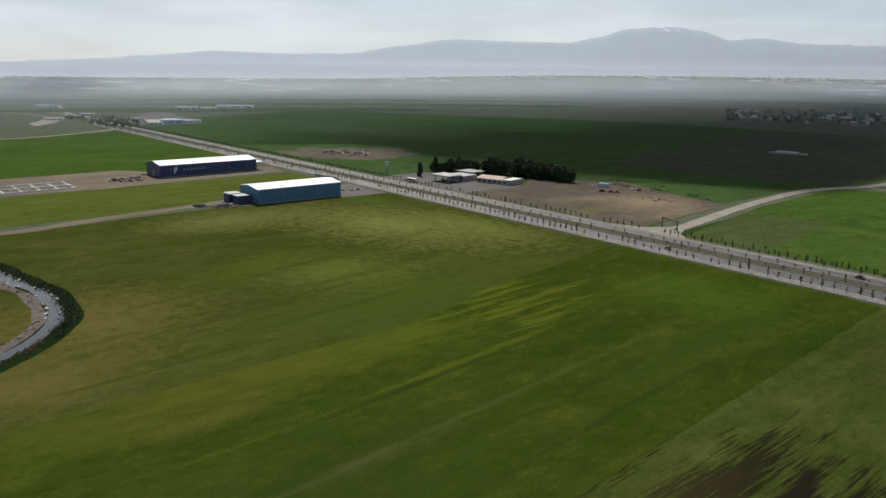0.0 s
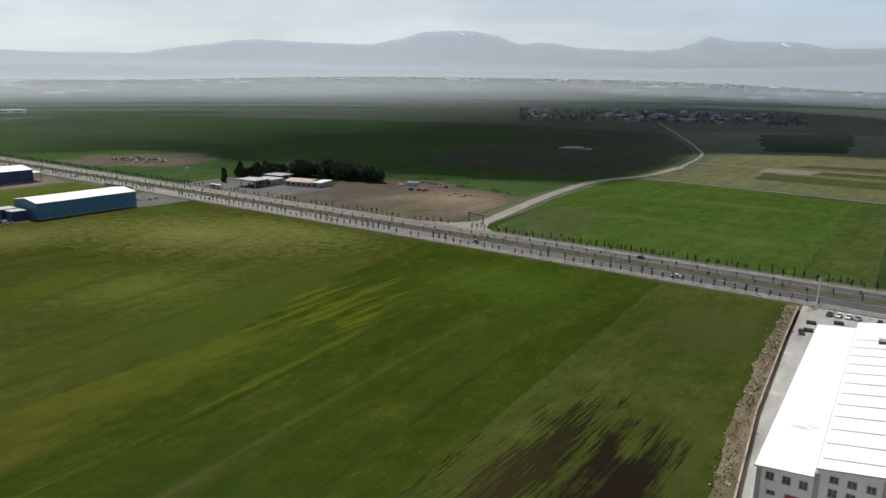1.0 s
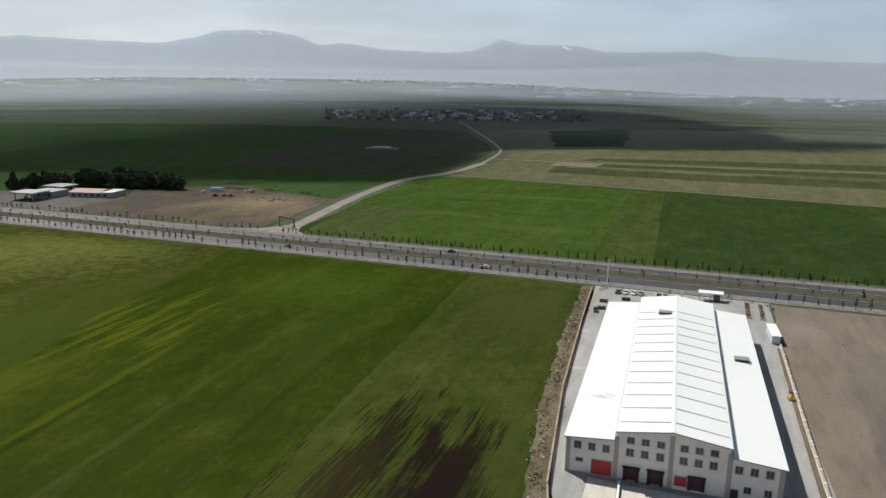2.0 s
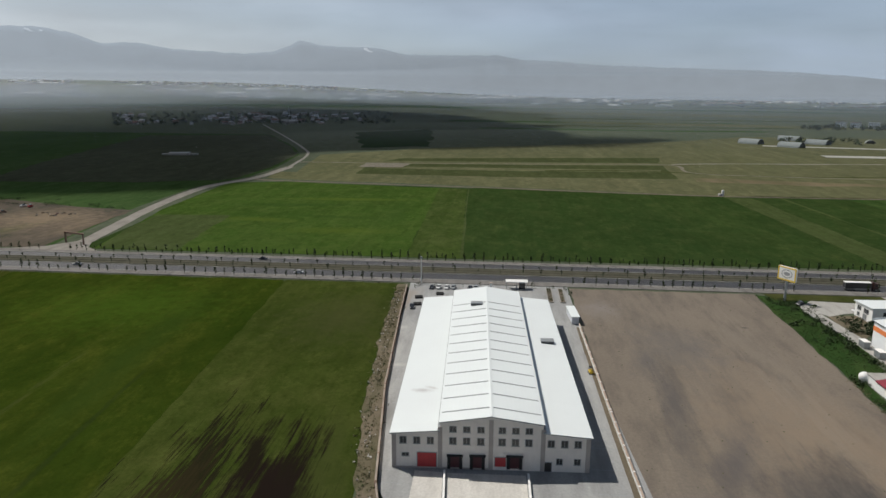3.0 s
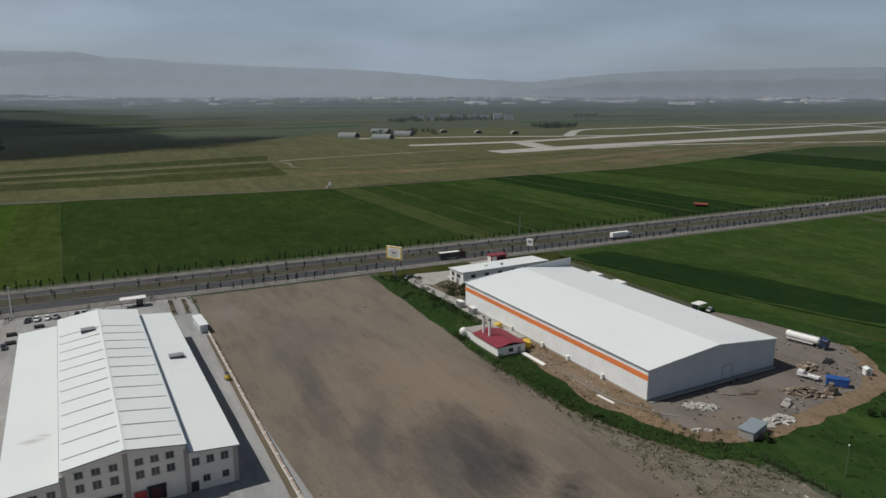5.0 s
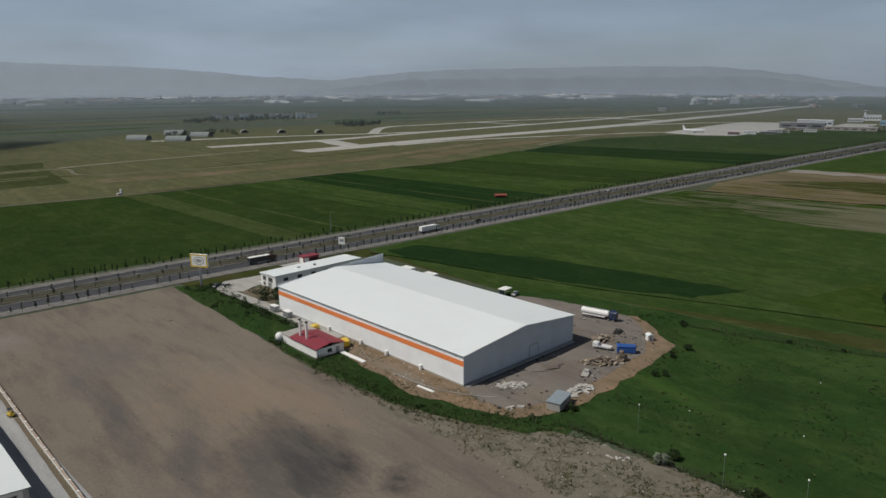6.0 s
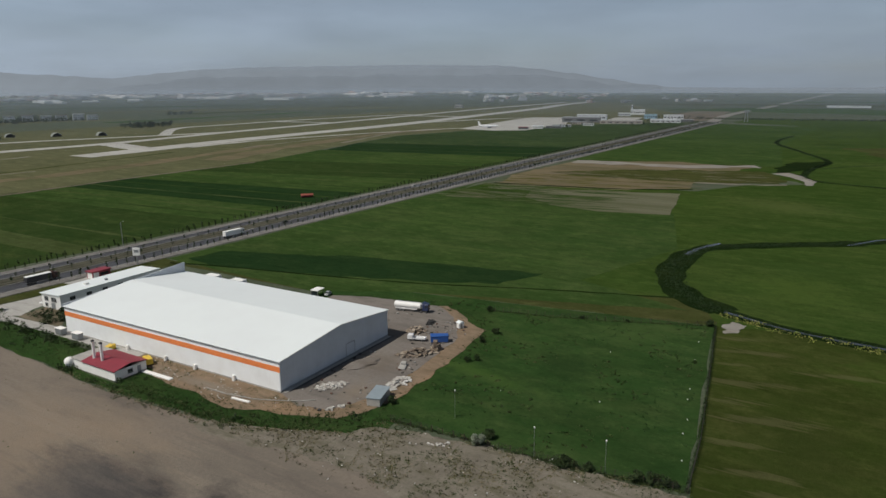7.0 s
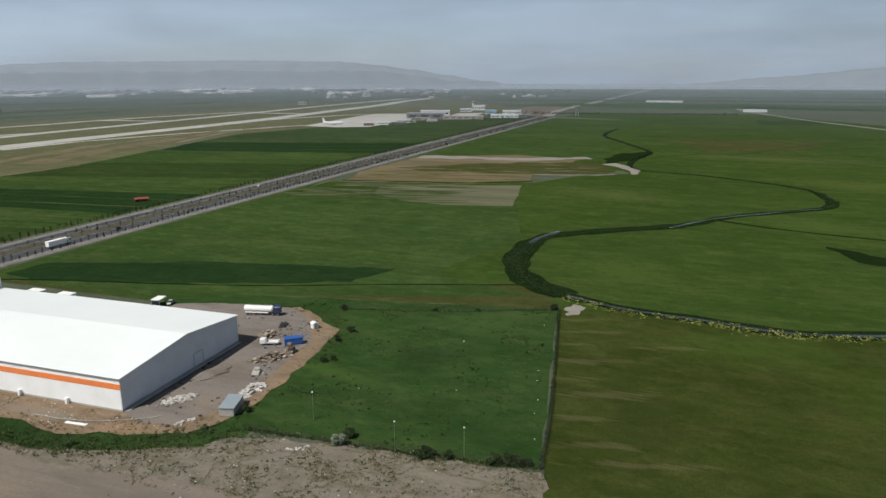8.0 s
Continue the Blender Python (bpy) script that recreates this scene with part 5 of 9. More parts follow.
ribbon("riverbank_west", WEST, 2.0, 0.122, M_REEDBED, "darker lower edge of the river bank", 0.9, -3.2)
ribbon("river_west", WEST, 6.0, 0.135, M_WATER, "still grey river water", 1.9)
ribbon("riverbank_east", EAST[:14], 8.6, 0.10, M_REEDBED, "dark reedy river bank", 2.0)
ribbon("riverbank_east", EAST[5:11], 13.0, 0.104, M_REEDBED, "broad dark reed belt in the stream's bend", 3.0)
ribbon("riverbank_east", EAST[13:], 6, 0.10, M_REEDBED, "dark reedy river bank", 2.0)
sheet("field_east_base", [(640, 40), (1430, 90), (1420, 160), (690, 150)], 0.012, M_MEADOW, "green grass between meadow and crops", 0.8, 12, "", 0.02)
for piece, w in ((EAST[:6], 2.0), ([(350, 83), (366, 80.5), (384, 74)], 2.2), ([(413, 17), (438, 1), (462, -19), (508, -73)], 1.3)):
    ribbon("river_east", piece, w, 0.115, M_WATER, "narrow dark stream", 1.0)
ribbon("ditch_east", [(445, -8), (430, -40), (421, -75), (415, -110)], 3.0, 0.11, M_REEDBED, "dark grassy ditch", 0.8)
ribbon("ditch_strip", [(205, 290), (214, 262), (235.7, 177), (259.5, 115.6), (276.7, 64)], 1.6, 0.1, M_REEDBED, "narrow dark ditch along a field edge", 0.7)
ribbon("ditch_far", [(760, 62), (811, 21), (843, -38), (969, -115), (1089, -220), (1200, -330)], 4.5, 0.11, M_CROP_DEEP, "dark grassy ditch", 1.6, step=8)
ribbon("ditch_far", [(830, -20), (818, -37), (803, -97), (752, -155), (700, -230)], 3.0, 0.115, M_CROP_DEEP, "dark grassy ditch", 1.2, step=8)
ribbon("ditch_far", [(1029, 96), (1070, 20), (1106, -53)], 7, 0.11, M_CROP_DEEP, "dark grass line across the meadow", 3.0, step=10)
ribbon("ditch_far", [(1165, 113), (1212, 13), (1187, -123), (1160, -183)], 9, 0.11, M_CROP_DEEP, "dark grass line across the meadow", 4.0, step=12)
sheet("field_wet", [(802, 92), (830, 57), (773, 61), (740, 72), (700, 92), (740, 100)], 0.1, M_REEDBED, "dark wet hollow beside the stream", 6.0, 6)
sheet("field_far_dark_plot", [(1478, -77), (1474, -191), (1372, -189), (1339, -78)], 0.1, M_CROP_DEEP, "dark green plot far out in the meadow", 6.0, 12)
sheet("field_far_dry_plot", [(1000, 60), (1030, -150), (880, -90), (850, -10)], 0.08, M_ROUGH_GRASS, "dull dry patch in the far meadow", 22.0, 14)
ribbon("lane_meadow", [(1960, -60), (1809, -82), (1541, -157), (1380, -216), (1278, -256), (1150, -320)], 9, 0.12, M_TRACK, "pale lane across the far meadow", 1.5, step=12)
sheet("bare_east", [(1867, 468), (1822, 352), (1586, 335), (1500, 345), (1500, 400), (1566, 425)], 0.09, M_BARE, "bare brown ground beside the airport road", 6, 14)


# ---- clouds that drift over the plain and shade part of it ----
def cloud(name, outline, base_z, deep, label, thin=None):
    """A broad flat-based heap cloud over the ground that it shades, thin at its ragged rim."""
    back = base_z / math.tan(radians(SUN_EL))
    dx, dy = math.sin(radians(SUN_AZ)) * back, math.cos(radians(SUN_AZ)) * back
    edges = [(Vector(p), Vector(q)) for p, q in zip(outline, outline[1:] + outline[:1])]
    xs, ys = [p[0] for p in outline], [p[1] for p in outline]

    def thickness(x, y):
        at, inside, near = Vector((x, y)), False, 1e9
        for p, q in edges:
            if (p.y > y) != (q.y > y) and x < (q.x - p.x) * (y - p.y) / (q.y - p.y) + p.x:
                inside = not inside
            k = min(1.0, max(0.0, (at - p).dot(q - p) / (q - p).length_squared))
            near = min(near, (at - p.lerp(q, k)).length)
        ragged = 70 * noise.fractal(Vector((x * 0.004, y * 0.004, 3)), 0.8, 2.0, 4)
        t = min(1.0, max(0.0, ((near if inside else -near) + 60 + ragged) / 190))
        return t * t * (3 - 2 * t)

    step = 30
    bm = bmesh.new()
    cols, rows = int((max(xs) - min(xs) + 400) / step), int((max(ys) - min(ys) + 400) / step)
    tops, floors, thick = {}, {}, {}
    for i in range(cols + 1):
        for j in range(rows + 1):
            x, y = min(xs) - 200 + i * step, min(ys) - 200 + j * step
            h = thick[i, j] = thickness(x, y) * (thin(x, y) if thin else 1.0)
            heap = 1 + 0.25 * noise.noise(Vector((x * 0.008, y * 0.008, 9)))
            tops[i, j] = (x + dx, y + dy, base_z + deep * h * heap)
            floors[i, j] = (x + dx, y + dy, base_z - 0.3 * deep * h)
    for layer, flip in ((tops, False), (floors, True)):
        made = {}
        for i in range(cols):
            for j in range(rows):
                ring = [(i, j), (i + 1, j), (i + 1, j + 1), (i, j + 1)]
                if max(thick[c] for c in ring) <= 0:
                    continue
                for c in ring:
                    if c not in made:
                        made[c] = bm.verts.new(layer[c])
                f = bm.faces.new([made[c] for c in (reversed(ring) if flip else ring)])
                f.smooth = True
    return solo(name, bm, M_CLOUD, label, "cloud", "structure")


CLOUD_BASE, CLOUD_DEEP = 1400, 150


def cloud_mat():
    """White cloud that thins out with its depth."""
    m, n, l, b = material("cloud_white", 1.0)
    b.inputs["Base Color"].default_value = (0.8, 0.8, 0.8, 1)
    b.inputs["Specular IOR Level"].default_value = 0.0
    xyz = n.new("ShaderNodeSeparateXYZ")
    l.new(n.new("ShaderNodeNewGeometry").outputs["Position"], xyz.inputs[0])
    dense = n.new("ShaderNodeMapRange")
    dense.inputs["From Min"].default_value, dense.inputs["From Max"].default_value = CLOUD_BASE, CLOUD_BASE + CLOUD_DEEP * 0.75
    dense.inputs["To Max"].default_value = 0.87
    l.new(xyz.outputs["Z"], dense.inputs["Value"])
    l.new(dense.outputs["Result"], b.inputs["Alpha"])
    return m


M_CLOUD = cloud_mat()
def western_thinning(x, y):
    t = min(1.0, max(0.0, (x + 1350) / 850))
    return 0.26 + 0.74 * t * t * (3 - 2 * t)


cloud("cloud", [(-404, 478), (-330, 520), (-285, 500), (-275, 585), (-260, 660), (-262, 760), (-275, 900), (-182, 960), (-68, 1005), (60, 1050), (150, 1110), (285, 1275), (109, 1345), (60, 1590), (-19, 1849), (-265, 2420),
                (-698, 2700), (-1100, 2740), (-1449, 2760), (-1900, 2300), (-1864, 1610), (-1740, 980), (-1680, 640), (-1560, 520), (-1239, 420), (-1000, 400), (-871, 400), (-766, 470), (-666, 500), (-592, 470), (-500, 450)],
      CLOUD_BASE, CLOUD_DEEP, "broad heap cloud shading the far plain", western_thinning)
cloud("cloud", [(-2330, 300), (-2340, 470), (-2900, 720), (-3700, 860), (-3900, 560), (-3100, 320)], CLOUD_BASE, CLOUD_DEEP, "small thin cloud drifting over the plain", lambda x, y: 0.3)

# ---- the pale hall with the wide white roof ----
def window(parent, m, w, h, bars=1, dark=None):
    """A window on a wall: a frame proud of the wall, a sill and panes; m puts its lower middle on the wall, local -y outwards."""
    fr = boxes((-w / 2 - 0.08, -0.06, 0, -w / 2, 0.05, h), (w / 2, -0.06, 0, w / 2 + 0.08, 0.05, h), (-w / 2 - 0.08, -0.06, h, w / 2 + 0.08, 0.05, h + 0.08),
               (-w / 2 - 0.08, -0.06, -0.08, w / 2 + 0.08, 0.05, 0), *[(-w / 2 + w * (k + 1) / (bars + 1) - 0.035, -0.05, 0, -w / 2 + w * (k + 1) / (bars + 1) + 0.035, 0.04, h) for k in range(bars)])
    f = part("window", fr, M_GREY_TRIM, parent)
    f.matrix_local = m
    for k in range(bars + 1):
        a, b = -w / 2 + w * k / (bars + 1) + 0.04, -w / 2 + w * (k + 1) / (bars + 1) - 0.04
        part("pane", boxes((a, -0.025, 0.02, b, -0.01, h - 0.02)), M_GLASS, f)
    part("sill", boxes((-w / 2 - 0.15, -0.16, -0.16, w / 2 + 0.15, 0.0, -0.082)), M_SLAB, f)
    return f


def shutter(parent, m, w, h, mat, label, canopy=False):
    """A roller door set in a frame, with slats and, for a dock, rubber buffers and a hood."""
    f = part("door", boxes((-w / 2 - 0.15, -0.1, 0, -w / 2, 0.05, h + 0.15), (w / 2, -0.1, 0, w / 2 + 0.15, 0.05, h + 0.15), (-w / 2, -0.1, h, w / 2, 0.05, h + 0.15)), M_GREY_TRIM, parent, label)
    f.matrix_local = m
    n = max(5, int(h / 0.45))
    part("door_leaf", boxes(*[(-w / 2, -0.03, h * k / n + 0.01, w / 2, 0.0, h * (k + 1) / n - 0.01) for k in range(n)], (-w / 2, -0.012, 0, w / 2, 0.02, h)), mat, f)
    if canopy:
        part("dock_hood", boxes((-w / 2 - 0.5, -0.75, h + 0.16, w / 2 + 0.5, 0.0, h + 0.42), bevel=0.03), M_TYRE, f)
        for s in (-1, 1):
            part("dock_buffer", boxes((s * w / 2 - 0.35, -0.6, 0.1, s * w / 2 + 0.35, -0.11, h), bevel=0.04), M_TYRE, f)
    return f


HALL = pose(-24.3, 144.6, 0, 0, 0, 2.4)
W, LEN = 44.8, 104.5
hall = thing("factory_hall", "long pale factory hall with stepped white metal roof and red doors", "hall", HALL)
Z_OUT, Z_IN, Z_EAVE, Z_TOP = 8.7, 9.6, 11.6, 13.3
XA, XB, XM = 11.0, 34.2, 22.5
T = 0.3
front = [(0, 0), (W, 0), (W, Z_OUT), (XB, Z_IN), (XB, Z_EAVE), (XM, Z_TOP), (XA, Z_EAVE), (XA, Z_IN), (0, Z_OUT)]
part("wall", prism(front, 0, T), M_WALL_PANEL, hall, "pale beige front wall")
part("wall", prism(front, LEN - T, LEN), M_WALL_PANEL, hall)
part("wall", boxes((0, T, 0, T, LEN - T, Z_OUT)), M_WALL_PANEL, hall)
part("wall", boxes((W - T, T, 0, W, LEN - T, Z_OUT)), M_WALL_PANEL, hall)
part("clerestory_wall", boxes((XA, T, Z_IN - 0.5, XA + T, LEN - T, Z_EAVE - 0.02)), M_GREY_TRIM, hall)
part("clerestory_wall", boxes((XB - T, T, Z_IN - 0.5, XB, LEN - T, Z_EAVE - 0.02)), M_GREY_TRIM, hall)


def roof_plane(x0, z0, x1, z1, y0, y1, thick=0.18):
    return prism([(x0, z0), (x1, z1), (x1, z1 + thick), (x0, z0 + thick)], y0, y1)


part("roof", roof_plane(-0.45, Z_OUT - 0.03, XA, Z_IN, -0.4, LEN + 0.4), M_ROOF_STAINED, hall, "white roof with a grey stain")
part("roof", roof_plane(XB, Z_IN, W + 0.45, Z_OUT - 0.03, -0.4, LEN + 0.4), M_ROOF_WHITE, hall)
part("roof", roof_plane(XA - 0.3, Z_EAVE - 0.02, XM, Z_TOP, -0.4, LEN + 0.4), M_ROOF_WHITE, hall)
part("roof", roof_plane(XM, Z_TOP, XB + 0.3, Z_EAVE - 0.02, -0.4, LEN + 0.4), M_ROOF_WHITE, hall)
part("ridge_cap", prism([(XM - 0.45, Z_TOP + 0.14), (XM, Z_TOP + 0.22), (XM + 0.45, Z_TOP + 0.14), (XM + 0.45, Z_TOP + 0.19), (XM, Z_TOP + 0.28), (XM - 0.45, Z_TOP + 0.19)], -0.42, LEN + 0.42), M_ROOF_WHITE, hall)
for x0, z0, x1, z1 in ((XA + 0.2, Z_EAVE, XM - 0.5, Z_TOP), (XB - 0.2, Z_EAVE, XM + 0.5, Z_TOP)):
    for k in range(12):
        y = 4.2 + 7.42 * k
        a, b = z0 + 0.19, z1 + 0.12
        part("roof_strip", prism([(x0, a), (x1, b), (x1, b + 0.12), (x0, a + 0.12)], y, y + 0.34), M_LIGHT_TRIM, hall)
for x in (-0.55, W + 0.35):
    part("gutter", boxes((x, -0.4, Z_OUT - 0.12, x + 0.2, LEN + 0.4, Z_OUT + 0.1)), M_GREY_TRIM, hall)
for x in (XA - 0.6, XB + 0.05):
    part("gutter", boxes((x, -0.3, Z_IN + 0.12, x + 0.55, LEN + 0.3, Z_IN + 0.32)), M_GREY_TRIM, hall)
for x, y, z in ((19.05, 84.5, 12.85), (40.6, 59.2, 9.15)):
    v = part("roof_vent", boxes((x - 2.0, y - 1.4, z - 0.3, x + 2.0, y + 1.4, z + 0.9), bevel=0.08), M_GREY_TRIM, hall, "grey boxed roof vent")
    part("louvre", boxes(*[(x - 1.8, y - 1.47, z + 0.05 + 0.2 * k, x + 1.8, y - 1.41, z + 0.15 + 0.2 * k) for k in range(4)]), M_DARK, v)
for x, z in ((0.5, Z_OUT), (XA, Z_IN + 1.2), (XM, Z_TOP - 0.5), (XB, Z_IN + 1.2), (W - 0.5, Z_OUT)):
    part("pilaster", boxes((x - 0.5, -0.12, 0, x + 0.5, 0.0, z - 0.35)), M_PILASTER, hall)
part("plinth", boxes((0, -0.1, 0, XA - 0.5, -0.002, 0.5), (XA + 0.5, -0.1, 0, XM - 0.5, -0.002, 0.5)), M_PILASTER, hall)
part("fascia", prism([(-0.45, Z_OUT - 0.1), (XA, Z_IN - 0.06), (XA, Z_IN + 0.17), (-0.45, Z_OUT + 0.13)], -0.46, -0.41), M_GREY_TRIM, hall)
part("fascia", prism([(W + 0.45, Z_OUT - 0.1), (XB, Z_IN - 0.06), (XB, Z_IN + 0.17), (W + 0.45, Z_OUT + 0.13)], -0.46, -0.41), M_GREY_TRIM, hall)
part("fascia", prism([(XA - 0.3, Z_EAVE - 0.12), (XM, Z_TOP - 0.1), (XB + 0.3, Z_EAVE - 0.12), (XB + 0.3, Z_EAVE + 0.13), (XM, Z_TOP + 0.17), (XA - 0.3, Z_EAVE + 0.13)], -0.46, -0.41), M_GREY_TRIM, hall)
for x in (2.6, 5.7, 8.8, 36.0, 39.0, 42.0):
    window(hall, pose(x, 0, 6.25), 1.5, 1.6)
for x in (13.9, 17.0, 20.2, 25.0, 28.0, 31.0):
    window(hall, pose(x, 0, 6.3), 1.55, 1.6)
    window(hall, pose(x, 0, 9.3), 1.55, 1.35)
window(hall, pose(3.1, 0, 3.1), 1.6, 0.75)
window(hall, pose(38.0, 0, 2.0), 1.4, 1.4)
window(hall, pose(42.0, 0, 2.0), 1.4, 1.4)
shutter(hall, pose(8.0, 0, 0.0), 4.3, 4.0, M_RED, "closed red roller door")
shutter(hall, pose(14.4, 0, 0.3), 2.7, 3.0, M_DOCK, "dark maroon loading dock door", True)
shutter(hall, pose(19.5, 0, 0.3), 2.7, 3.1, M_DOCK, "dark maroon loading dock door", True)
shutter(hall, pose(24.7, 0, 1.0), 2.4, 2.3, M_RED, "closed red door")
shutter(hall, pose(27.9, 0, 0.6), 2.8, 2.9, M_DOCK, "dark maroon loading dock door", True)
shutter(hall, pose(35.3, 0, 0.0), 1.8, 2.4, M_DARK, "dark personnel door")
for y in range(8, 100, 12):
    window(hall, pose(W, y, 5.2, 0, 0, 90), 3.0, 1.4, 2)

# yard of the pale hall
sheet("yard_concrete", [(-26, 136), (-18.8, 120), (34, 122), (30.2, 177), (28.2, 248), (27.8, 299.5), (-41, 299.5), (-38.2, 251), (-33, 187)], 0.13, M_CONCRETE, "grey concrete factory yard", 0.2, 10)
sheet("verge_dirt", [(-19.5, 112), (-26.6, 136), (-33.4, 187), (-38.8, 251), (-41.8, 297), (-46.4, 297), (-43.6, 251), (-38.6, 187), (-31.4, 136), (-24.6, 112)], 0.1, M_VERGE, "rubble-strewn weedy dirt beside the boundary wall", 1.3, 3)


def rubble_scatter(name, spots, size, mat, label, seed):
    """Many small loose stones and scraps, joined."""
    r = random.Random(seed)
    bm = bmesh.new()
    for x, y in spots:
        a = size * r.uniform(0.4, 1.4)
        box(bm, -a / 2, -a * r.uniform(0.25, 0.5), 0, a / 2, a * r.uniform(0.25, 0.5), a * r.uniform(0.2, 0.6), 0.0, pose(x, y, 0.1, r.uniform(-12, 12), r.uniform(-12, 12), r.uniform(0, 360)))
    return solo(name, bm, mat, label, "rubble", "stuff")


sheet("yard_slab", [(-18.9, 143.6), (-12.6, 143.4), (-11, 121), (-18.4, 120)], 0.16, M_YARD_SLAB, "pale concrete ramp slab", 0.05, 10)
sheet("yard_slab", [(-11.6, 143.2), (6.2, 143.8), (6.8, 122), (-10.2, 121)], 0.16, M_YARD_SLAB, "pale concrete loading apron", 0.05, 10)
sheet("yard_slab", [(7.2, 141.2), (16.5, 142), (17.2, 124), (7.6, 122)], 0.16, M_CONCRETE, "grey concrete loading apron", 0.05, 10)


# joints between the yard's cast slabs
bm = bmesh.new()
for k in range(17):
    y = 128 + 10 * k
    x_l = -25.0 - (y - 136) * 0.105
    box(bm, x_l, y - 0.09, 0.12, x_l + 3.6 + (y - 128) * 0.06, y + 0.09, 0.136)
    box(bm, 21.2 - (y - 147) * 0.045, y - 0.09, 0.12, 28.6 - (y - 147) * 0.014, y + 0.09, 0.136)
for y in (262, 274, 286):
    box(bm, -34, y - 0.09, 0.12, 17, y + 0.09, 0.136)
for x in (-22, -10, 2, 13):
    box(bm, x - 0.09, 251, 0.12, x + 0.09, 298, 0.136)
solo("yard_trim", bm, M_GREY_TRIM, "dark joints between concrete slabs", "", "structure")


def wall_line(name, pts, width, height, mats, label, cap=0.12, piers=0.0):
    """A low boundary wall with a coping, along straight runs."""
    w = thing(name, label, "wall", None, "", "structure")
    for a, b in zip(pts, pts[1:]):
        d = Vector(b) - Vector(a)
        m = pose(*a, 0, 0, 0, math.degrees(math.atan2(d.y, d.x)))
        body = part("wall_body", boxes((0, -width / 2, 0, d.length, width / 2, height)), mats[0], w)
        body.matrix_local = m
        cp = part("coping", boxes((0, -width / 2 - 0.06, height, d.length, width / 2 + 0.06, height + cap)), mats[1], w)
        cp.matrix_local = m
        if piers:
            for k in range(int(d.length / piers) + 1):
                pr = part("pier", boxes((k * piers - 0.2, -width / 2 - 0.1, 0, k * piers + 0.2, width / 2 + 0.1, height + cap + 0.08)), mats[0], w)
                pr.matrix_local = m
    return w


M_BRICKRED = earth_mat("brown_wall", (0.26, 0.17, 0.13), (0.32, 0.22, 0.17), (0.18, 0.13, 0.10), 0, 0.3, 2.0)
M_COPING = earth_mat("tan_coping", (0.35, 0.29, 0.24), (0.42, 0.36, 0.31), (0.24, 0.20, 0.165), 0, 0.3, 2.0)
M_TERRACOTTA = earth_mat("terracotta_coping", (0.46, 0.36, 0.29), (0.52, 0.43, 0.36), (0.36, 0.28, 0.22), 0, 0.3, 2.0)
wall_line("boundary_wall", [(-20.6, 112), (-26.5, 136), (-33.2, 187), (-38.6, 251), (-41.6, 292)], 0.35, 1.5, (M_BRICKRED, M_COPING), "brown boundary wall with pale tan coping", 0.12, 12.0)
sheet("planting_strip", [(26.8, 247), (27.8, 247), (29.2, 177), (30.4, 134), (29.0, 134), (28.0, 177)], 0.17, M_BARE, "bare soil strip along the wall", 0.15, 4)
wall_line("boundary_wall", [(33.5, 118), (30.6, 134), (29.4, 177.5), (28.0, 248)], 0.35, 1.2, (M_WHITE, M_TERRACOTTA), "pale boundary wall with terracotta coping", 0.12, 6.0)
wall_line("ramp_wall", [(-12.1, 143), (-10.6, 121)], 0.35, 0.9, (M_WHITE, M_WHITE), "white ramp side wall")
wall_line("ramp_wall", [(6.7, 143.4), (7.2, 121)], 0.35, 0.9, (M_WHITE, M_WHITE), "white ramp side wall")

# ---- the long white hall with the orange band ----
HALL_E = pose(128.6, 137.6, 0, 0, 0, 2.2)
WE, LE, ZE, ZR = 52.0, 100.5, 9.3, 11.9
store = thing("storage_hall", "long white storage hall with orange band and low gable roof", "hall", HALL_E)
gable = [(0, 0), (WE, 0), (WE, ZE), (WE / 2 + 1, ZR), (0, ZE)]
# gables are greyer and bluer than the sides: their shade is painted in
part("wall", prism(gable, 0, 0.3), M_GREY_WALL, store, "gable wall clad in a shaded grey-white tone")
part("wall", prism(gable, LE - 0.3, LE), M_GREY_WALL, store)
part("wall", boxes((0, 0.3, 0, 0.3, LE - 0.3, ZE)), M_HALL_WHITE, store, "white side wall")
part("wall", boxes((WE - 0.3, 0.3, 0, WE, LE - 0.3, ZE)), M_WHITE, store)
part("orange_band", boxes((-0.06, -0.05, 6.1, -0.002, LE, 7.7)), M_ORANGE, store, "broad orange band")
part("roof", roof_plane(-0.4, ZE - 0.02, WE / 2 + 1, ZR + 0.02, -0.3, LE + 0.3), M_ROOF_WHITE, store)
part("roof", roof_plane(WE / 2 + 1, ZR + 0.02, WE + 0.4, ZE - 0.02, -0.3, LE + 0.3), M_ROOF_WHITE, store)
part("gutter", boxes((-0.52, -0.3, ZE - 0.02, -0.41, LE + 0.3, ZE + 0.12)), M_GREY_TRIM, store)
part("gutter", boxes((WE + 0.41, -0.3, ZE - 0.2, WE + 0.62, LE + 0.3, ZE + 0.12)), M_GREY_TRIM, store)
part("fascia", prism([(-0.4, ZE - 0.1), (WE / 2 + 1, ZR - 0.06), (WE + 0.4, ZE - 0.1), (WE + 0.4, ZE + 0.14), (WE / 2 + 1, ZR + 0.2), (-0.4, ZE + 0.14)], -0.37, -0.31), M_WHITE, store)
part("plinth", boxes((0, -0.08, 0, WE, -0.002, 0.7)), M_GREY_TRIM, store, "dark plinth")
part("plinth", boxes((-0.08, 0, 0, -0.002, LE, 0.5)), M_SLAB, store)
part("apron", boxes((0.5, -1.3, 0, WE, -0.09, 0.2)), M_SLAB, store, "narrow concrete apron")
part("drain_channel", boxes((1.5, -2.0, 0, WE + 1.0, -1.305, 0.16)), M_DARK, store, "dark open drain beside the gable")
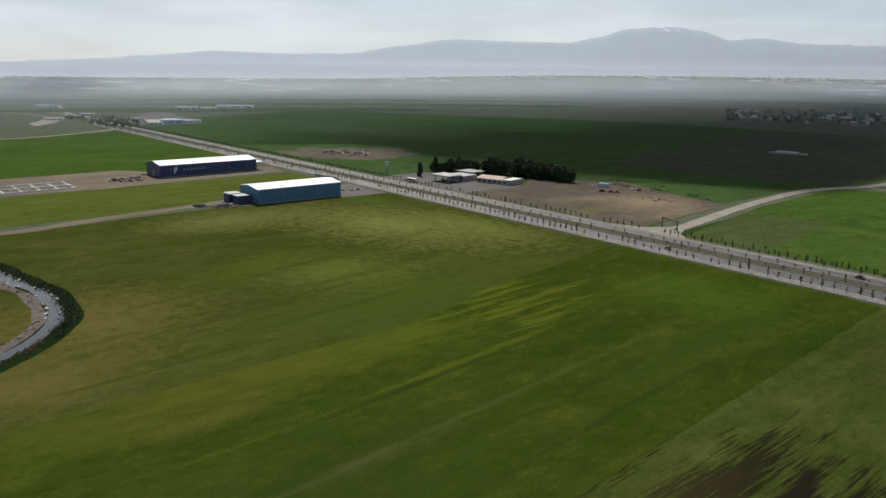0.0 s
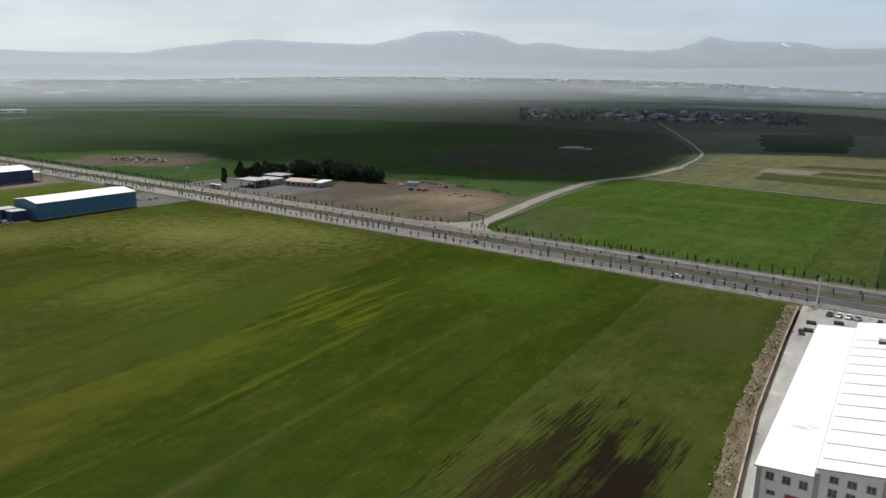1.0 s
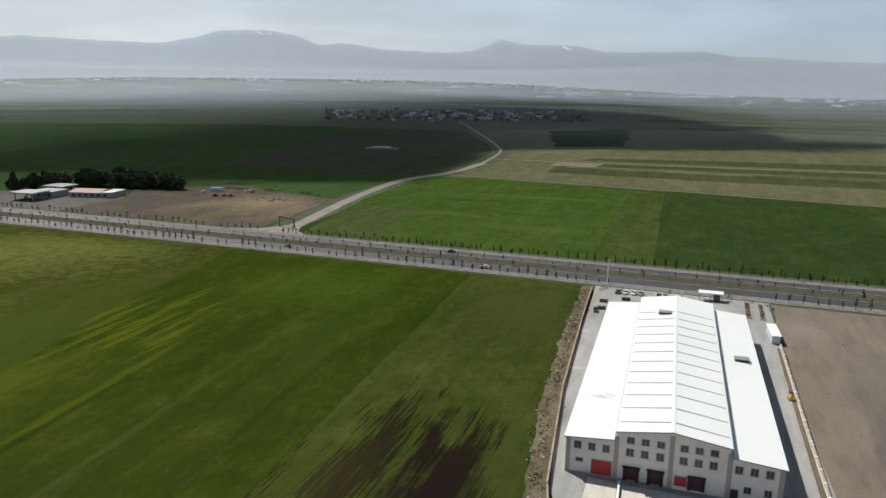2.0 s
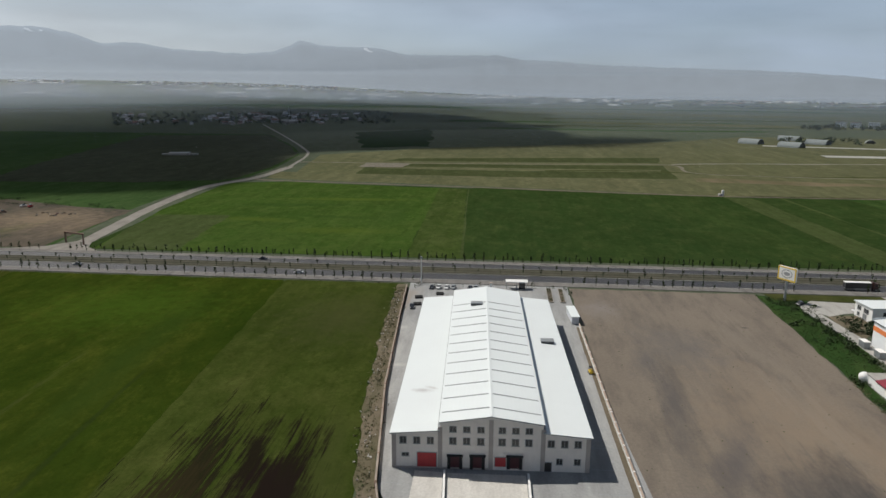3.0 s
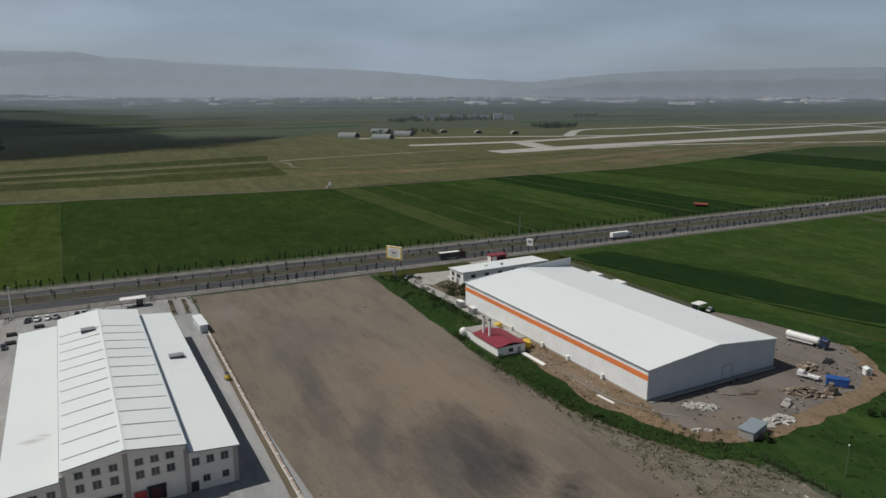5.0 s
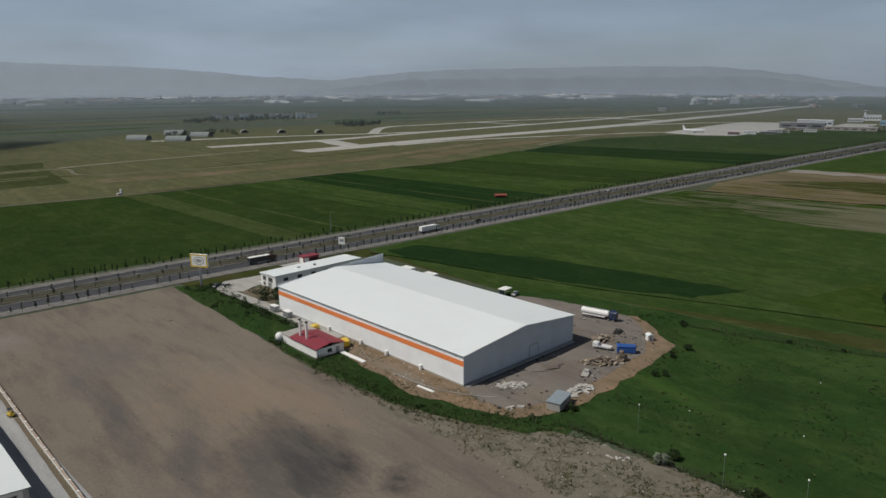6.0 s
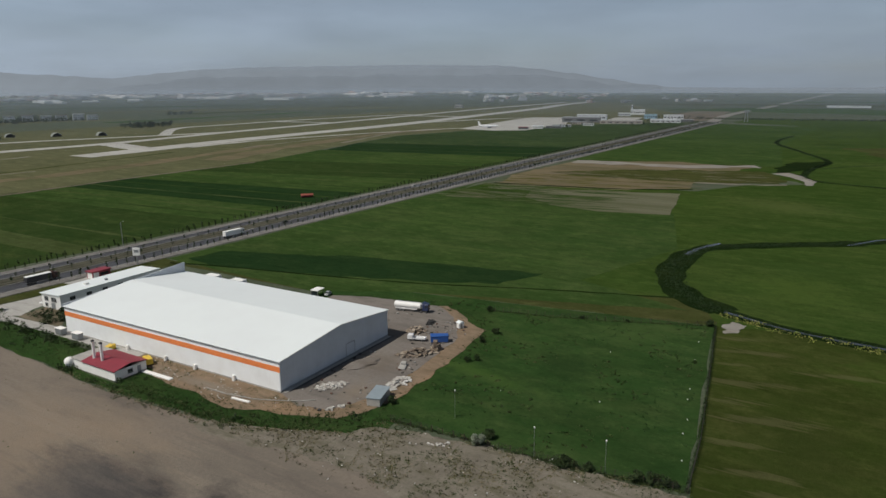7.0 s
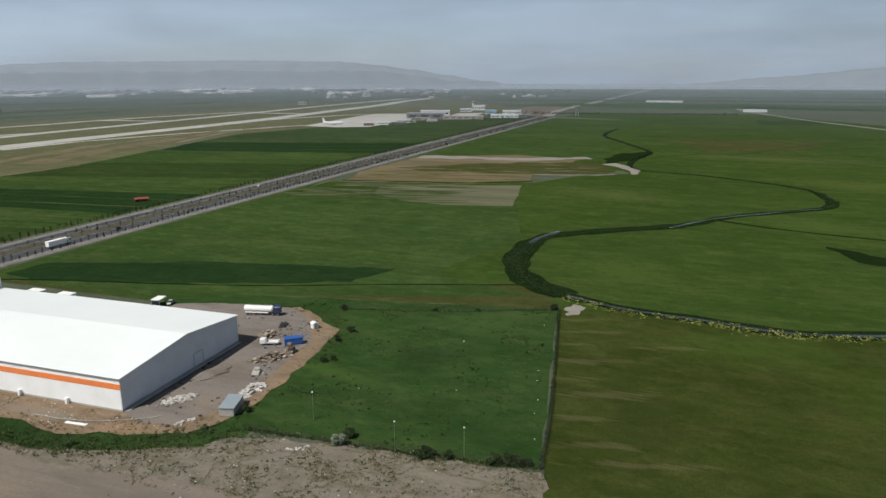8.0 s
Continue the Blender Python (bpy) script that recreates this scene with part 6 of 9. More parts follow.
shutter(store, pose(31.5, 0, 0.0), 4.2, 4.6, M_GREY_WALL, "closed grey sliding door")
for y in (70, 84):
    part("roof_unit", boxes((WE + 0.5, y, 7.6, WE + 4.0, y + 6, 9.4), bevel=0.1), M_WHITE, store, "white roof-edge unit")
    part("unit_leg", boxes((WE + 3.3, y + 0.6, 0, WE + 3.6, y + 0.9, 7.6), (WE + 3.3, y + 5.1, 0, WE + 3.6, y + 5.4, 7.6)), M_STEEL, store)
for y in (88.0, 97.5):
    u = part("cooling_unit", boxes((-3.9, y, 0.4, -1.9, y + 3.6, 2.5), bevel=0.06), M_GREY_TRIM, store, "grey cooling unit")
    part("unit_top", boxes((-4.0, y - 0.1, 2.5, -1.8, y + 3.7, 2.65)), M_WHITE, u)
    part("unit_leg", boxes(*[(-3.8 + 1.6 * a, y + 0.2 + 3.0 * b, 0, -3.6 + 1.6 * a, y + 0.4 + 3.0 * b, 0.4) for a in (0, 1) for b in (0, 1)]), M_STEEL, u)
for y in (17.5, 34, 47.5, 66):
    c = part("wall_box", boxes((-1.0, y, 0, -0.2, y + 0.8, 1.7), bevel=0.05), M_WHITE, store)

# parapet takes the same grey, with its shade in the colour
part("parapet", prism([(-0.3, ZE - 0.3), (WE, ZE - 0.3), (WE, 13.4), (46, 13.0), (-0.3, 10.0)], LE + 0.31, LE + 0.6), M_GREY_WALL, store, "parapet wall in a shaded grey tone behind the roof")

OFF = pose(136.4, 262.3, 0, 0, 0, 3.0)
office = thing("office_block", "white office block with sloping white roof", "building", OFF)
part("wall", boxes((0, 0, 0, 45, 0.3, 5.9), (0, 11.7, 0, 45, 12, 5.5), (0, 0.3, 0, 0.3, 11.7, 5.6), (44.7, 0.3, 0, 45, 11.7, 5.6)), M_WHITE, office)
part("roof", prism([(-0.4, 6.0), (12.4, 5.5), (12.4, 5.8), (-0.4, 6.3)], -0.5, 45.5, "x"), M_ROOF_WHITE, office)
window(office, pose(0, 4.2, 3.0, 0, 0, -90), 3.2, 1.6, 2)
window(office, pose(0, 9.0, 3.0, 0, 0, -90), 2.4, 1.6)
window(office, pose(0, 9.2, 0.7, 0, 0, -90), 1.6, 1.3)
shutter(office, pose(0, 4.8, 0, 0, 0, -90), 2.2, 2.3, M_GREY_TRIM, "grey entrance door")
for x in (5, 12, 19, 26, 33, 40):
    window(office, pose(x, 0, 3.2), 2.2, 1.4)
part("roof_hatch", boxes((14, 5, 5.7, 15.6, 6.6, 6.8), bevel=0.05), M_WHITE, office)
part("roof_hatch", boxes((22, 3.5, 5.8, 23, 4.5, 6.9), bevel=0.05), M_GREY_TRIM, office)
gatehouse = thing("gatehouse", "small gatehouse with dark red roof and pale arched front", "building", pose(168.6, 294.0, 0.1, 0, 0, 2))
part("wall", boxes((0, 0, 0, 8.5, 4.5, 2.9)), M_RED_ROOF, gatehouse, "dark red wall")
part("roof", boxes((-0.5, -0.5, 2.9, 9.0, 5.0, 3.3), bevel=0.05), M_RED_ROOF, gatehouse)
part("arched_front", boxes((-0.05, 0.6, 0, -0.002, 3.9, 2.6), (0.3, -0.05, 0, 2.8, -0.002, 2.6)), M_WHITE, gatehouse, "pale arched front")
part("window", boxes((3.6, -0.06, 1.0, 7.6, -0.002, 2.2)), M_GLASS, gatehouse)

# ---- boiler house with the dark red roof ----
boiler = thing("boiler_house", "low white boiler house with dark red roof and two chimneys", "building", pose(108.6, 184.6, 0, 0, 0, 1.5))
part("wall", boxes((0, 0, 0, 10.5, 0.25, 2.9), (0, 21.2, 0, 10.5, 21.5, 2.9), (0, 0.25, 0, 0.25, 21.2, 2.9), (10.25, 0.25, 0, 10.5, 21.2, 2.9)), M_WHITE, boiler)
part("roof", prism([(-0.4, 2.9), (5.2, 4.0), (10.9, 2.9), (10.9, 3.1), (5.2, 4.2), (-0.4, 3.1)], -0.4, 16.0), M_RED_ROOF, boiler, "dark red sheet roof")
part("roof", prism([(-0.2, 2.92), (10.7, 2.92), (10.7, 3.15), (-0.2, 3.15)], 16.02, 21.8), M_SLAB, boiler)
for y in (9.5, 13.5):
    bm = bmesh.new()
    rod(bm, (2.6, y, 3.2), (2.6, y, 9.0), 0.46, 0.42, 14)
    ch = part("chimney", bm, M_WHITE, boiler, "white round chimney")
    bm = bmesh.new()
    rod(bm, (2.6, y, 9.0), (2.6, y, 9.4), 0.5, 0.5, 14)
    part("chimney_cap", bm, M_DARK, ch)
window(boiler, pose(5, 0, 1.0), 1.6, 1.1)
part("door", boxes((7.4, -0.06, 0, 8.6, -0.002, 2.2)), M_GREY_TRIM, boiler)

# ---- the blue halls ----
def clad_hall(name, label, m, w, length, eave, ridge, mat, wing=None):
    """A gabled metal hall: local x across, y along."""
    h = thing(name, label, "hall", m)
    gab = [(0, 0), (w, 0), (w, eave), (w / 2, ridge), (0, eave)]
    part("wall", prism(gab, 0, 0.3), mat, h)
    part("wall", prism(gab, length - 0.3, length), mat, h)
    part("wall", boxes((0, 0.3, 0, 0.3, length - 0.3, eave)), mat, h)
    part("wall", boxes((w - 0.3, 0.3, 0, w, length - 0.3, eave)), mat, h)
    part("roof", roof_plane(-0.4, eave - 0.02, w / 2, ridge + 0.02, -0.3, length + 0.3), M_ROOF_WHITE, h, "white sheet roof")
    part("roof", roof_plane(w / 2, ridge + 0.02, w + 0.4, eave - 0.02, -0.3, length + 0.3), M_ROOF_WHITE, h)
    part("plinth", boxes((w + 0.002, 0, 0, w + 0.08, length, 0.8)), M_GREY_TRIM, h)
    shutter(h, pose(w / 2, 0, 0), 4.5, 4.8, M_GREY_TRIM, "grey sliding door")
    for k in range(5):
        part("downpipe", boxes((w + 0.08, length * (k + 0.5) / 5, 0, w + 0.2, length * (k + 0.5) / 5 + 0.14, eave)), M_GREY_TRIM, h)
    return h


blue = clad_hall("blue_hall", "steel-blue metal hall with white roof beside a green field", pose(-477, 196.5, 0, 0, 0, 0.6), 29, 65, 10.2, 12.0, M_BLUE_WALL)
for x0, y0, ww, dd, hh in ((2, -13, 9, 9, 6.5), (12, -11, 9, 8, 6.0)):
    an = part("annex", boxes((x0, y0, 0, x0 + ww, y0 + dd, hh - 0.3)), M_NAVY_WALL, blue, "dark annex with grey roof")
    part("annex_roof", boxes((x0 - 0.4, y0 - 0.4, hh - 0.3, x0 + ww + 0.4, y0 + dd + 0.4, hh)), M_GREY_TRIM, an)
navy = clad_hall("navy_hall", "dark navy metal hall with white roof", pose(-650, 183, 0, 0, 0, 2.0), 34, 88, 10.5, 13.0, M_NAVY_WALL)
part("wall_emblem", boxes((34.01, 12, 3.2, 34.06, 13, 8.2), (34.01, 13.5, 5.2, 34.06, 14.5, 8.8)), M_WHITE, navy, "pale plain emblem on the wall")
part("wall_lettering", boxes(*[(34.01, 20 + 3.0 * k, 5.2, 34.06, 22 + 3.0 * k, 6.8) for k in range(7)]), M_GREY_TRIM, navy)
part("canopy", boxes((20, 88.3, 7.2, 33, 96, 7.8)), M_WHITE, navy)
part("canopy_post", boxes((20.5, 95, 0, 20.9, 95.4, 7.2), (32, 95, 0, 32.4, 95.4, 7.2)), M_STEEL, navy)

# ---- plants ----
def leaves(centres, size, seed, flat=0.0):
    """Small leaf cards, one round each centre: arrays of corners and faces."""
    r = np.random.RandomState(seed)
    c = np.asarray(centres, dtype=float)
    k = len(c)
    a = r.normal(size=(k, 3))
    a[:, 2] *= 1 - flat
    a /= np.linalg.norm(a, axis=1)[:, None]
    b = np.cross(a, r.normal(size=(k, 3)))
    b /= np.linalg.norm(b, axis=1)[:, None]
    s = (np.asarray(size) * r.uniform(0.6, 1.3, k))[:, None] if np.ndim(size) == 0 else (np.asarray(size) * r.uniform(0.7, 1.2, k))[:, None]
    v = np.stack([c - a * s, c + b * s * 0.7, c + a * s, c - b * s * 0.7], axis=1).reshape(-1, 3)
    f = np.arange(4 * k).reshape(-1, 4)
    return v, f


def mesh_from(name, v, f, mat):
    me = bpy.data.meshes.new(name)
    me.from_pydata([tuple(p) for p in v], [], [tuple(int(i) for i in q) for q in f])
    me.materials.append(mat)
    return me


def blob_points(r, n, rad, squash, centre=(0, 0, 0)):
    d = r.normal(size=(n, 3))
    d /= np.linalg.norm(d, axis=1)[:, None]
    d *= (r.uniform(0.35, 1.0, n) ** 0.5)[:, None]
    return d * [rad, rad, rad * squash] + np.asarray(centre)


def sapling_crown(seed, height):
    """A slim young tree's crown in three uneven tiers."""
    r = np.random.RandomState(seed)
    pts = []
    for k in range(3):
        t = k / 2
        pts.append(blob_points(r, 20, 0.50 - 0.16 * t + r.uniform(-0.1, 0.1), 1.3, (r.uniform(-0.12, 0.12), r.uniform(-0.12, 0.12), height * (0.42 + 0.24 * k))))
    return leaves(np.concatenate(pts), 0.25, seed)


def sapling_trunk(height):
    bm = bmesh.new()
    rod(bm, (0, 0, -0.1), (0.03, 0.02, height * 0.85), 0.07, 0.025, 5)
    rod(bm, (0.02, 0, height * 0.35), (0.28, 0.1, height * 0.62), 0.03, 0.012, 4)
    rod(bm, (0.02, 0, height * 0.4), (-0.25, -0.12, height * 0.68), 0.03, 0.012, 4)
    return bm


SAPLINGS = []
for k in range(5):
    h = 2.6 + 0.35 * k
    t = thing("street_tree", "slim young street tree with sparse dark crown beside the road", "tree", pose(-300 - k * 4.6, 303.2, 0.22), "street trees along the road")
    part("trunk", sapling_trunk(h), M_BARK, t)
    cr = new("crown", mesh_from("crown", *sapling_crown(50 + k, h), M_LEAF))
    cr.parent = t
    SAPLINGS.append(t)
tree_rng = random.Random(21)
far_v, far_f, base = [], [], 0


def far_sapling(x, y, z, s, k):
    """Adds a simple young tree to the joined far rows."""
    global base
    r = np.random.RandomState(1000 + k % 40)
    v, f = leaves(blob_points(r, 16, 0.48, 2.2, (0, 0, 1.7)), 0.32, k % 40)
    tv = np.array([(-0.06, 0, -0.1), (0.06, 0, -0.1), (0.03, 0, 2.2), (-0.03, 0, 2.2), (0, -0.06, -0.1), (0, 0.06, -0.1), (0, 0.03, 2.2), (0, -0.03, 2.2)])
    v = np.concatenate([v, tv]) * s + [x, y, z]
    f = np.concatenate([f, len(f) * 4 + np.array([[0, 1, 2, 3], [4, 5, 6, 7]])]) + base
    far_v.append(v)
    far_f.append(f)
    base += len(v)


count = 0
for y, gap, x_lo, x_hi, size in ((303.2, 4.7, -300, 330, 1.0), (340.4, 4.7, -210, 330, 1.0), (346.0, 5.6, -150, 160, 0.85), (319.0, 9.4, -1200, 1400, 0.75), (326.4, 8.3, -1200, 1400, 0.7)):
    x = -1380.0
    k = 0
    while x < 1450:
        x += gap * tree_rng.uniform(0.82, 1.18)
        k += 1
        if tree_rng.random() < 0.07 or (-243 < x < -229 and y > 330) or (y < 310 and (-32 < x < 24 or 128 < x < 152 or -492 < x < -462)) or (y > 345 and (-520 < x < -245)):
            continue
        s = size * tree_rng.uniform(0.8, 1.35)
        yy = y + tree_rng.uniform(-0.35, 0.35)
        z = 0.22 if y < 342 else 0.03
        if x_lo < x < x_hi and y not in (319.0, 326.4) and count < 290:
            c = copy_thing(SAPLINGS[tree_rng.randrange(5)], pose(x, yy, z, 0, 0, tree_rng.uniform(0, 360)) @ Matrix.Diagonal((s, s, s, 1)))
            count += 1
        else:
            far_sapling(x, yy, z, s * 1.3, k)
rest = new("street_tree_rows", mesh_from("street_tree_rows", np.concatenate(far_v), np.concatenate(far_f), M_LEAF))
tagged(rest, "rows of young street trees running along the road", "trees", "", "stuff")


def big_tree(name, x, y, height, width, seed, label, mat=None, slim=False, group=""):
    """A tree: tapered trunk, limbs and a crown of leaf clumps with gaps."""
    r = np.random.RandomState(seed)
    t = thing(name, label, "tree", pose(x, y, 0), group)
    bm = bmesh.new()
    rod(bm, (0, 0, -0.2), (0.1, 0.05, height * 0.7), 0.028 * height, 0.01 * height, 7)
    for k in range(6):
        a = r.uniform(0, 6.28)
        z0 = height * r.uniform(0.2, 0.55)
        rod(bm, (0, 0, z0), (math.cos(a) * width * 0.4, math.sin(a) * width * 0.4, z0 + height * 0.22), 0.01 * height, 0.004 * height, 5)
    part("trunk", bm, M_BARK, t)
    pts = []
    n = 14 if not slim else 9
    for k in range(n):
        z = height * (r.uniform(0.18, 0.9) if not slim else 0.12 + 0.82 * k / n)
        reach = width * 0.42 * (1 - abs(z / height - 0.5) * 0.9) if not slim else width * 0.3 * (1.1 - z / height)
        a = r.uniform(0, 6.28)
        pts.append(blob_points(r, 64, width * (0.24 if not slim else 0.32) * r.uniform(0.7, 1.25), 0.8 if not slim else 1.3, (math.cos(a) * reach, math.sin(a) * reach, z)))
    v, f = leaves(np.concatenate(pts), (0.085 if height > 6 else 0.075) * height, seed)
    cr = new("crown", mesh_from("crown", v, f, mat or M_LEAF))
    cr.parent = t
    return t


# grove behind the filling station
for k, (x, y, h) in enumerate(((-502, 374, 12), (-514, 401, 15), (-516, 430, 12))):
    big_tree("tree", x, y, h, 5, 300 + k, "dark slender poplar behind the filling station", M_GROVE, True, "grove")
grove_rng = random.Random(12)
for k in range(44):
    t_ = (k + grove_rng.random()) / 44
    edge_ = 1 - abs(2 * t_ - 1) ** 2.5
    big_tree("tree", -520 + 124 * t_, 402 + 50 * t_ + 22 * math.sin(math.pi * t_) + grove_rng.uniform(-13, 13) * (0.3 + 0.7 * edge_), grove_rng.uniform(6, 11) + 5 * edge_, grove_rng.uniform(7, 11) + 2 * edge_, 310 + k, "dark leafy tree in the grove behind the filling station", M_GROVE, False, "grove")
for k, (x, y, h) in enumerate(((-2663, 650, 22), (-2711, 881, 18), (-2623, 1121, 24), (-2540, 1113, 24))):
    big_tree("tree", x, y, h, 6, 400 + k, "dark lone poplar far out on the plain", None, True)
big_tree("bush", 132.6, 76.3, 2.8, 3.0, 421, "pale silvery bush beside the lot", random_mat("silver_leaves", [(0.24, 0.27, 0.20), (0.30, 0.33, 0.26), (0.18, 0.22, 0.15)]))
for k, (x, y, h) in enumerate(((134.6, 56, 2.6), (135.2, 54, 2.2), (136.0, 50, 1.9), (137.3, 39.5, 2.4), (138.2, 36, 2.6), (138.8, 34, 2.2), (139.5, 32.0, 1.6), (222, 122.6, 2.0), (202, 109.4, 2.0), (192.5, 109.3, 2.0),
                               (175.8, 104.9, 1.7), (178, 103, 1.5), (140.1, 107.3, 2.0), (137, 76, 2.4), (248, 49.0, 2.2), (232, 90, 1.4), (237, 75, 1.2))):
    big_tree("shrub", x, y, h, h * 1.2, 440 + k, "dark green shrub in the paddock", M_LEAF, False, "paddock shrubs")


def in_poly(x, y, poly):
    hit, j = False, len(poly) - 1
    for i in range(len(poly)):
        (xi, yi), (xj, yj) = poly[i], poly[j]
        if (yi > y) != (yj > y) and x < (xj - xi) * (y - yi) / (yj - yi) + xi:
            hit = not hit
        j = i
    return hit


def weeds_at(name, spots, size, per, mat, label, seed, tall=0.8, leaf=0.3):
    """Many low tufts joined into one: each a handful of leaf cards."""
    r = np.random.RandomState(seed)
    pts, sizes = [], []
    for x, y in spots:
        s = size * r.uniform(0.4, 1.5)
        pts.append(blob_points(r, per, s, tall, (x, y, s * tall * 0.55)))
        sizes.append(np.full(per, s * leaf))
    p = np.concatenate(pts)
    p[:, 2] = np.maximum(p[:, 2], 0.03)
    v, f = leaves(p, np.concatenate(sizes), seed, 0.2)
    return tagged(new(name, mesh_from(name, v, f, mat)), label, "weeds", "", "stuff")


def spots_in(poly, n, seed, clump=0.0, lo=0.0):
    r = random.Random(seed)
    xs, ys = [p[0] for p in poly], [p[1] for p in poly]
    out, tries = [], 0
    while len(out) < n and tries < n * 60:
        tries += 1
        x, y = r.uniform(min(xs), max(xs)), r.uniform(min(ys), max(ys))
        if in_poly(x, y, poly) and (clump == 0 or noise.noise(Vector((x * clump, y * clump, seed))) > lo):
            out.append((x, y))
    return out


def spots_along(pts, n, spread, seed, offset=0.0):
    line = smooth_line([(*p, 0) for p in pts], 2.0)
    r, out = random.Random(seed), []
    for _ in range(n):
        i = r.randrange(len(line) - 1)
        d = (line[i + 1] - line[i]).normalized()
        s = Vector((-d.y, d.x, 0))
        p = line[i].lerp(line[i + 1], r.random()) + s * (offset + r.gauss(0, spread))
        out.append((p.x, p.y))
    return out


BAND = [(106, 297), (126, 289), (120, 262), (121, 236), (118, 212), (108, 208), (107.5, 184), (117, 183), (116, 165), (116, 141), (125, 115), (140, 107), (133, 101), (122, 106), (108, 134), (104, 180), (104.5, 208)]
sheet("weed_base", [(116, 98), (210, 111), (228, 168), (214, 194), (120, 202), (110, 140)], 0.02, M_PADDOCK, "green growth round the storage yard", 0.5, 8, "", 0.03)
sheet("weed_bank", BAND, 0.07, M_PADDOCK, "grassy ditch between lot and hall", 1.0, 4)
weeds_at("weed_band", spots_in(BAND, 4200, 5), 0.3, 7, M_WEED, "dense green weeds in a ditch between lot and hall", 5, 0.8, 0.34)
weeds_at("weed_band_dark", spots_in(BAND, 60, 6, 0.09, 0.05), 0.9, 40, M_LEAF, "dark bushes in the weedy ditch", 6, 0.8, 0.26)
weeds_at("driveway_bushes", spots_along([(108, 292), (116, 276), (117.5, 250), (118, 228), (119, 212)], 90, 1.6, 44), 1.1, 34, M_LEAF, "dark bushes along the driveway", 44, 0.9, 0.24)
weeds_at("ditch_tall_grass", spots_along([(108, 180), (107.5, 160), (108.5, 140), (116, 122), (127, 110)], 520, 2.2, 45), 0.55, 12, M_WEED, "tall dark grass in the ditch", 45, 0.9, 0.3)
weeds_at("lot_rim_weeds", spots_along([(104.5, 208), (104, 180), (107, 140), (120, 107), (133, 100)], 420, 0.9, 46), 0.4, 9, M_DRY_WEED, "dry weeds along the lot's edge", 46, 0.6, 0.34)
weeds_at("dry_weeds_wall", spots_along([(-22.5, 112), (-28.8, 136), (-35.6, 187), (-40.8, 251), (-43.6, 292)], 460, 1.3, 7, 0.6), 0.45, 8, M_DRY_WEED, "dry weeds and litter along the boundary wall", 7, 0.6, 0.35)
weeds_at("dry_weeds_lot", spots_in([(133, 101), (137, 62), (139, 28), (98, 20), (100, 70), (103, 110), (106, 138), (122, 106)], 2600, 8, 0.12, 0.0), 0.36, 8, M_DRY_WEED, "patchy dry weeds on the lot's edge", 8, 0.6, 0.36)
weeds_at("green_weeds_lot", spots_in([(133, 101), (137, 62), (139, 28), (110, 24), (106, 70), (108, 118)], 1500, 9, 0.1, 0.04), 0.36, 8, M_WEED, "green weeds on the lot's edge", 9, 0.6, 0.36)
weeds_at("reeds_west", spots_along(WEST[:7], 3200, 1.7, 10, 5.2), 0.5, 8, M_REED, "dark reeds on the outer river bank", 10, 1.0, 0.34)
weeds_at("brown_reeds_west", spots_along(WEST[6:], 900, 0.9, 47, 3.6), 0.55, 9, random_mat("brown_reeds", [(0.15, 0.105, 0.06), (0.11, 0.085, 0.045), (0.19, 0.14, 0.085), (0.08, 0.075, 0.035)]), "brown dry reeds on the river bank", 47, 1.1, 0.34)
weeds_at("bank_weeds_west", spots_along(WEST, 420, 1.1, 11, -5.2), 0.5, 8, random_mat("bank_weeds", [(0.10, 0.085, 0.07), (0.14, 0.12, 0.10), (0.06, 0.055, 0.04)]), "grey-brown weeds on the inner river bank", 11, 0.7, 0.34)
rubble_scatter("river_stones", spots_along(WEST[:6], 70, 0.5, 48, 2.6) + spots_along(WEST[:6], 50, 0.4, 49, -2.4), 0.7, M_STONE, "pale stones along the water's edge", 48)
weeds_at("reeds_east", spots_along(EAST, 7600, 1.7, 12) + spots_along(EAST[5:11], 2600, 3.2, 50), 0.4, 6, M_REED, "dark reeds filling the stream bed", 12, 0.9, 0.36)
weeds_at("yellow_reeds_east", spots_along(EAST[:6], 620, 1.6, 13, 3.4), 0.7, 8, random_mat("yellow_reeds", [(0.22, 0.24, 0.05), (0.32, 0.31, 0.10), (0.13, 0.17, 0.03)]), "yellow water plants along the stream", 13, 0.6, 0.36)
weeds_at("paddock_tufts", spots_in([(132.5, 101), (200, 114), (224, 162), (247, 49), (140, 31.5)], 1100, 14, 0.05, 0.02), 0.34, 7, random_mat("lush_tufts", [(0.015, 0.042, 0.009), (0.02, 0.052, 0.011), (0.026, 0.06, 0.014)]), "darker tufts of grass in the paddock", 14, 0.45, 0.4)
weeds_at("verge_weeds", spots_along([(-440, 298.6), (-230, 298.6), (-45, 298.6)], 900, 0.6, 15), 0.4, 7, M_DRY_WEED, "dry weeds along the road verge", 15, 0.6, 0.36)
weeds_at("garden_shrubs", spots_in([(127, 268), (135, 265), (138, 258), (130, 250), (124, 252)], 46, 16), 1.35, 34, M_LEAF, "garden shrubs before the office", 16, 1.0, 0.26)
weeds_at("station_scrub", spots_in([(-400, 470), (-300, 472), (-262, 466), (-330, 500), (-400, 505)], 160, 17, 0.05, 0.0), 0.9, 12, M_LEAF, "scrub behind the bare yard", 17, 0.8, 0.3)
rubble_scatter("verge_rubble", spots_along([(-22.5, 112), (-28.8, 136), (-35.6, 187), (-40.8, 251), (-43.6, 292)], 110, 1.3, 27, 0.6), 0.4, M_STONE, "pale stones and litter along the boundary wall", 27)
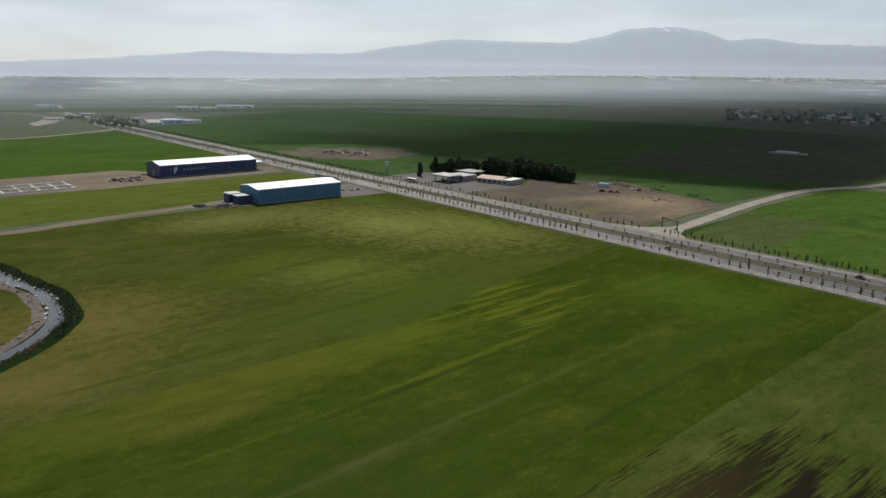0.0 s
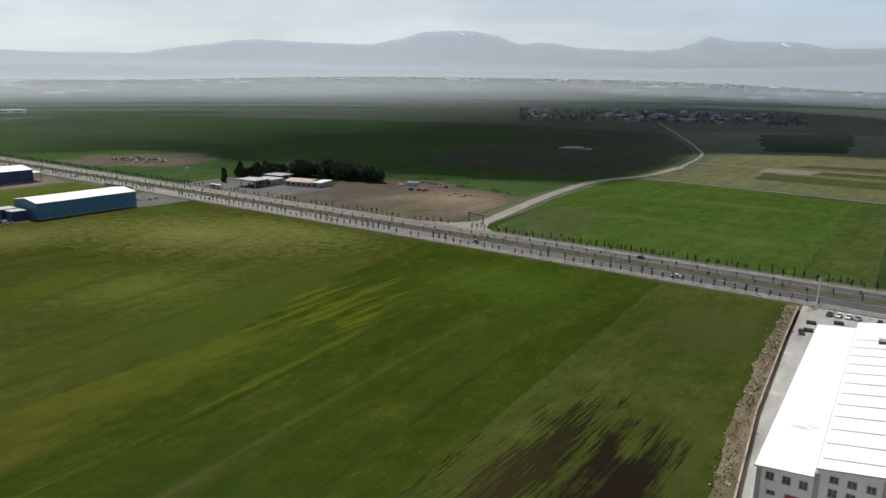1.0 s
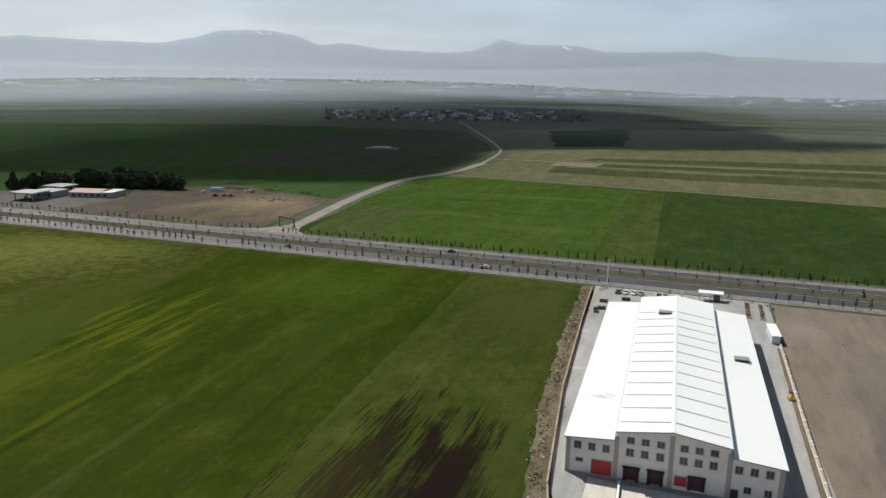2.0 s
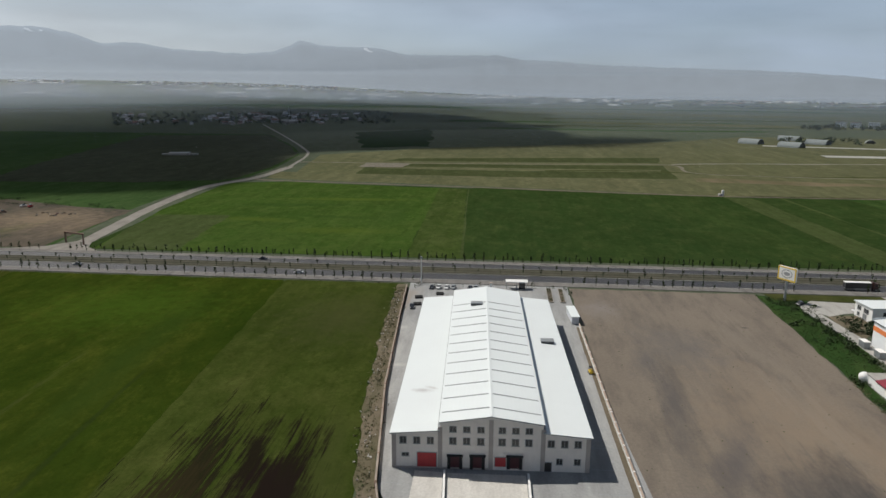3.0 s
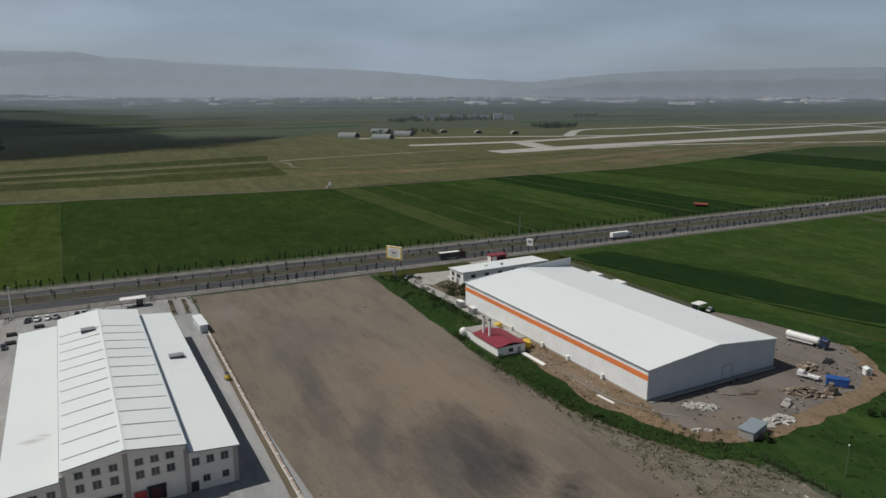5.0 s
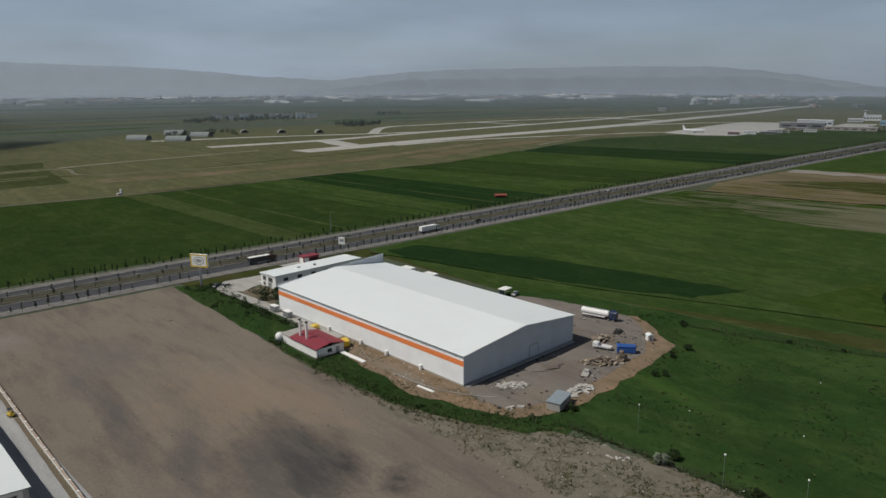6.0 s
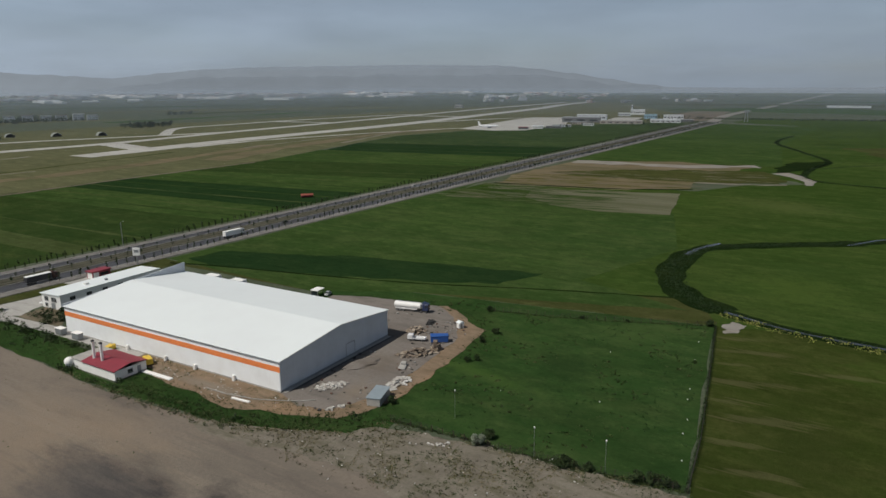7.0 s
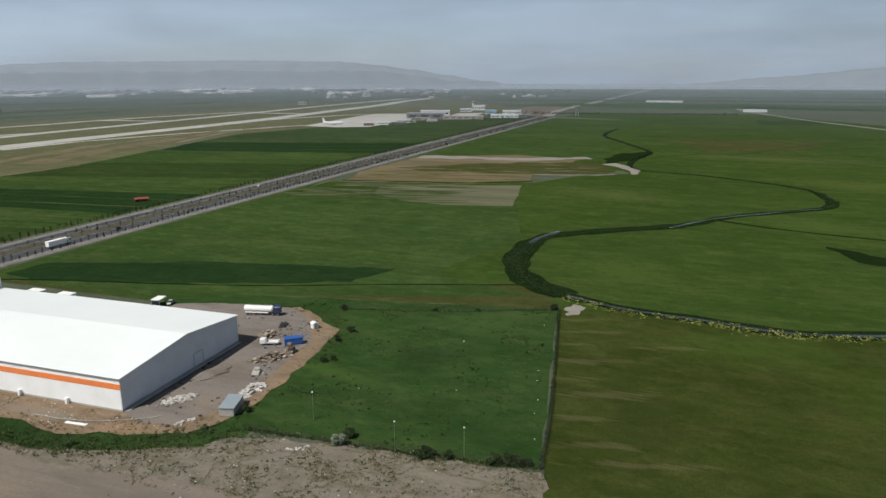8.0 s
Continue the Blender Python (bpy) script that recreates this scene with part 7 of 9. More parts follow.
rubble_scatter("lot_rubble", spots_in([(133, 101), (137, 62), (139, 28), (98, 20), (100, 70), (103, 110), (106, 138), (122, 106)], 120, 28), 0.3, M_STONE, "pale stones strewn over the lot's rough margin", 28)
rubble_scatter("yard_rubble", spots_in([(126, 134), (126, 120), (143, 113), (198, 118), (210, 136), (184, 186), (182, 139)], 240, 29, 0.06, 0.0), 0.6, M_JUNK, "scraps strewn over the gravel yard", 29)
weeds_at("soil_weeds", spots_along([(118, 196), (117, 165), (117, 141), (126, 116), (142, 108), (180, 111), (205, 116), (215, 131), (219, 143), (216, 160), (213, 175)], 460, 1.1, 30), 0.32, 8, M_WEED, "weeds creeping over the bare soil's edge", 30, 0.6, 0.36)
SOIL_EDGE = [(117.5, 196), (126, 196), (127.6, 138), (126, 120), (143, 111), (142, 107.5), (126, 115), (116.5, 141), (117, 165)]
rubble_scatter("soil_rubble", spots_in(SOIL_EDGE, 120, 31, 0.08, 0.0), 0.32, M_STONE, "pale litter and stones on the bare soil", 31)
weeds_at("soil_dry_weeds", spots_in(SOIL_EDGE, 420, 32, 0.1, 0.0), 0.34, 8, M_DRY_WEED, "dry weeds on the bare soil beside the hall", 32, 0.6, 0.36)
weeds_at("soil_green_weeds", spots_in(SOIL_EDGE, 240, 33, 0.1, 0.12), 0.34, 8, M_WEED, "green weeds on the bare soil beside the hall", 33, 0.6, 0.36)
weeds_at("green_weeds_wall", spots_along([(-22.5, 112), (-28.8, 136), (-35.6, 187), (-40.8, 251), (-43.6, 292)], 640, 1.5, 34, 0.5), 0.4, 8, M_WEED, "green weeds along the boundary wall", 34, 0.6, 0.36)
weeds_at("dark_tufts_lot", spots_in([(133, 101), (137, 62), (139, 28), (98, 20), (100, 70), (103, 110), (106, 138), (122, 106)], 1100, 35, 0.16, -0.02), 0.32, 7, random_mat("withered_tufts", [(0.07, 0.062, 0.032), (0.10, 0.088, 0.05), (0.05, 0.052, 0.024), (0.15, 0.13, 0.08)]), "withered brown tufts on the lot's rough margin", 35, 0.6, 0.4)
weeds_at("paddock_clumps", spots_in([(132.5, 101), (200, 114), (224, 162), (247, 49), (140, 31.5)], 500, 36, 0.06, 0.1), 0.6, 9, M_WEED, "lighter clumps of grass in the paddock", 36, 0.3, 0.4)

# ---- vehicles ----
def wheel(parent, x, y, r, w, z=0.0):
    bm = bmesh.new()
    rod(bm, (x, y - w / 2, r + z), (x, y + w / 2, r + z), r, r, 16)
    wh = part("wheel", bm, M_TYRE, parent)
    bm = bmesh.new()
    rod(bm, (x, y - w / 2 - 0.01, r + z), (x, y + w / 2 + 0.01, r + z), r * 0.55, r * 0.55, 12)
    part("rim", bm, M_STEEL, wh)


def car(m, paint, label, group="parked cars"):
    """A small saloon: body with bonnet and boot, glasshouse, wheels and lamps."""
    c = thing("car", label, "car", m, group)
    prof = [(-2.1, 0.3), (2.1, 0.3), (2.15, 0.62), (1.95, 0.8), (1.0, 0.92), (-1.6, 0.95), (-2.1, 0.85)]
    bm = prism([(a, z) for a, z in prof], -0.85, 0.85, "x")
    bmesh.ops.transform(bm, matrix=pose(0, 0, 0, 0, 0, 90), verts=bm.verts)
    bmesh.ops.bevel(bm, geom=list(bm.edges), offset=0.05, segments=1, affect="EDGES")
    part("body", bm, paint, c)
    bm = prism([(-1.55, 0.93), (0.95, 0.92), (0.35, 1.42), (-1.0, 1.44)], -0.72, 0.72, "x")
    bmesh.ops.transform(bm, matrix=pose(0, 0, 0, 0, 0, 90), verts=bm.verts)
    part("glasshouse", bm, M_GLASS, c)
    bm = prism([(-1.05, 1.42), (0.4, 1.40), (0.36, 1.47), (-1.0, 1.49)], -0.7, 0.7, "x")
    bmesh.ops.transform(bm, matrix=pose(0, 0, 0, 0, 0, 90), verts=bm.verts)
    part("roof", bm, paint, c)
    for x in (-1.3, 1.3):
        for y in (-0.78, 0.78):
            wheel(c, y * 0 + (-x), y, 0.31, 0.2)
    for y in (-0.6, 0.6):
        part("headlight", boxes((-2.17, y - 0.18, 0.6, -2.1, y + 0.18, 0.74)), M_WHITE, c)
    return c


P_WHITE = paint_mat("white_car_paint", (0.72, 0.72, 0.72), (0.6, 0.6, 0.6), 0.25)
P_DARK = paint_mat("dark_car_paint", (0.04, 0.042, 0.05), (0.06, 0.06, 0.06), 0.25)
P_GREY = paint_mat("silver_car_paint", (0.38, 0.39, 0.40), (0.3, 0.3, 0.3), 0.3, 0.4)
P_MAROON = paint_mat("maroon_lorry_paint", (0.07, 0.025, 0.022), (0.05, 0.022, 0.02), 0.4)
P_RED = paint_mat("red_car_paint", (0.32, 0.03, 0.03), (0.25, 0.03, 0.03), 0.3)
P_NAVY = paint_mat("navy_truck_paint", (0.02, 0.035, 0.10), (0.03, 0.04, 0.08), 0.35)
car(pose(-30.6, 291.5, 0.13, 0, 0, 80), P_DARK, "dark saloon car parked in the factory yard")
for x, y, p, n in ((-27.6, 292, P_WHITE, "white"), (-24.2, 292.2, P_WHITE, "white"), (-21.4, 292.4, P_GREY, "silver"), (-14.2, 291.8, P_DARK, "dark"), (-11.8, 292.8, P_GREY, "silver")):
    car(pose(x, y, 0.13, 0, 0, 84), p, n + " car parked in the factory yard")
car(pose(-35.6, 263.5, 0.13, 0, 0, 100), P_DARK, "dark car parked beside the boundary wall")
for x, y, p, n, a in ((138.3, 277.5, P_WHITE, "white", 20), (141.7, 276.4, P_WHITE, "white", 20), (119.5, 284.6, P_DARK, "dark", 40), (205.4, 189.0, P_GREY, "silver", 20)):
    car(pose(x, y, 0.14, 0, 0, a), p, n + " car parked beside the storage hall")
for x, y, p, n, a in ((-468.6, 275, P_WHITE, "white", 30), (-464.5, 281, P_WHITE, "white", 30), (-465.5, 287, P_GREY, "silver", 30), (-464, 199, P_WHITE, "white", 60), (-644, 178, P_GREY, "silver", 70), (-640, 172, P_WHITE, "white", 60)):
    car(pose(x, y, 0.1, 0, 0, a), p, n + " car parked beside a blue hall")
for x, y, p, n in ((-95, 310, P_WHITE, "white"), (-628, 313, P_WHITE, "white"), (-120, 333.5, P_DARK, "dark"), (305, 313.5, P_DARK, "dark"), (470, 332, P_WHITE, "white"), (-205, 312.8, P_GREY, "silver"), (640, 310, P_DARK, "dark"), (-1010, 312, P_DARK, "dark"), (900, 333, P_WHITE, "white")):
    car(pose(x, y, 0.1, 0, 0, 0 if y < 322 else 180), p, n + " car on the carriageway", "cars on the road")


def lorry(m, label, kind_, cab_mat, group="lorries"):
    """An articulated lorry: tractor with cab and glass, trailer (box, sheeted or tank), wheels. Local +x ahead."""
    c = thing("lorry", label, "lorry", m, group)
    bm = bmesh.new()
    box(bm, 4.6, -1.2, 0.9, 6.9, 1.2, 3.4, 0.12)
    cab = part("cab", bm, cab_mat, c)
    part("windscreen", boxes((6.86, -1.05, 2.0, 6.92, 1.05, 3.0)), M_GLASS, cab)
    for s in (-1, 1):
        part("side_window", boxes((5.6, s * 1.205 - 0.01, 2.1, 6.6, s * 1.205 + 0.01, 2.9)), M_GLASS, cab)
    part("wind_deflector", prism([(4.7, 3.4), (6.2, 3.4), (4.7, 4.0)], -1.1, 1.1, "y"), cab_mat, cab)
    part("chassis", boxes((-6.6, -0.5, 0.75, 6.6, 0.5, 1.05)), M_TYRE, c)
    if kind_ == "tank":
        bm = bmesh.new()
        rod(bm, (-6.7, 0, 2.35), (4.0, 0, 2.35), 1.25, 1.25, 20)
        bmesh.ops.bevel(bm, geom=[e for e in bm.edges if abs(e.verts[0].co.x - e.verts[1].co.x) < 1e-4], offset=0.25, segments=2, affect="EDGES")
        tank = part("tank", bm, M_WHITE, c, "long white tank")
        part("walkway", boxes((-5.5, -0.3, 3.58, 3.2, 0.3, 3.66)), M_STEEL, tank)
        for x in (-4.5, -1.5, 1.5):
            bm = bmesh.new()
            rod(bm, (x, 0, 3.5), (x, 0, 3.85), 0.32, 0.3, 12)
            part("hatch", bm, M_STEEL, tank)
        part("skirt", boxes((-6.2, -1.22, 1.0, 2.6, -1.16, 1.5), (-6.2, 1.16, 1.0, 2.6, 1.22, 1.5)), M_WHITE, tank)
    else:
        part("trailer_side", boxes((-6.7, -1.25, 1.1, 4.1, -1.2, 3.5), (-6.7, 1.2, 1.1, 4.1, 1.25, 3.5), (-6.7, -1.2, 1.1, -6.64, 1.2, 3.5), (4.04, -1.2, 1.1, 4.1, 1.2, 3.5)), P_DARK if kind_ == "sheeted" else M_WHITE, c)
        bm = bmesh.new()
        box(bm, -6.75, -1.28, 3.5, 4.15, 1.28, 3.72, 0.06)
        part("trailer_roof", bm, M_WHITE, c, "white trailer top")
        part("trailer_floor", boxes((-6.7, -1.2, 1.0, 4.1, 1.2, 1.1)), M_STEEL, c)
    for x in (-5.6, -4.3, -3.0, 4.0, 6.0):
        for s in (-1, 1):
            wheel(c, x, s * 1.0, 0.5, 0.35)
    return c


lorry(pose(206.6, 148.0, 0.14, 0, 0, -76), "white tanker lorry with navy cab in the yard", "tank", P_NAVY)
lorry(pose(154.2, 309.6, 0.1, 0, 0, 0), "dark-sided lorry with white trailer top and maroon cab", "sheeted", P_MAROON)
lorry(pose(262.5, 310.6, 0.1, 0, 0, 0), "white box lorry on the road", "box", P_WHITE)

bus = thing("bus", "white bus beside the filling station", "bus", pose(-476, 346.8, 0.1, 0, 0, 8))
bm = bmesh.new()
box(bm, -5.5, -1.25, 0.45, 5.5, 1.25, 3.2, 0.15)
part("body", bm, M_WHITE, bus)
part("side_windows", boxes((-5.0, -1.27, 1.6, 4.6, -1.251, 2.6), (-5.0, 1.251, 1.6, 4.6, 1.27, 2.6)), M_GLASS, bus)
for x in (-3.5, 3.6):
    for s in (-1, 1):
        wheel(bus, x, s * 1.1, 0.48, 0.3)

van = thing("van", "white pickup van with open bed in the yard", "van", pose(182.2, 128.6, 0.14, 0, 0, -70))
bm = bmesh.new()
box(bm, -3.1, -1.0, 0.5, -1.2, 1.0, 2.2, 0.15)
part("cab", bm, P_WHITE, van)
part("windscreen", boxes((-3.12, -0.85, 1.4, -3.06, 0.85, 2.0)), M_GLASS, van)
part("bed", boxes((-1.1, -1.0, 0.7, 3.0, 1.0, 0.85), (-1.1, -1.05, 0.85, 3.0, -1.0, 1.3), (-1.1, 1.0, 0.85, 3.0, 1.05, 1.3), (2.95, -1.0, 0.85, 3.0, 1.0, 1.3)), P_WHITE, van)
for x in (-2.3, 1.9):
    for s in (-1, 1):
        wheel(van, x, s * 0.9, 0.36, 0.25)
skip = thing("skip", "blue tarpaulin-covered skip in the yard", "skip", pose(185.2, 121.6, 0.14, 0, 0, -52))
bm = bmesh.new()
box(bm, -2.9, -1.3, 0.2, 2.9, 1.3, 2.2, 0.1)
part("body", bm, M_BLUE, skip)
bm = bmesh.new()
box(bm, -3.0, -1.4, 2.15, 3.0, 1.4, 2.45, 0.12)
for v in bm.verts:
    v.co.z += 0.12 * noise.noise(v.co * 1.3)
part("tarpaulin", bm, M_BLUE, skip)

# ---- yard of the storage hall ----
sheet("soil_margin", [(120.5, 196), (120, 183), (117, 180), (115.5, 165), (115, 141), (125, 114), (141, 107.5), (180, 110.5), (203, 114), (206, 121), (214, 131), (219, 140), (214, 152), (205, 170), (182, 186), (128, 197)], 0.09, M_SOIL, "orange bare soil round the hall", 1.6, 3)
sheet("gravel_yard", [(128.4, 137.4), (125, 128), (128, 119), (143, 112.5), (192, 118.5), (199, 123), (206, 129), (213, 136), (217, 143), (215, 160), (212, 174), (206, 187), (182, 187), (181, 139)], 0.13, M_YARD_GRAVEL, "grey gravel yard behind the hall", 1.0, 3)
ribbon("driveway", [(150, 286), (134, 285), (121, 281), (121.5, 262), (122.8, 248), (124.6, 216), (125.2, 196)], 5.4, 0.15, M_SLAB, "pale driveway beside the hall", 0.3)
sheet("forecourt", [(119, 283), (126, 290.5), (146, 289), (152, 281), (141, 276), (132, 274), (125, 270), (121, 276)], 0.12, M_SLAB, "pale forecourt before the office", 0.6, 4)
sheet("forecourt", [(158, 299.5), (176, 299.5), (174, 287), (160, 288)], 0.125, M_SLAB, "pale entrance strip by the gate hut", 0.6, 4)
sheet("verge_grass", [(110, 299.5), (210, 299.5), (208, 284), (172, 286), (146, 290), (126, 291), (112, 290)], 0.1, M_ROUGH_GRASS, "dull grass between forecourt and road", 0.8, 5)
sheet("office_lawn", [(124.2, 270), (134, 272), (141, 273), (139, 262), (127, 246), (124, 247)], 0.11, M_VERGE, "small dry garden lawn", 0.5, 3)


def heap(name, label, m, n, spread, height, dims, mat, seed, piece):
    """A heap of loose pieces, each a part; pieces share a few meshes."""
    r = random.Random(seed)
    h = thing(name, label, "heap", m)
    shapes = []
    for k in range(4):
        bm = bmesh.new()
        a, b, c = (d * r.uniform(0.6, 1.4) for d in dims)
        box(bm, -a / 2, -b / 2, -c / 2, a / 2, b / 2, c / 2)
        for v in bm.verts:
            v.co += Vector((r.uniform(-1, 1) * a, r.uniform(-1, 1) * b, r.uniform(-1, 1) * c)) * 0.12
        shapes.append(mesh_of(bm, piece, mat))
    for k in range(n):
        ob = new(piece, shapes[k % 4])
        ob.parent = h
        d = r.random() ** 0.6
        a = r.uniform(0, 6.28)
        ob.matrix_local = pose(math.cos(a) * d * spread[0], math.sin(a) * d * spread[1], dims[2] * 0.4 + max(0, height * (1 - d) * r.random()), r.uniform(-14, 14), r.uniform(-14, 14), r.uniform(0, 360))
    return h


heap("timber_heap", "untidy heap of broken pallets and timber", pose(189.3, 134.0, 0.14, 0, 0, 20), 60, (4.0, 3.0), 2.0, (1.5, 1.1, 0.25), M_WOOD, 31, "pallet")
heap("timber_heap", "long untidy heap of pallets and planks", pose(172.5, 122.0, 0.14, 0, 0, -45), 110, (7.0, 3.4), 2.2, (1.5, 1.1, 0.25), M_WOOD, 32, "pallet")
heap("timber_stack", "stack of timber crates", pose(178.5, 118.6, 0.14, 0, 0, 30), 26, (1.8, 1.5), 2.6, (1.2, 1.0, 0.8), M_WOOD, 33, "crate")
heap("rubble_heap", "scattered pale broken concrete pieces", pose(139.5, 128.5, 0.14, 0, 0, -35), 75, (5.0, 2.4), 0.5, (0.9, 0.6, 0.35), M_STONE, 34, "stone")
heap("rubble_heap", "heap of pale stone slabs and timber", pose(151.5, 113.8, 0.14, 0, 0, -10), 80, (4.4, 2.6), 1.1, (1.3, 0.7, 0.3), M_STONE, 35, "stone")
heap("rubble_heap", "small scatter of pale stones", pose(129.6, 118.0, 0.13, 0, 0, -30), 12, (3.0, 0.8), 0.2, (0.8, 0.6, 0.4), M_STONE, 36, "stone")
heap("rubble_heap", "white stones beside the gravel lot", pose(128.5, 84.0, 0.05, 0, 0, -60), 14, (3.5, 1.2), 0.15, (0.7, 0.5, 0.3), M_STONE, 37, "stone")
heap("scrap_heap", "dark scrap on the yard's far edge", pose(199.5, 134.5, 0.14, 0, 0, 20), 26, (3.2, 1.2), 0.5, (1.2, 0.8, 0.35), M_TYRE, 38, "scrap")
sh = thing("slab_stack", "pale broken slab lying in the yard", "slab", pose(161.2, 119.3, 0.14, 0, 0, 25))
part("slab", boxes((-2.2, -1.1, 0, 2.2, 1.1, 0.5), bevel=0.08), M_SLAB, sh)
part("block", boxes((0.6, -0.9, 0.52, 2.0, 0.7, 1.2), bevel=0.08), M_SLAB, sh)
solo("plastic_sheet", boxes((-2.4, -1.6, 0.14, 2.4, 1.6, 0.3), bevel=0.05), M_SLAB, "pale sheet lying beside a stone heap", "sheet", "", pose(146.2, 113.6, 0.0, 0, 0, -30))
bm = bmesh.new()
bmesh.ops.create_uvsphere(bm, u_segments=24, v_segments=12, radius=1.0)
for v in bm.verts:
    k = 1 + 0.25 * noise.noise(v.co * 2.1)
    v.co = Vector((v.co.x * 6.5 * k, v.co.y * 3.2 * k, max(-0.1, v.co.z * 0.9)))
solo("gravel_mound", bm, M_YARD_GRAVEL, "low mound of grey gravel", "mound", "", pose(156.5, 131.5, 0.13, 0, 0, -20))
cont = thing("site_container", "grey site container with flat pale roof", "container", pose(139.4, 111.6, 0.14, 0, 0, 18))
part("body", boxes((-4.0, -1.9, 0, 4.0, 1.9, 2.2), bevel=0.05), M_SLAB, cont)
part("roof", boxes((-4.2, -2.1, 2.2, 4.2, 2.1, 2.4)), M_TEAL_ROOF, cont, "blue-grey metal roof")
part("door", boxes((-0.5, -1.96, 0.1, 0.5, -1.9, 2.0)), M_GREY_TRIM, cont)
kiosk = thing("kiosk", "small white cabin with pitched roof", "cabin", pose(200.5, 122.8, 0.14, 0, 0, -30) @ Matrix.Diagonal((0.8, 0.8, 0.8, 1)))
part("body", boxes((-1.2, -1.2, 0, 1.2, 1.2, 2.4)), M_WHITE, kiosk)
part("roof", prism([(-1.5, 2.4), (1.5, 2.4), (0, 3.1)], -1.5, 1.5), M_ROOF_WHITE, kiosk)
part("door", boxes((-0.4, -1.25, 0.05, 0.4, -1.2, 2.0)), M_GREY_TRIM, kiosk)
shed = thing("open_shelter", "small open shelter with white flat roof", "shelter", pose(202.6, 192.0, 0.14, 0, 0, 10))
part("roof", boxes((-2.6, -1.8, 2.6, 2.6, 1.8, 2.9), bevel=0.05), M_WHITE, shed)
for a in (-2.3, 2.3):
    for b in (-1.5, 1.5):
        part("post", boxes((a - 0.08, b - 0.08, 0, a + 0.08, b + 0.08, 2.6)), M_STEEL, shed)
part("back_wall", boxes((-2.4, 1.6, 0, 2.4, 1.7, 2.0)), M_GREY_TRIM, shed)
bm = bmesh.new()
bmesh.ops.create_uvsphere(bm, u_segments=20, v_segments=12, radius=1.5)
bmesh.ops.translate(bm, vec=(0, 0, 1.7), verts=bm.verts)
tank = solo("storage_tank", bm, M_WHITE, "white round storage tank beside the boiler house", "tank", "", pose(107.6, 206.5, 0.1))
part("cradle", boxes((-1.0, -1.0, 0, 1.0, -0.7, 0.6), (-1.0, 0.7, 0, 1.0, 1.0, 0.6)), M_SLAB, tank)
for x, y, a, n in ((122.0, 208.5, 20, 0), (121.8, 188.0, 70, 1)):
    gen = thing("generator", "yellow machine housing beside the boiler house", "machine", pose(x, y, 0.14, 0, 0, a))
    part("housing", boxes((-2.0, -1.0, 0.25, 2.0, 1.0, 1.7 + 0.4 * n), bevel=0.08), M_YELLOW, gen)
    part("skid", boxes((-2.1, -0.9, 0, 2.1, -0.7, 0.25), (-2.1, 0.7, 0, 2.1, 0.9, 0.25)), M_TYRE, gen)
    part("exhaust", boxes((1.2, -0.1, 1.7 + 0.4 * n, 1.4, 0.1, 2.4 + 0.4 * n)), M_STEEL, gen)
solo("insulation_board", boxes((-6.2, -0.75, 0.0, 6.2, 0.75, 0.35), bevel=0.04), M_WHITE, "long white panel lying on the grass", "panel", "", pose(117.6, 177.6, 0.12, 0, 0, 92))
solo("insulation_board", boxes((-3.2, -0.4, 0.0, 3.2, 0.4, 0.3), bevel=0.04), M_WHITE, "short white panel lying on bare soil", "panel", "", pose(119.3, 143.6, 0.1, 0, 0, 96))
cv = bpy.data.curves.new("pipe", "CURVE")
cv.dimensions, cv.bevel_depth, cv.bevel_resolution = "3D", 0.12, 2
sp = cv.splines.new("POLY")
PIPE = [(119.5, 158), (119.8, 150), (121.5, 141), (124.4, 134.6), (127.2, 129.4), (130.2, 126)]
sp.points.add(len(PIPE) - 1)
for q, (x, y) in zip(sp.points, PIPE):
    q.co = (x, y, 0.28, 1)
cv.materials.append(M_SLAB)
tagged(new("white_pipe", cv), "white pipe lying along the hall's corner", "pipe")

# ---- factory yard ----
can = thing("entrance_canopy", "white curved canopy on posts at the factory gate", "canopy", pose(1.0, 293.0, 0.13, 0, 0, 2))
bm = prism([(0, 3.3), (2.2, 3.75), (4.4, 3.3), (4.4, 3.5), (2.2, 4.0), (0, 3.5)], 0, 9.5, "x")
part("roof", bm, M_WHITE, can)
for x in (0.4, 4.7, 9.0):
    for y in (0.5, 3.9):
        part("post", boxes((x - 0.1, y - 0.1, 0, x + 0.1, y + 0.1, 3.4)), M_STEEL, can)
part("gate_cabin", boxes((5.8, 1.0, 0, 8.4, 3.2, 2.6)), M_GLASS, can)
barrier = thing("gate_pillar", "white gate pillar at the factory entrance", "pillar", pose(-5.2, 292.5, 0.13))
part("shaft", boxes((-0.5, -0.4, 0, 0.5, 0.4, 2.9), bevel=0.04), M_WHITE, barrier)
part("cap", boxes((-0.6, -0.5, 2.9, 0.6, 0.5, 3.1)), M_TERRACOTTA, barrier)
for x0, x1 in ((18.2, 20.6), (23.2, 25.4)):
    pl = thing("planter_bed", "raised planting bed with rows of young shrubs", "planter", pose(x0, 276, 0.13))
    part("kerb", boxes((0, 0, 0, 0.25, 20, 0.4), (x1 - x0 - 0.25, 0, 0, x1 - x0, 20, 0.4), (0.25, 0, 0, x1 - x0 - 0.25, 0.25, 0.4), (0.25, 19.75, 0, x1 - x0 - 0.25, 20, 0.4)), M_SLAB, pl)
    part("soil", boxes((0.25, 0.25, 0, x1 - x0 - 0.25, 19.75, 0.25)), M_BARE, pl)
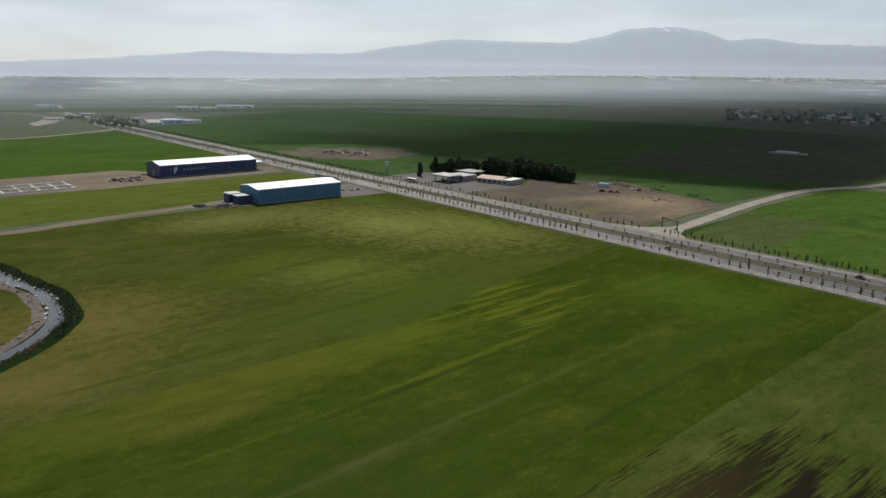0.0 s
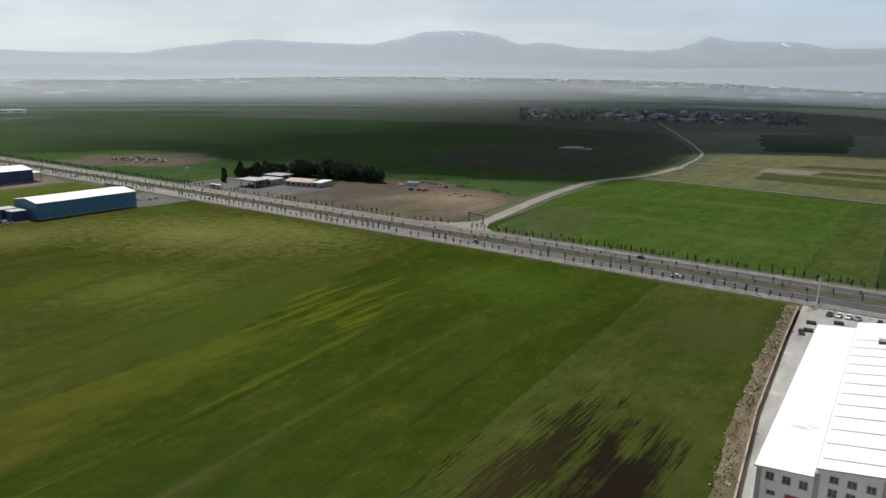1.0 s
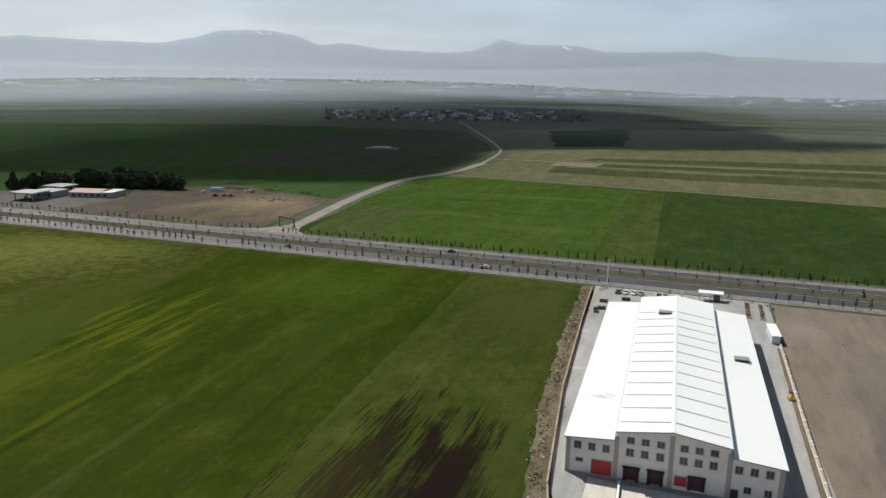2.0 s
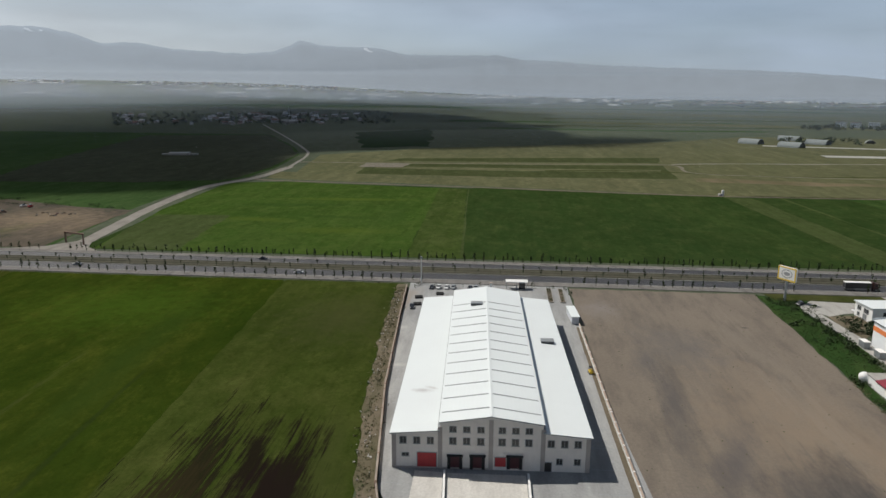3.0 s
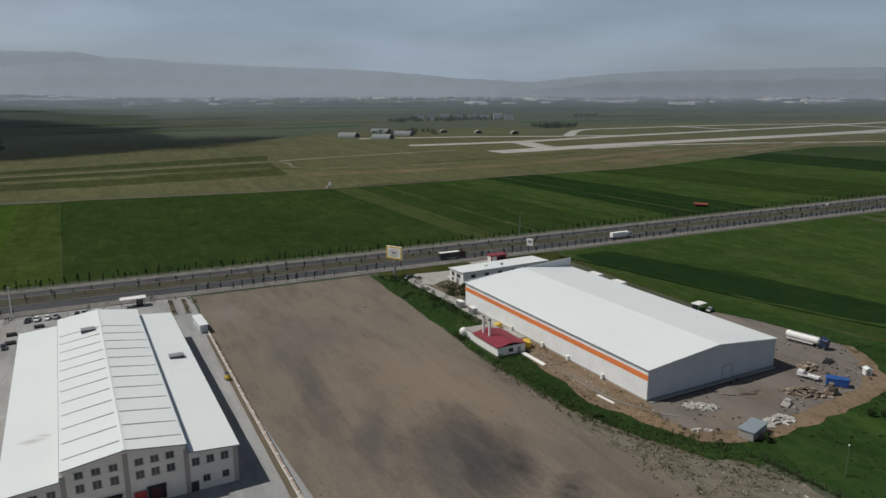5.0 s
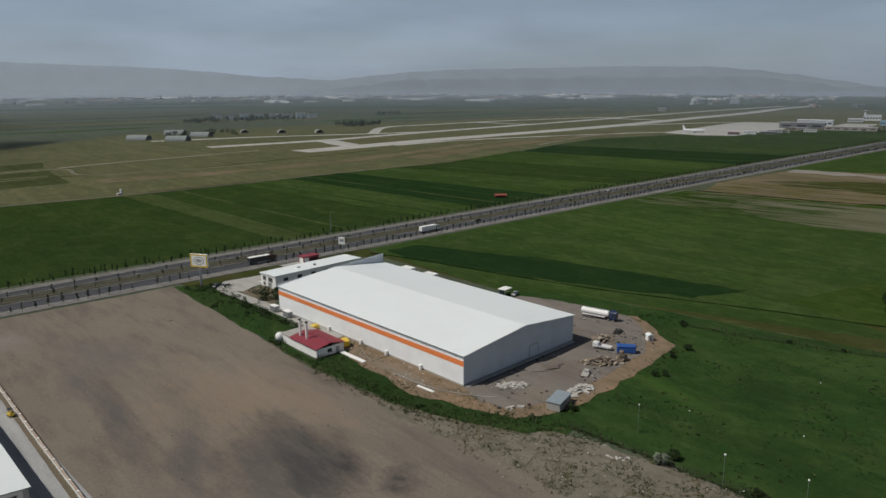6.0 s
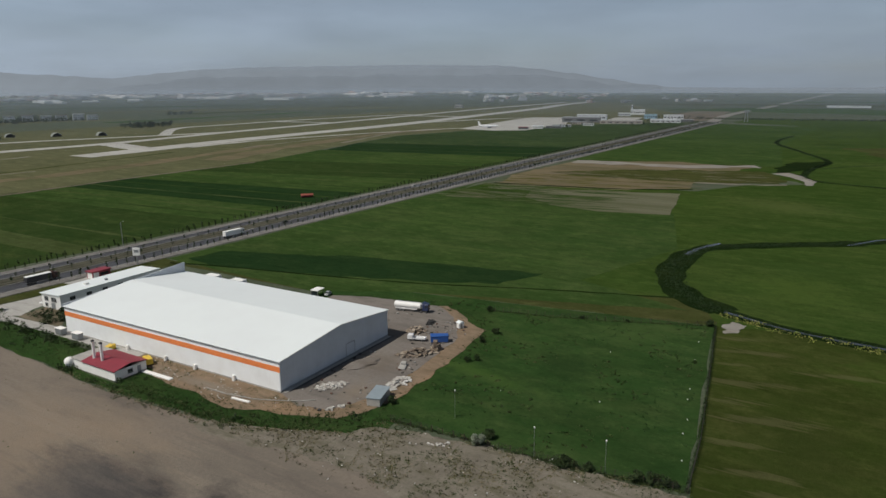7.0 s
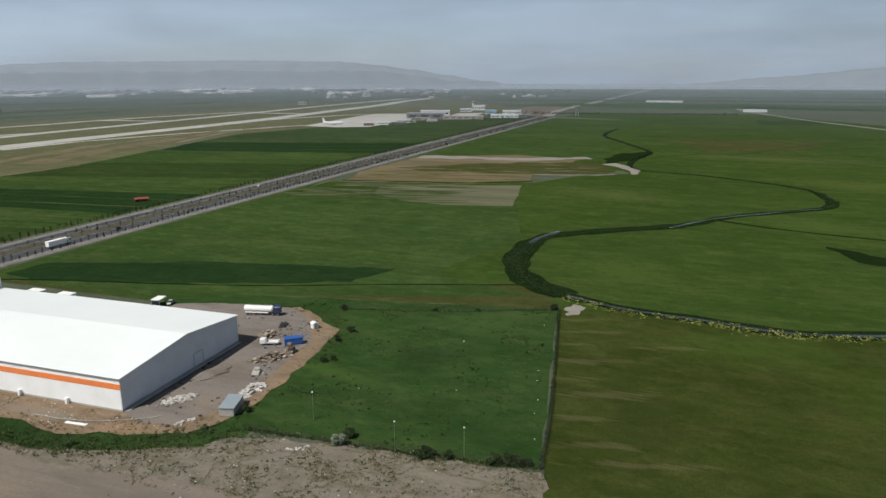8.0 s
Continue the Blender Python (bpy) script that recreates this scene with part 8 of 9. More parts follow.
weeds_at("planter_shrubs", [(19.4 + 4.9 * (k % 2), 277 + 1.5 * (k // 2)) for k in range(26)], 0.7, 20, M_LEAF, "rows of dark shrubs in the planting beds", 41, 1.1, 0.28)
weeds_at("gate_shrubs", [(-37.4, 294.5), (-36.6, 296.4), (-38.2, 292.6), (-17.5, 294.5), (-10.4, 296.0), (-29.5, 296.5), (27, 292), (28, 288), (26.6, 296), (21.5, 297), (13, 297)], 0.95, 60, M_LEAF, "dark conical shrubs along the entrance", 42, 1.6, 0.22)
cabin = thing("guard_cabin", "long white portable cabin beside the boundary wall", "cabin", pose(26.3, 256.5, 0.13, 0, 0, 94))
part("body", boxes((-6.5, -1.3, 0.2, 6.5, 1.3, 2.8)), M_GREY_WALL, cabin)
part("roof", boxes((-6.8, -1.6, 2.8, 6.8, 1.6, 3.05)), M_ROOF_WHITE, cabin)
part("feet", boxes(*[(x - 0.2, -1.1, 0, x + 0.2, 1.1, 0.2) for x in (-5.5, 0, 5.5)]), M_SLAB, cabin)
for x in (-4.5, -1.5, 2.0, 5.0):
    window(cabin, pose(x, -1.3, 1.2), 1.0, 0.9)
part("door", boxes((3.1, -1.36, 0.25, 4.0, -1.302, 2.3)), M_GREY_TRIM, cabin)
fork = thing("forklift", "yellow forklift beside the boundary wall", "forklift", pose(27.2, 204.3, 0.13, 0, 0, 100))
part("body", boxes((-1.1, -0.55, 0.3, 0.8, 0.55, 1.2), bevel=0.08), M_YELLOW, fork)
part("guard", boxes((-0.7, -0.5, 1.2, -0.62, -0.42, 2.1), (-0.7, 0.42, 1.2, -0.62, 0.5, 2.1), (0.5, -0.5, 1.2, 0.58, -0.42, 2.1), (0.5, 0.42, 1.2, 0.58, 0.5, 2.1), (-0.75, -0.55, 2.1, 0.63, 0.55, 2.18)), M_TYRE, fork)
part("mast", boxes((0.85, -0.4, 0.1, 0.95, -0.3, 2.2), (0.85, 0.3, 0.1, 0.95, 0.4, 2.2), (0.95, -0.35, 0.1, 1.9, -0.2, 0.16), (0.95, 0.2, 0.1, 1.9, 0.35, 0.16)), M_STEEL, fork)
for x in (-0.7, 0.6):
    for s in (-1, 1):
        wheel(fork, x, s * 0.5, 0.3, 0.22)
for x, y in ((-26.4, 283.2), (-34.6, 277.5), (-34.0, 268.0)):
    solo("pallet_stack", boxes(*[(-1.6, -1.5 + 0.6 * k, 0.13 + 0.25 * j, 1.6, -1.1 + 0.6 * k, 0.31 + 0.25 * j) for k in range(5) for j in range(3)]), M_TYRE, "dark stack of pallets on the yard", "pallets", "", pose(x, y, 0, 0, 0, 8))

# ---- poles, signs and fences ----
def pole(name, label, x, y, h, r, mat, arm=0.0, z=0.1):
    p = thing(name, label, "pole", pose(x, y, z))
    bm = bmesh.new()
    rod(bm, (0, 0, -0.2), (0, 0, h), r, r * 0.6, 10)
    part("mast", bm, mat, p)
    part("foot", boxes((-r * 2.4, -r * 2.4, -0.05, r * 2.4, r * 2.4, 0.3)), M_SLAB, p)
    if arm:
        bm = bmesh.new()
        rod(bm, (0, 0, h - 0.1), (arm, 0, h + 0.25), r * 0.4, r * 0.35, 8)
        part("arm", bm, mat, p)
        part("lamp_head", boxes((arm - 0.1, -0.15, h + 0.15, arm + 0.6, 0.15, h + 0.32), bevel=0.03), M_GREY_TRIM, p)
    return p


pl = pole("flag_pole", "tall white pole at the factory entrance", -36.2, 299.0, 11.8, 0.28, M_WHITE)
part("head", boxes((-0.5, -0.3, 11.4, 0.5, 0.3, 12.2), bevel=0.05), M_STEEL, pl)
pole("lamp_post", "slim grey lamp post across the road", 212.5, 338.6, 13.6, 0.16, M_STEEL, 1.6, 0.2)
for x, y in ((141.5, 88.3), (134.4, 62.5), (137.2, 46.5)):
    lp = thing("garden_lamp", "thin paddock lamp post with white head", "lamp post", pose(x, y, 0.05), "paddock lamps")
    bm = bmesh.new()
    rod(bm, (0, 0, 0), (0, 0, 7.6), 0.045, 0.035, 6)
    part("mast", bm, M_STEEL, lp)
    bm = bmesh.new()
    bmesh.ops.create_uvsphere(bm, u_segments=10, v_segments=6, radius=0.22)
    bmesh.ops.translate(bm, vec=(0, 0, 7.8), verts=bm.verts)
    part("lamp_head", bm, M_WHITE, lp)

sign = thing("billboard", "billboard with yellow border and pale oval on a single post", "billboard", pose(115.6, 290.2, 0, 0, 0, -58))
bm = bmesh.new()
rod(bm, (0, 0, -0.2), (0, 0, 8.6), 0.5, 0.45, 14)
part("post", bm, M_STEEL, sign)
part("panel", boxes((-4.2, -0.45, 8.6, 4.2, 0.45, 14.3), bevel=0.05), M_WHITE, sign)
for s in (-1, 1):
    y = s * 0.47
    part("border", boxes((-4.2, y - 0.015, 8.6, 4.2, y + 0.015, 9.2), (-4.2, y - 0.015, 13.7, 4.2, y + 0.015, 14.3), (-4.2, y - 0.015, 9.2, -3.6, y + 0.015, 13.7), (3.6, y - 0.015, 9.2, 4.2, y + 0.015, 13.7)), M_YELLOW, sign)
    for w, h, mt, d in ((2.5, 1.75, M_GREY_TRIM, 0.016), (2.2, 1.45, M_WHITE, 0.02), (1.5, 0.8, M_STEEL, 0.024)):
        bm = bmesh.new()
        bmesh.ops.create_cone(bm, cap_ends=True, segments=32, radius1=1.0, radius2=1.0, depth=2 * d)
        bmesh.ops.transform(bm, matrix=Matrix.Translation((0, y, 11.45)) @ Matrix.Diagonal((w, 1, h, 1)) @ Matrix.Rotation(radians(90), 4, "X"), verts=bm.verts)
        part("emblem", bm, mt, sign, "plain oval emblem")
sign2 = thing("road_sign", "white sign with plain emblem on a single post", "sign", pose(194.2, 299.4, 0, 0, 0, -58))
bm = bmesh.new()
rod(bm, (0, 0, -0.2), (0, 0, 5.0), 0.22, 0.2, 10)
part("post", bm, M_STEEL, sign2)
part("panel", boxes((-1.7, -0.25, 4.8, 1.7, 0.25, 8.6), bevel=0.04), M_WHITE, sign2)
part("plain_bar", boxes((-1.1, -0.27, 6.3, 1.1, -0.251, 7.6)), M_GREY_TRIM, sign2)
mast = thing("station_mast", "tall pale price sign of the filling station", "sign", pose(-525, 354, 0))
part("panel", boxes((-0.7, -0.4, 0, 0.7, 0.4, 11.4), bevel=0.05), M_SLAB, mast)
part("head", boxes((-1.6, -0.5, 8.6, 1.6, 0.5, 12.2), bevel=0.05), M_GREY_WALL, mast)

gate = thing("gate_arch", "rusty steel arch over the village lane", "arch", pose(-240.6, 359.3, 0, 0, 0, -17))
for x in (0.0, 13.2):
    part("post", boxes((x - 0.35, -0.35, -0.1, x + 0.35, 0.35, 5.4), bevel=0.04), M_BRICKRED, gate)
part("beam", boxes((-0.6, -0.3, 5.4, 13.8, 0.3, 6.3), bevel=0.04), M_BRICKRED, gate)

# paddock fence: dark line of wire fence with posts
fence = thing("paddock_fence", "dark wire fence on thin posts round the paddock", "fence", None)
CORNERS = [(131.5, 101.5), (134.3, 62.2), (138.6, 28.9), (163.6, 32.1), (248.6, 47.0), (232, 88), (222, 124)]
post_me = mesh_of(boxes((-0.05, -0.05, -0.1, 0.05, 0.05, 1.9)), "fence_post", M_BARK)
for a, b in zip(CORNERS, CORNERS[1:]):
    d = Vector(b) - Vector(a)
    n = max(1, int(d.length / 3.0))
    for k in range(n):
        ob = new("fence_post", post_me)
        ob.parent = fence
        ob.matrix_local = Matrix.Translation((a[0] + d.x * k / n, a[1] + d.y * k / n, 0.05))
    m = pose(*a, 0.05, 0, 0, math.degrees(math.atan2(d.y, d.x)))
    w = part("fence_wire", boxes(*[(0, -0.015, z, d.length, 0.015, z + 0.03) for z in (0.35, 0.7, 1.05, 1.4, 1.75)]), M_TYRE, fence)
    w.matrix_local = m
weeds_at("fence_weeds", spots_along([(138.6, 29.2), (163.6, 32.4), (206, 39.6), (248.4, 47.2)], 1000, 0.2, 51), 0.38, 8, M_REED, "dark weeds grown into the fence", 51, 0.9, 0.34)
weeds_at("fence_weeds_low", spots_along([(248.6, 48), (232, 88), (222, 124)], 420, 0.3, 52), 0.4, 7, M_WEED, "weeds along the low fence", 52, 0.8, 0.34)
weeds_at("fence_weeds_lot", spots_along([(124, 106), (131.5, 101.5), (134.3, 62.2), (138.4, 29.2)], 520, 0.35, 53), 0.42, 8, M_WEED, "weeds along the lot's fence", 53, 0.8, 0.34)
bm = bmesh.new()
bmesh.ops.create_uvsphere(bm, u_segments=12, v_segments=8, radius=0.15)
first = solo("marker_ball", bm, M_WHITE, "small white marker on the paddock grass", "marker", "", pose(151, 33.4, 0.3), "paddock markers")
for x, y in ((164, 36.5), (172, 37.4), (184, 40.4), (191, 41.6), (213, 45.8), (230, 48.5), (206, 70), (162, 86), (170, 60)):
    copy_thing(first, pose(x, y, 0.3))
sheet("sand_patch", [(251, 45.5), (257, 43), (255, 38), (247, 39), (243, 43)], 0.1, M_TRACK, "pale sandy patch beside the stream", 1.6, 1.2)
sheet("lot_margin", [(104, 146), (118, 113), (129, 96), (133.5, 68), (137.5, 29), (90, 15), (98, 40), (104, 70), (108, 96), (106, 114), (102, 135)], 0.075, M_MARGIN, "rough pale margin of the gravel lot", 3.0, 3)
sheet("gravel_patch", [(700, 96), (712, 84), (690, 68), (662, 56), (636, 56), (634, 61), (660, 66), (684, 80)], 0.12, M_TRACK, "pale gravel patch beside the fallow plot", 2, 6)
sheet("reed_patch", [(393, -60), (372, -88), (350, -100), (362, -70)], 0.1, M_REEDBED, "dark reed patch in the meadow", 3, 4)

# ---- filling station ----
st = thing("filling_station", "pale filling station with two flat canopies", "building", pose(-470, 372, 0, 0, 0, 4))
for x, y, w, d in ((-4, -8, 22, 16), (-8, 26, 20, 16)):
    c = part("canopy", boxes((x, y, 5.2, x + w, y + d, 6.1), bevel=0.1), M_GREY_ROOF, st, "flat white canopy")
    for a in (3, w - 3):
        for b in (3, d - 3):
            part("column", boxes((x + a - 0.3, y + b - 0.3, 0, x + a + 0.3, y + b + 0.3, 5.2)), M_SLAB, c)
    for a in (6, w - 7):
        pm = part("fuel_pump", boxes((x + a, y + d / 2 - 0.5, 0.1, x + a + 1.0, y + d / 2 + 0.5, 2.0), bevel=0.05), M_RED, c)
part("shop", boxes((-2, 9, 0, 18, 25, 4.4)), M_GREY_TRIM, st, "pale shop block")
part("shop_roof", boxes((-2.4, 8.6, 4.4, 18.4, 25.4, 4.8)), M_GREY_ROOF, st)
for x in (1, 6, 11, 16):
    window(st, pose(x, 9, 1.0), 3.0, 2.2)
rest_ = thing("roadside_restaurant", "long low restaurant with faded red roof", "building", pose(-446, 392, 0, 0, 0, 14))
part("wall", boxes((0, 0, 0, 34, 18, 3.8)), M_PILASTER, rest_)
part("roof", prism([(-0.6, 3.8), (18.6, 3.8), (9, 5.6)], -0.6, 24.6, "x"), paint_mat("faded_red_roof", (0.36, 0.24, 0.21), (0.28, 0.20, 0.18), 0.7, 0, 0.3, 0.5), rest_, "faded red roof")
part("roof", boxes((24.7, -0.4, 3.8, 34.4, 18.4, 4.2)), M_STEEL, rest_)
for k in range(6):
    window(rest_, pose(3 + 5 * k, 0, 0.9), 2.6, 1.8)
hut = thing("yard_hut", "small pale-blue hut in the bare yard", "hut", pose(-369, 456, 0, 0, 0, 10))
part("wall", boxes((0, 0, 0, 9, 5, 2.6)), M_GREY_WALL, hut)
part("roof", boxes((-0.5, -0.5, 2.6, 9.5, 5.5, 2.9)), M_BLUE_WALL, hut)
for k, (x, y, mt) in enumerate(((-349, 437, M_TYRE), (-343, 440, M_RED), (-338, 441, M_BRICKRED), (-341, 466, M_WHITE), (-335, 465, M_RED), (-372, 452, M_WHITE))):
    jk = thing("scrap_vehicle", "derelict vehicle body standing in the bare yard", "scrap", pose(x, y, 0.1, 0, 0, 25 * k))
    part("body", boxes((-2.2, -0.9, 0.4, 2.2, 0.9, 1.3), bevel=0.1), mt, jk)
    part("cabin", boxes((-1.0, -0.8, 1.3, 1.1, 0.8, 1.9), bevel=0.1), M_GLASS, jk)
    part("skid", boxes((-1.8, -0.9, 0, -1.2, 0.9, 0.4), (1.2, -0.9, 0, 1.8, 0.9, 0.4)), M_TYRE, jk)
heap("rubble_heap", "rubble scattered in the bare yard", pose(-300, 440, 0.1), 24, (14, 8), 0.3, (1.2, 0.9, 0.4), M_JUNK, 61, "stone")
heap("scrap_heap", "junk and stones before the blue hall", pose(-458, 178, 0.1), 80, (9, 10), 0.7, (1.4, 1.0, 0.6), M_JUNK, 62, "stone")
heap("scrap_heap", "dark junk before the blue hall", pose(-466, 163, 0.1), 22, (5, 4), 0.6, (2.2, 1.4, 0.8), M_TYRE, 63, "scrap")
heap("scrap_heap", "junk stored beside the navy hall", pose(-622, 160, 0.1), 70, (14, 16), 0.7, (2.0, 1.3, 0.7), M_JUNK, 64, "stone")
heap("rubble_heap", "rubble banks in the grey roadside yard", pose(-705, 420, 0.1), 80, (38, 26), 0.6, (3.4, 2.0, 0.7), M_JUNK, 65, "stone")
fw = thing("yard_wall", "pale concrete wall beside the blue hall", "wall", pose(-540, 290, 0, 0, 0, 3))
part("wall_body", boxes((0, 0, 0, 36, 0.4, 4.6)), M_SLAB, fw)
for k in range(7):
    part("pier", boxes((6 * k - 0.2, -0.15, 0, 6 * k + 0.2, -0.002, 4.7)), M_SLAB, fw)
pens = thing("animal_pens", "grid of pale low pen walls on bare ground", "pens", pose(-633, 40, 0, 0, 0, 3))
for k in range(7):
    part("pen_wall", boxes((2, 12 * k, 0, 42, 12 * k + 0.5, 1.0)), M_WHITE, pens)
for x in (2, 22, 41.2):
    part("pen_wall", boxes((x, 0.8, 0, x + 0.5, 72, 1.0)), M_WHITE, pens)
shack = thing("farm_shack", "pale farm shack far out in the fields", "shack", pose(-418, 846, 0, 0, 0, 10))
part("wall", boxes((0, 0, 0, 24, 10, 2.4)), M_PILASTER, shack)
part("roof", prism([(-0.5, 2.4), (10.5, 2.4), (5, 3.8)], -0.5, 24.5, "x"), M_GREY_ROOF, shack)
part("lean_to", boxes((25, 1, 0, 34, 8, 1.9), (-9, 2, 0, -1, 7, 1.7)), M_SLAB, shack, "low pale lean-to")
redhut = thing("bus_shelter", "small red-roofed shelter beside the road", "shelter", pose(380.5, 372, 0, 0, 0, -40) @ Matrix.Diagonal((0.85, 0.85, 0.8, 1)))
part("wall", boxes((0, 3.2, 0, 10, 3.5, 2.2), (0, 0.4, 0, 0.3, 3.2, 2.2), (9.7, 0.4, 0, 10, 3.2, 2.2)), M_RED_ROOF, redhut)
part("roof", prism([(-0.5, 2.2), (4.2, 2.2), (1.9, 3.5)], -0.5, 10.5, "x"), paint_mat("bright_red_roof", (0.25, 0.06, 0.04), (0.20, 0.055, 0.04), 0.7), redhut)
mark = thing("survey_post", "white concrete post in the far field", "post", pose(176, 588, 0))
part("shaft", boxes((-0.8, -0.8, 0, 0.8, 0.8, 4.6), bevel=0.05), M_WHITE, mark)
part("base", boxes((-3.2, -2.0, 0, -0.82, 2.0, 1.6), bevel=0.05), M_SLAB, mark)

# ---- village, airport, town ----
HOUSES = []
for k, (w, d, h) in enumerate(((9, 8, 3.4), (12, 8, 3.8), (8, 7, 5.6), (14, 10, 4.2))):
    hs = thing("village_house", "small village house with pitched sheet roof", "house", pose(-640 - 30 * k, 1760, 0), "village houses")
    part("wall", boxes((0, 0, 0, w, d, h)), M_HOUSE, hs)
    part("roof", prism([(-0.5, h), (d + 0.5, h), (d / 2, h + 2.2)], -0.5, w + 0.5, "x"), M_HOUSE_ROOF, hs)
    for x in (w * 0.25, w * 0.7):
        part("window", boxes((x - 0.6, -0.05, 1.2, x + 0.6, -0.002, 2.5)), M_GLASS, hs)
    part("door", boxes((w * 0.48 - 0.5, -0.06, 0, w * 0.48 + 0.5, -0.002, 2.1)), M_BARK, hs)
    HOUSES.append(hs)
vr = random.Random(5)
n = 0
while n < 105:
    az, r = vr.uniform(-29.5, -9.0), vr.uniform(1640, 2250)
    x, y = r * math.sin(radians(az)), r * math.cos(radians(az))
    if noise.noise(Vector((x * 0.006, y * 0.004, 2))) < -0.12 or (az > -14 and r < 1800):
        continue
    s = vr.uniform(0.9, 1.4)
    copy_thing(HOUSES[vr.randrange(4)], pose(x, y, 0, 0, 0, vr.choice((0, 90, 20, 110)) + vr.uniform(-12, 12)) @ Matrix.Diagonal((s, s, s, 1)))
    n += 1
mosque = thing("village_mosque", "pale domed village mosque with a slim tower", "mosque", pose(-620, 1960, 0))
part("wall", boxes((-9, -9, 0, 9, 9, 8)), M_SLAB, mosque)
bm = bmesh.new()
bmesh.ops.create_uvsphere(bm, u_segments=20, v_segments=10, radius=8.0)
bmesh.ops.translate(bm, vec=(0, 0, 8), verts=bm.verts)
part("dome", bm, M_STEEL, mosque)
bm = bmesh.new()
rod(bm, (11, 0, 0), (11, 0, 24), 1.2, 1.0, 10)
rod(bm, (11, 0, 24), (11, 0, 29), 1.1, 0.05, 10)
part("tower", bm, M_SLAB, mosque)


def tree_masses(name, spots, size, per, label, seed, mat=M_LEAF):
    r = np.random.RandomState(seed)
    pts, sz = [], []
    for x, y in spots:
        s = size * r.uniform(0.6, 1.4)
        for _ in range(3):
            pts.append(blob_points(r, per, s * 0.6, 1.0, (x + r.uniform(-s, s) * 0.5, y + r.uniform(-s, s) * 0.5, terrain(x, y) + s * r.uniform(0.5, 1.0))))
            sz.append(np.full(per, s * 0.22))
    v, f = leaves(np.concatenate(pts), np.concatenate(sz), seed)
    return tagged(new(name, mesh_from(name, v, f, mat)), label, "trees", "", "stuff")


def polar(az, r):
    return r * math.sin(radians(az)), r * math.cos(radians(az))


tr_ = random.Random(9)
tree_masses("village_trees", [polar(tr_.uniform(-30, -9), tr_.uniform(1640, 2300)) for _ in range(260)], 5.5, 14, "dark trees among the village houses", 71)
tree_masses("airfield_trees", [(tr_.uniform(640, 940), 1690 - (k % 7) * 6 - tr_.uniform(0, 100)) for k in range(90)] + [(tr_.uniform(810, 905), tr_.uniform(1220, 1260)) for _ in range(40)]
            + [(tr_.uniform(1180, 1260), tr_.uniform(1600, 1640)) for _ in range(14)] + [(tr_.uniform(430, 560), tr_.uniform(1150, 1230)) for _ in range(16)], 6, 14, "dark trees round the airfield buildings", 72)
tree_masses("junction_trees", [(tr_.uniform(-1560, -1300), tr_.uniform(296, 385)) for _ in range(70)] + [(tr_.uniform(-1300, -1240), tr_.uniform(300, 345)) for _ in range(10)] + [(tr_.uniform(-2790, -2740), tr_.uniform(1309, 1498)) for _ in range(30)], 4.5, 14, "dark trees round the road junction", 73)
tree_masses("town_trees", [polar(tr_.uniform(-84, 80), tr_.uniform(3250, 4250)) for _ in range(420)] + [polar(tr_.uniform(-14, 2), tr_.uniform(3420, 3560)) for _ in range(260)] + [polar(tr_.uniform(4, 40), tr_.uniform(3450, 3560)) for _ in range(120)], 8, 9, "hazy belts of trees before the town", 74, M_FAR_LEAF)


tree_masses("meadow_trees", [(2050 - 0.9 * k + tr_.uniform(-12, 12), -43 - 1.75 * k + tr_.uniform(-6, 6)) for k in range(0, 230)] + [(1580 + 0.17 * k + tr_.uniform(-6, 6), 380 - k + tr_.uniform(-4, 4)) for k in range(0, 440, 2)], 2.6, 10, "dark line of trees across the far meadow", 75)


def town(name, n, seed, az0, az1, r0, r1, dims, label, mat):
    """A far town: many small blocks with flat or pitched roofs and window bands, joined."""
    r = random.Random(seed)
    v, f, b = [], [], 0
    k = 0
    while k < n:
        az, rad = r.uniform(az0, az1), r.uniform(r0, r1)
        if noise.noise(Vector((az * 0.22, rad * 0.003, seed))) < -0.05:
            continue
        k += 1
        x, y = polar(az, rad)
        w, d, h = (r.uniform(*q) for q in dims)
        z = terrain(x, y)
        a = r.uniform(0, 3.14)
        ca, sa = math.cos(a), math.sin(a)
        for pz in (z, z + h):
            for px, py in ((-w, -d), (w, -d), (w, d), (-w, d)):
                v.append((x + (px * ca - py * sa) / 2, y + (px * sa + py * ca) / 2, pz))
        v.append((x - w * ca * 0.5, y - w * sa * 0.5, z + h * 1.25))
        v.append((x + w * ca * 0.5, y + w * sa * 0.5, z + h * 1.25))
        f += [(b, b + 1, b + 5, b + 4), (b + 1, b + 2, b + 6, b + 5), (b + 2, b + 3, b + 7, b + 6), (b + 3, b, b + 4, b + 7), (b + 4, b + 5, b + 9, b + 8), (b + 6, b + 7, b + 8, b + 9), (b + 5, b + 6, b + 9), (b + 7, b + 4, b + 8)]
        b += 10
    return tagged(new(name, mesh_from(name, v, f, mat)), label, "town", "", "stuff")


town("far_town_west", 1900, 3, -86, 0, 3350, 4290, ((8, 26), (10, 22), (4, 8)), "hazy pale town at the foot of the mountains", M_TOWN)
town("far_town_north", 520, 4, -2, 70, 3600, 4290, ((10, 44), (12, 26), (4, 8)), "hazy pale sheds and blocks beyond the airfield", M_TOWN)
town("far_town_bright", 96, 8, -80, 62, 3250, 4150, ((40, 130), (22, 38), (5, 8.5)), "long white sheds far across the plain", M_WHITE)
town("far_hamlet", 26, 6, 60, 78, 2600, 3300, ((8, 40), (8, 20), (4, 9)), "scattered pale buildings beyond the airport", M_TOWN)


